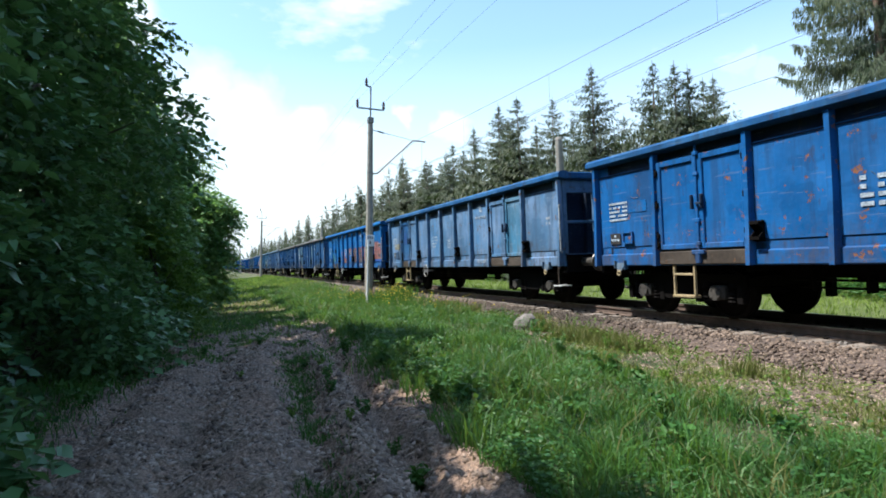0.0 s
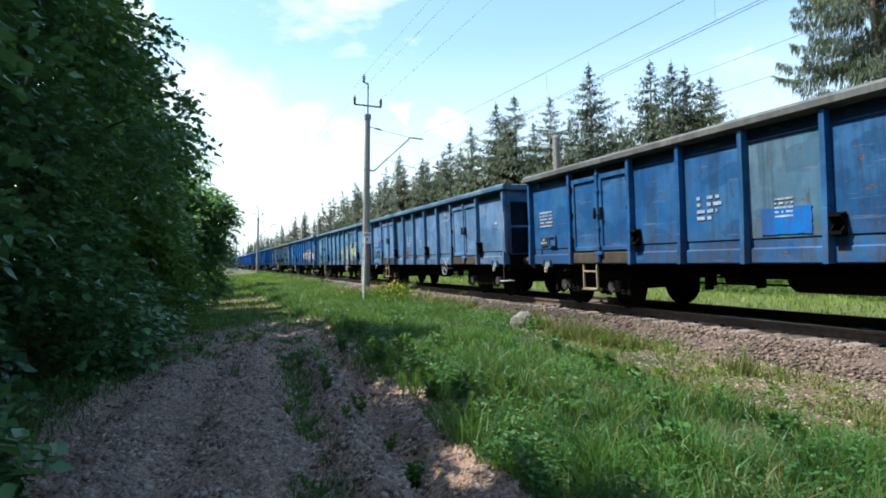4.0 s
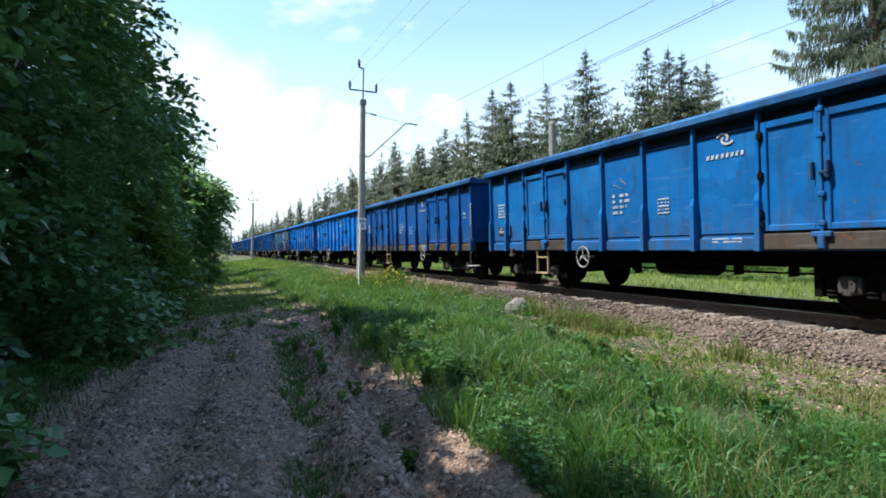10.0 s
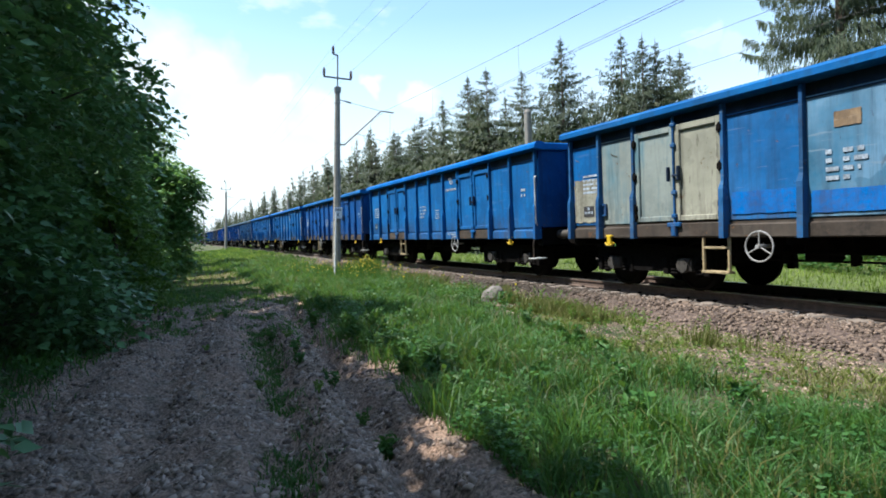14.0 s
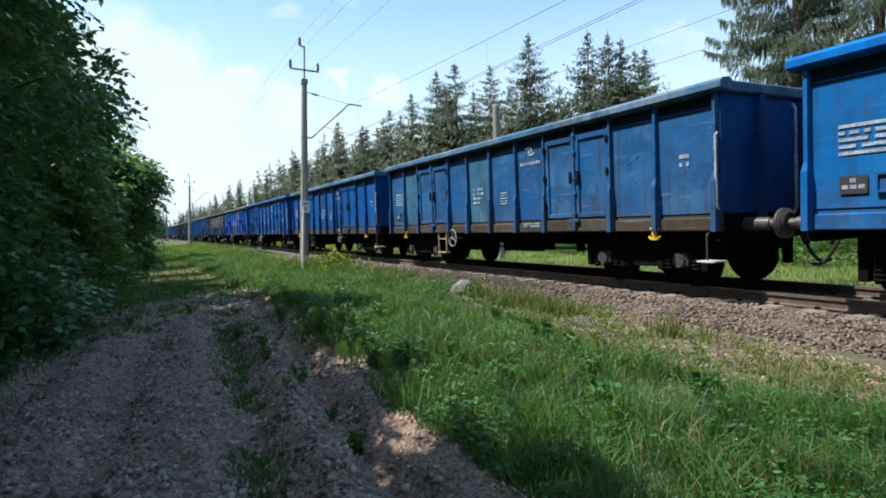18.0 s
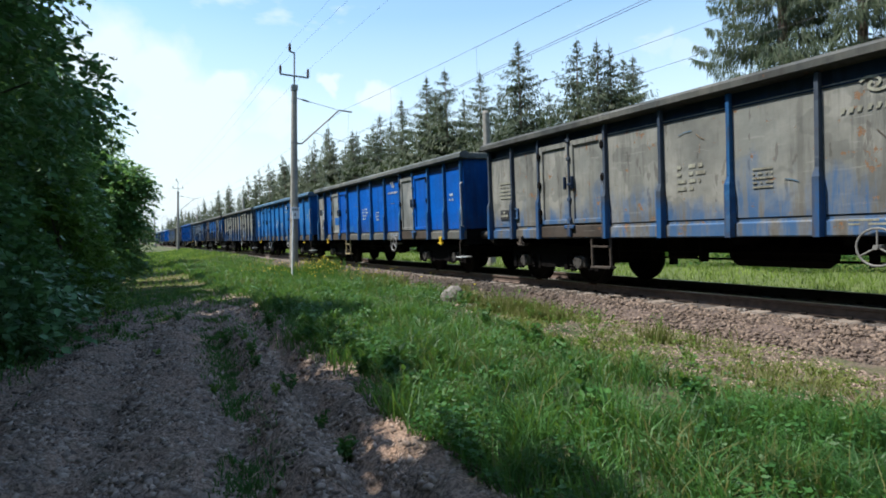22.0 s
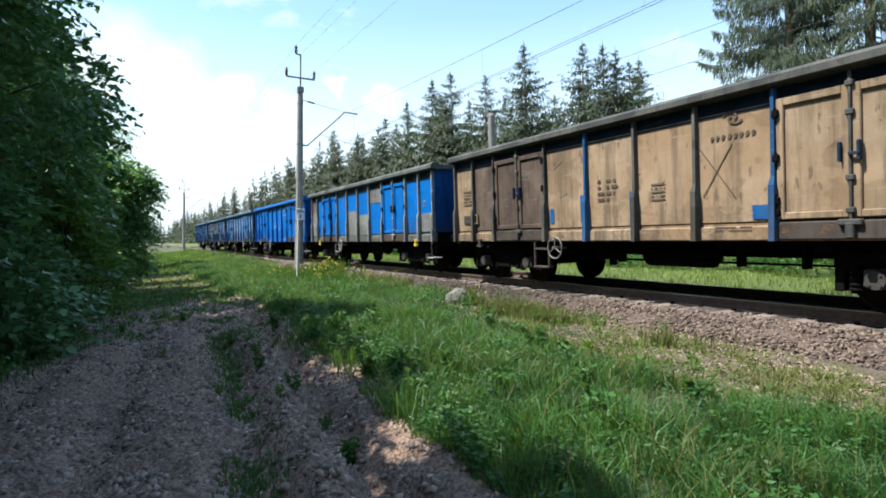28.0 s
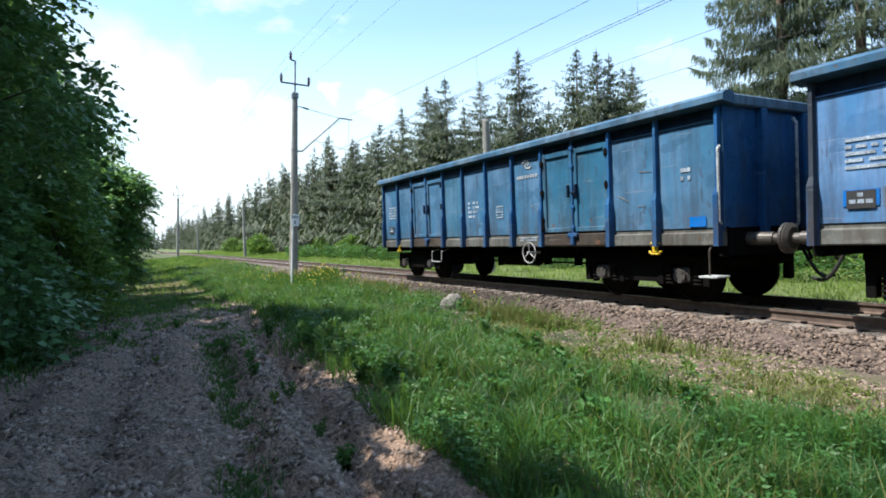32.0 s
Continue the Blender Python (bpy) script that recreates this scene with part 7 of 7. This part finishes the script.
# body paint, label, special paint of panels and doors, post, rim, sill, step
TRAIN = [
    ("A", "rusty", "bright blue open wagon with orange rust chips", dict(sill="rusty", rim="muted")),
    ("A", "faded", "sun-faded grey-blue open wagon with rust flecks", dict(doors={0: "muted", 1: "faded", 3: "light"}, sill="faded", wheel=4.8, rim="muted")),
    ("A", "strong", "blue open wagon covered in red and grey graffiti", dict(sill="strong", wheel=4.8, step_at=2.9, rim="strong")),
    ("A", "muted", "dull blue open wagon with grey-teal patches", dict(over={0: "greygreen", 4: "greygreen"}, rim="rimpale", sill="muted", doors={0: "greygreen", 1: "greygreen"})),
    ("A", "muted", "dull blue scuffed open wagon", dict(over={3: "greygreen"}, sill="muted", rim="rimpale")),
    ("A", "faded", "pale grey-blue open wagon", dict(sill="faded")),
    ("A", "light", "washed-out blue open wagon with yellow and white graffiti", dict(sill="light", rim="rim", wheel=9.8)),
    ("A", "azure", "blue open wagon with large black and white graffiti", dict(sill="azure", over={5: "muted"}, wheel=9.7, wheel_paint="brown")),
    ("A", "greygreen", "grey-teal faded open wagon", dict(rim="rimpale", sill="greygreen", wheel=4.3, mark_mat=BLUES["tan"])),
    ("A", "strong", "strong blue open wagon with dark grimy end panels", dict(over={5: "deep", 6: "dimblue"}, doors={2: "deep", 3: "dimblue"}, sill="strong", rim="steel")),
    ("B", "strong", "strong blue open wagon with cream step", dict(sill="strong", wheel=4.45, step_at=2.7, rim="muted", hook="d")),
    ("B", "deep", "deep blue open wagon with white handbrake wheel", dict(hook="d", sill="sill", rim="muted")),
    ("B", "bright", "fresh vivid blue open wagon", dict(sill="bright", rim="bright", wheel=4.3)),
    ("B", "bright", "freshly painted bright blue open wagon", dict(sill="bright", rim="bright", step="w", wheel=4.2, step_at=3.85)),
    ("B", "strong", "blue open wagon with cream patched panels", dict(over={1: "creamblue", 2: "azure", 3: "light", 6: "creamblue", 7: "creamblue"}, doors={0: "creamblue", 1: "cream", 2: "cream", 3: "creamblue"}, posts="muted", rim="strong", wheel=4.5)),
    ("B", "strong", "blue open wagon with white emblem", dict(sill="strong", rim="bright")),
    ("B", "deep", "deep blue open wagon with worn sill", dict(sill="sill", rim="strong", wheel=4.3)),
    ("B", "strong", "strong blue open wagon", dict(sill="strong", rim="bright", wheel=5.0)),
    ("B", "strong", "bright blue open wagon with white handrails", dict(sill="strong", rim="bright")),
    ("B", "muted", "dusty dull blue open wagon", dict(over={1: "steel", 3: "steel"}, sill="sill", wheel=4.4)),
    ("B", "deep", "deep blue open wagon with brown sill", dict(sill="sill", step="d", rim="rim")),
    ("B", "deep", "blue open wagon with white scratches", dict(hook="d", sill="deep", step="w", rim="muted", wheel=4.4)),
    ("B", "vivid", "vivid blue open wagon with grey patches", dict(over={0: "grey"}, rim="rimpale", sill="rimpale", step="d", wheel=4.2, mark_mat=BLUES["tan"], hook="d")),
    ("B", "dusty", "dusty grey open wagon with blue posts", dict(sill="dusty", posts="dimblue", post_over={4: "muted"}, hook="d", rim="soot", step="d", mark_mat=BLUES["cream"])),
    ("B", "vivid", "vivid blue open wagon with grey doors", dict(over={0: "grey"}, doors={0: "grey", 2: "grey"}, posts="muted", rim="rimpale", sill="rimpale")),
    ("B", "azure", "sky blue open wagon with scratched panels", dict(sill="sill", step="w", rim="rim")),
    ("B", "dusty", "dirty grey-beige open wagon with rust stains", dict(over={3: "dusty", 6: "dusty"}, doors={2: "dusty"}, posts="dimblue", post_over={5: "muted"}, rim="rimpale", sill="dusty", step="d", mark_mat=BLUES["tan"], hook="d")),
    ("B", "royal", "royal blue open wagon with rubbed tan patches", dict(over={0: "muted", 1: "muted", 2: "azure"}, doors={0: "brown", 1: "brown", 2: "brown", 3: "dusty"}, rim="soot", posts="grimyshade", step="d", mark_mat=BLUES["cream"], hook="d")),
    ("B", "paleblue", "dusty pale grey-blue open wagon with dark posts", dict(over={0: "muted", 6: "azure", 7: "azure"}, doors={0: "slate", 1: "muted"}, posts="dimblue", sill="sill", rim="rimpale", wheel=4.3)),
    ("B", "royal", "royal blue open wagon with cream step", dict(sill="sill", step="b", rim="royal")),
    ("B", "tan", "sun-bleached tan open wagon with blue posts", dict(over={0: "tan", 1: "brown"}, doors={0: "brown", 1: "brown"}, posts="soot", post_over={3: "muted", 6: "muted"}, rim="soot", sill="tan", step="d", wheel=4.2, mark_mat=BLUES["brown"], hook="d")),
    ("B", "bright", "bright blue open wagon with grey patches", dict(over={0: "brown"}, rim="rimpale", step="w", sill="rimpale", wheel=4.2, posts="grey", mark_mat=BLUES["cream"])),
    ("B", "bright", "bright blue open wagon", dict(sill="bright", rim="bright", step="w", wheel=4.3, step_at=2.6)),
    ("B", "periwinkle", "pale blue open wagon with blue spots", dict(over={2: "paleblue"}, posts="muted", sill="rimpale", rim="rim", step="w", wheel=8.5)),
    ("B", "paleblue", "pale grey-blue open wagon with blue stains", dict(over={0: "periwinkle", 6: "periwinkle", 7: "paleblue"}, doors={2: "muted", 3: "periwinkle"}, posts="dimblue", sill="rimpale", rim="rim", step="w")),
    ("B", "slate", "slate blue open wagon at the tail of the train", dict(over={2: "steel"}, doors={2: "steel", 3: "steel"}, posts="muted", sill="rimpale", rim="rim", step="w", wheel=8.1)),
]


def build_train():
    rear = 10.55
    for i, (kind, body, label, extra) in enumerate(TRAIN):
        kind = "C" if i in C_KIND else kind
        T = TYPES[kind]
        if i:
            rear += T["pitch"]
        wagon(kind, rear - T["half"], body, label, **extra)


build_train()


def bubble(seed, w, h):
    """A swollen sprayed letter shape with blunt corners, a coat of paint thick."""
    def build(bm):
        rr = random.Random(seed)
        n, a0 = 28, rr.uniform(0, 6)
        pts = []
        for i in range(n):
            a = 2 * math.pi * i / n
            k = 1 + 0.07 * math.sin(2 * a + a0) + 0.05 * math.sin(3 * a + 2 * a0)
            pts.append((w / 2 * k * math.copysign(abs(math.cos(a)) ** 0.38, math.cos(a)), h / 2 * k * math.copysign(abs(math.sin(a)) ** 0.38, math.sin(a))))
        a = [bm.verts.new((0, y, z)) for y, z in pts]
        b = [bm.verts.new((-0.003, y, z)) for y, z in pts]
        bm.faces.new(a)
        bm.faces.new(b[::-1])
        for i in range(n):
            bm.faces.new((a[i], a[(i + 1) % n], b[(i + 1) % n], b[i]))
        bmesh.ops.recalc_face_normals(bm, faces=bm.faces[:])
    return build


def arched(seed, w, h):
    """Sprayed lettering: a straight foot and a rolling upper outline, a coat of paint thick."""
    def build(bm):
        rr = random.Random(seed)
        a0, n = rr.uniform(0, 6), 30
        pts = [(w * (0.5 - i / n), h * (0.9 + 0.07 * math.sin(a0 + 0.17 * i) + 0.03 * math.sin(2 * a0 + 0.5 * i))) for i in range(n + 1)]
        pts += [(-w / 2, 0.0), (w / 2, 0.0)]
        a = [bm.verts.new((0, y, z)) for y, z in pts]
        b = [bm.verts.new((-0.003, y, z)) for y, z in pts]
        bm.faces.new(a)
        bm.faces.new(b[::-1])
        for i in range(len(pts)):
            bm.faces.new((a[i], a[(i + 1) % len(pts)], b[(i + 1) % len(pts)], b[i]))
        bmesh.ops.recalc_face_normals(bm, faces=bm.faces[:])
    return build


def decorate():
    W = [w for w, _ in WAGONS]
    # red and grey lettering on the third wagon
    rr = random.Random(21)
    for i, (y, wd, ht, mat) in enumerate(((2.32, 0.62, 0.72, MAT_SPRAYRED), (1.32, 1.16, 0.78, MAT_SPRAYRED), (0.0, 1.16, 0.92, MAT_SPRAYDARK), (-1.32, 1.16, 0.9, MAT_SPRAYDARK), (-2.64, 1.16, 0.96, MAT_SPRAYDARK),
                                          (-3.81, 0.86, 0.92, MAT_SPRAYRED), (-4.83, 0.86, 0.94, MAT_SPRAYGREY), (-6.22, 1.55, 1.06, MAT_SPRAYRED))):
        up = 0.018 if 3.3 < abs(y) < 5.35 else 0
        part("graffiti", shared("arch%d" % i, arched(60 + i, wd, ht)), mat, W[2], "layered red and grey spray lettering", at=(coat(up), y, 1.29))
        for c in range(3):
            a0 = rr.uniform(20, 120)
            tag(W[2], "gleam%d_%d" % (i, c), (MAT_PINK, MAT_SILVER, MAT_RED)[c], [arc(rr.uniform(-0.1, 0.1) * wd, 0.2, wd * rr.uniform(0.2, 0.42), ht * rr.uniform(0.25, 0.5), a0, a0 + rr.uniform(60, 140), 14)],
                (0.03, 0.022, 0.05)[c], y, 1.45, up + 0.004 + 0.001 * c, "thin sprayed outline")
    patch(W[2], "bright", 1.3, 1.80, 0.8, 0.42, 5, 0.011)
    patch(W[2], "bright", 0.15, 1.52, 0.45, 0.42, 6, 0.011)
    patch(W[2], MAT_BLUETAG, -6.2, 1.34, 1.4, 0.1, 4, 0.011)
    tag(W[2], "loop", MAT_LIME_PALE, [arc(0.22, 0.1, 0.12, 0.18, 0, 330), [(0.05, 0.25), (0.0, -0.1), (-0.1, 0.2), (-0.12, -0.15)], arc(-0.25, 0.05, 0.1, 0.18, 40, 340), [(0.3, -0.2), (-0.35, -0.16)]], 0.035, 4.85, 1.62, 0.03, "lime scribble on a door")
    # blue touch-ups and pale looped lettering on the washed-out wagon
    for y, z, a, b in ((5.85, 1.95, 0.55, 0.26), (2.75, 1.76, 0.95, 0.26), (2.62, 1.42, 0.85, 0.16), (-6.35, 1.95, 0.5, 0.3), (-0.1, 1.32, 0.8, 0.10)):
        patch(W[6], MAT_BLUETAG, y, z, a, b, 3, 0.0, "blue touch-up paint")
    for k, (y, z, a, b) in enumerate(((2.95, 2.35, 0.12, 0.12), (3.0, 2.15, 0.11, 0.12), (2.85, 1.98, 0.10, 0.10), (2.75, 1.9, 0.3, 0.2), (4.9, 1.55, 0.2, 0.34), (3.55, 1.85, 0.14, 0.7), (3.6, 1.5, 0.24, 0.2), (1.2, 2.0, 0.16, 0.12), (5.7, 1.5, 0.3, 0.14),
                                      (-1.6, 1.95, 0.22, 0.3), (-2.3, 2.2, 0.16, 0.4), (-3.9, 2.45, 0.12, 0.2), (-4.9, 2.4, 0.34, 0.16), (-5.75, 1.5, 0.18, 0.2), (-6.9, 2.4, 0.26, 0.2), (6.7, 1.7, 0.2, 0.5))):
        spray(W[6], "dab%d" % k, MAT_BLUETAG, y, z, a, b, 0.03 if 3.3 < abs(y) < 5.35 else 0.0, 30 + k, 5, "dab of blue touch-up paint")
    tag(W[6], "bar", MAT_BLUETAG, [[(0.32, 0.0), (-0.3, 0.05)]], 0.07, 4.3, 2.02, 0.05, "blue sprayed bar")
    tag(W[6], "zig", MAT_BLUETAG, [[(0.5, 0.1), (0.42, -0.25), (0.25, 0.2), (0.12, -0.2), (-0.02, 0.22), (-0.12, -0.2), (-0.3, 0.28)]], 0.05, -0.1, 2.0, 0, "blue zigzag tag")
    for i, y in enumerate((-1.35, -2.65, -3.82, -4.84)):
        up = 0.03 if 3.3 < abs(y) else 0
        for c in range(13):
            a0 = rr.uniform(0, 360)
            tag(W[6], "pale%d_%d" % (i, c), MAT_LIME_DULL if c % 2 else MAT_PALESPRAY, [arc(rr.uniform(-0.28, 0.28), rr.uniform(-0.25, 0.25), rr.uniform(0.08, 0.24), rr.uniform(0.12, 0.28), a0, a0 + rr.uniform(120, 300), 16)],
                (0.05, 0.03, 0.08, 0.04, 0.022, 0.06, 0.03, 0.025, 0.05)[c % 9], y, 1.72, up + 0.0006 * c, "faint looped spray lettering")
    # white bubble lettering with black outlines and a yellow glow on the next
    for i, (y, wd, ht, mat) in enumerate(((-1.34, 1.14, 0.72, MAT_SPRAYWHITE), (-2.62, 1.14, 0.76, MAT_SPRAYWHITE), (-3.82, 0.9, 0.86, MAT_PINK), (-4.84, 0.9, 0.92, MAT_SPRAYWHITE), (-5.85, 0.72, 0.5, MAT_SPRAYWHITE))):
        up = 0.03 if 3.3 < abs(y) < 5.35 else 0
        z = 1.62 + 0.02 * i - (0.1 if i == 4 else 0)
        for key, m, dy, dz, a, b, lift, what in (("glow", MAT_LIME, 0.0, 0.05, 1.10, 1.12, 0.0, "lime yellow sprayed glow"), ("ink", MAT_BLACK, 0.0, 0.0, 1.06, 1.06, 0.004, "black graffiti outline"), ("fill", mat, 0.0, 0.01, 0.84, 0.80, 0.008, "graffiti letter fill"),
                                                 ("shade", BLUES["light"], 0.0, -0.24 * ht / 0.8, 0.78, 0.2, 0.010, "pale blue shading")):
            part("graffiti", shared("%s%d" % (key, i), bubble(50 + i, wd * a, ht * b)), m, W[7], what, at=(coat(up) - lift, y + dy, z + dz))
        for k, (dy, dz, a, b) in enumerate((((0.0, 0.04, 0.3, 0.36),), ((0.1, 0.1, 0.5, 0.1), (-0.05, -0.22, 0.28, 0.3)), ((0.02, 0.16, 0.5, 0.1), (0.02, -0.12, 0.5, 0.1), (-0.3, 0.0, 0.08, 0.5)), ((0.0, 0.14, 0.32, 0.2), (0.02, -0.26, 0.22, 0.34)), ((-0.1, 0.02, 0.5, 0.12),))[i]):
            part("graffiti", shared("gap%d_%d" % (i, k), bubble(70 + i + 5 * k, wd * a, ht * b)), MAT_BLACK, W[7], "black inner shape of a letter", at=(coat(up) - 0.012, y + dy * wd, z + dz * ht))
    tag(W[7], "scrib", MAT_BLACK, [arc(0.42, 0.1, 0.13, 0.15, 0, 320), arc(0.12, 0.1, 0.1, 0.17, 60, 380), [(-0.05, 0.25), (-0.1, -0.15), (-0.22, 0.2), (-0.36, -0.1)], arc(-0.5, 0.1, 0.12, 0.16, 0, 300), arc(0.1, -0.25, 0.34, 0.1, 0, 300), [(-0.2, -0.1), (-0.3, -0.4), (-0.42, -0.1), (-0.5, -0.4)]], 0.028, -6.35, 2.05, 0, "black scribbled tag")
    patch(W[7], MAT_WHITE, -6.55, 1.56, 0.3, 0.24, 5, 0.01, "white painted square")
    for y, z, a, b in ((2.6, 1.42, 0.4, 0.26), (1.3, 1.42, 1.16, 0.28), (0.0, 1.42, 1.16, 0.28), (-6.3, 1.4, 1.1, 0.22)):
        patch(W[7], "bright", y, z, a, b, 4, 0.0)
    # repainted patches
    for k, mat, y, z, a, b in ((1, "deep", 4.95, 2.2, 0.35, 0.5), (1, "cream", 6.2, 1.9, 0.8, 0.25), (3, "strong", 4.0, 1.5, 0.8, 0.25), (3, "strong", 2.6, 1.35, 1.0, 0.25), (3, "strong", 6.2, 1.5, 0.7, 0.3),
                               (4, "bright", 0.0, 1.6, 0.8, 0.4), (5, "strong", 6.2, 1.95, 0.9, 0.3), (5, "brown", 2.0, 1.4, 0.8, 0.3), (6, "cream", 5.9, 2.35, 0.7, 0.2),
                               (8, "cream", 6.2, 2.28, 0.35, 0.2), (8, "cream", 6.35, 1.8, 0.3, 0.3), (8, "bright", 6.2, 2.05, 0.5, 0.24), (8, "bright", 6.75, 1.5, 0.24, 0.2), (8, "tan", -1.3, 1.4, 1.0, 0.08), (8, "bright", -3.0, 1.35, 0.3, 0.14),
                               (13, "light", -1.1, 1.75, 0.55, 0.3), (14, "cream", 5.75, 1.75, 0.95, 0.9), (14, "bright", 1.6, 1.5, 0.95, 0.34), (14, "bright", 0.55, 1.45, 0.95, 0.3), (14, "tan", 0.6, 2.5, 0.3, 0.2), (14, "bright", -5.8, 2.3, 0.35, 0.35),
                               (21, "cream", -4.7, 1.75, 0.45, 0.3), (22, "grey", 0.57, 1.71, 0.93, 1.0), (22, "grey", -0.53, 1.62, 0.93, 0.82), (22, "grey", -1.64, 2.60, 0.94, 0.6), (22, "grey", 5.8, 1.6, 0.9, 0.7),
                               (24, "grey", 5.8, 2.0, 1.0, 1.6), (24, "bright", 5.9, 2.2, 0.6, 0.25), (24, "bright", 3.6, 1.75, 0.5, 0.3), (24, "bright", 1.9, 1.4, 0.4, 0.25),
                               (27, "tan", 0.62, 1.70, 0.62, 0.36), (27, "tan", -0.52, 1.62, 0.42, 0.28), (27, "brown", 1.45, 1.55, 0.34, 0.34), (27, "brown", 1.3, 1.9, 0.12, 0.5), (27, "tan", -4.85, 2.25, 0.3, 0.7), (27, "tan", -4.7, 1.8, 0.4, 0.2), (27, "tan", 5.75, 1.95, 0.5, 0.5), (30, "strong", -5.95, 1.48, 0.36, 0.34),
                               (30, "strong", 0.10, 1.55, 0.09, 0.6), (30, "strong", 2.02, 1.5, 0.10, 0.3), (30, "strong", 1.22, 1.6, 0.12, 0.55), (30, "strong", -2.0, 1.38, 0.24, 0.2),
                               (31, "grey", 0.555, 1.70, 0.97, 0.96), (31, "grey", -0.555, 1.61, 0.97, 0.78), (31, "grey", -1.64, 2.62, 0.94, 0.5), (31, "grey", 5.8, 1.8, 0.9, 1.1), (31, "grey", -5.8, 1.55, 1.0, 0.55),
                               (33, "bright", -1.5, 1.75, 0.3, 0.2), (33, "bright", -1.9, 1.7, 0.22, 0.3), (33, "bright", -0.4, 1.9, 0.2, 0.1), (33, "bright", -0.7, 1.75, 0.14, 0.1), (33, "bright", 1.65, 1.32, 0.5, 0.12), (33, "bright", -3.7, 1.9, 0.22, 0.2),
                               (33, "bright", -4.7, 2.3, 0.25, 0.12), (33, "bright", -1.6, 1.38, 0.6, 0.1), (33, "cream", -4.75, 1.75, 0.4, 0.25), (34, "bright", 3.1, 2.2, 0.5, 0.5), (34, "bright", -3.2, 2.2, 0.45, 0.4), (34, "bright", 5.8, 1.55, 0.4, 0.2),
                               (34, "grey", 0.6, 2.2, 0.9, 0.6), (34, "cream", -0.6, 2.3, 0.7, 0.5), (35, "bright", -5.95, 1.35, 0.3, 0.16), (0, "strong", 6.0, 2.15, 0.7, 0.22)):
        if k in C_KIND:
            y0, y1 = (float(np.interp(v, B_STOPS, C_STOPS)) for v in (y - a / 2, y + a / 2))
            y, a = (y0 + y1) / 2, y1 - y0
        door = any(b_ < y < a_ for a_, b_ in TYPES["A" if k < 10 else "C" if k in C_KIND else "B"]["doors"])
        patch(W[k], mat, y, z, a, b, 3 + k % 5, 0.0075 if door else 0.0)
    tag(W[17], "house", MAT_WHITE, [[(0.25, -0.2), (-0.25, -0.22), (-0.22, 0.05), (0.22, 0.06), (0.25, -0.2)], [(0.08, 0.06), (0.1, 0.3), (-0.14, 0.28), (-0.14, 0.05)], [(0.0, 0.05), (0.0, -0.2)]], 0.045, 4.65, 1.75, 0, "white brushed sign")
    for x0, y0 in ((1.6, 2.2), (0.5, 2.6), (-0.5, 1.9), (-1.5, 2.1), (-4.6, 1.8), (-4.5, 2.3), (-3.0, 2.4)):
        patch(W[21], MAT_WHITE, x0, y0, 0.04, 0.2, 6, 0.0075 if 2.17 < abs(x0) < 4.13 else 0, "scratched white fleck")
    # scuffs from loading grabs
    for k in range(36):
        T = TYPES["A" if k < 10 else "C" if k in C_KIND else "B"]
        for q in range(rr.choice((1, 2, 3, 4))):
            a, b = rr.choice(T["panels"])
            y, z, l, e = (a + b) / 2 + rr.uniform(-0.3, 0.3), rr.uniform(1.6, 2.7), rr.uniform(0.04, 0.15), rr.uniform(-0.08, 0.08)
            tag(W[k], "scuff%d_%d" % (k, q), rr.choice((BLUES["cream"], BLUES["sill"], BLUES["light"], BLUES["tan"])), [[(l, e), (0, rr.uniform(-0.02, 0.02)), (-l, -e)]], rr.uniform(0.006, 0.013), y, z, 0, "pale scuff mark")
    tag(W[30], "cross", BLUES["brown"], [[(0.3, 0.4), (-0.3, -0.4)], [(-0.25, 0.4), (0.25, -0.35)]], 0.016, -1.6, 2.0, 0, "dark scrawled cross")
    part("side_marking", shared("num2", bar_block(NUMBER, 0.66, 0.46, 0.5)), MAT_STENCIL, W[2], at=(-SIDE - 0.046, 1.3, 1.66))["kind"] = "stuff"


decorate()


def rolled(t):
    return float(np.interp(t, [a for a, _ in ROLLED], [b for _, b in ROLLED]))


def motions():
    for w, y in WAGONS:
        walk(w, [(t, pose(TRACK_X, y - s, 0, 0, -CANT, 0)) for t, s in ROLLED])
    for front, y in ((True, 0.9), (False, -0.9)):
        first, *others = WHEELS[front]
        rows = [(k / FPS, pose(0, y, WHEEL_R, math.degrees(rolled(k / FPS) / WHEEL_R) % 360.0)) for k in range(32 * FPS + 1)]
        walk(first, rows)
        for o in others:
            o.rotation_mode = "QUATERNION"
            d = o.animation_data_create()
            d.action = first.animation_data.action
            d.action_slot = first.animation_data.action_slot


motions()
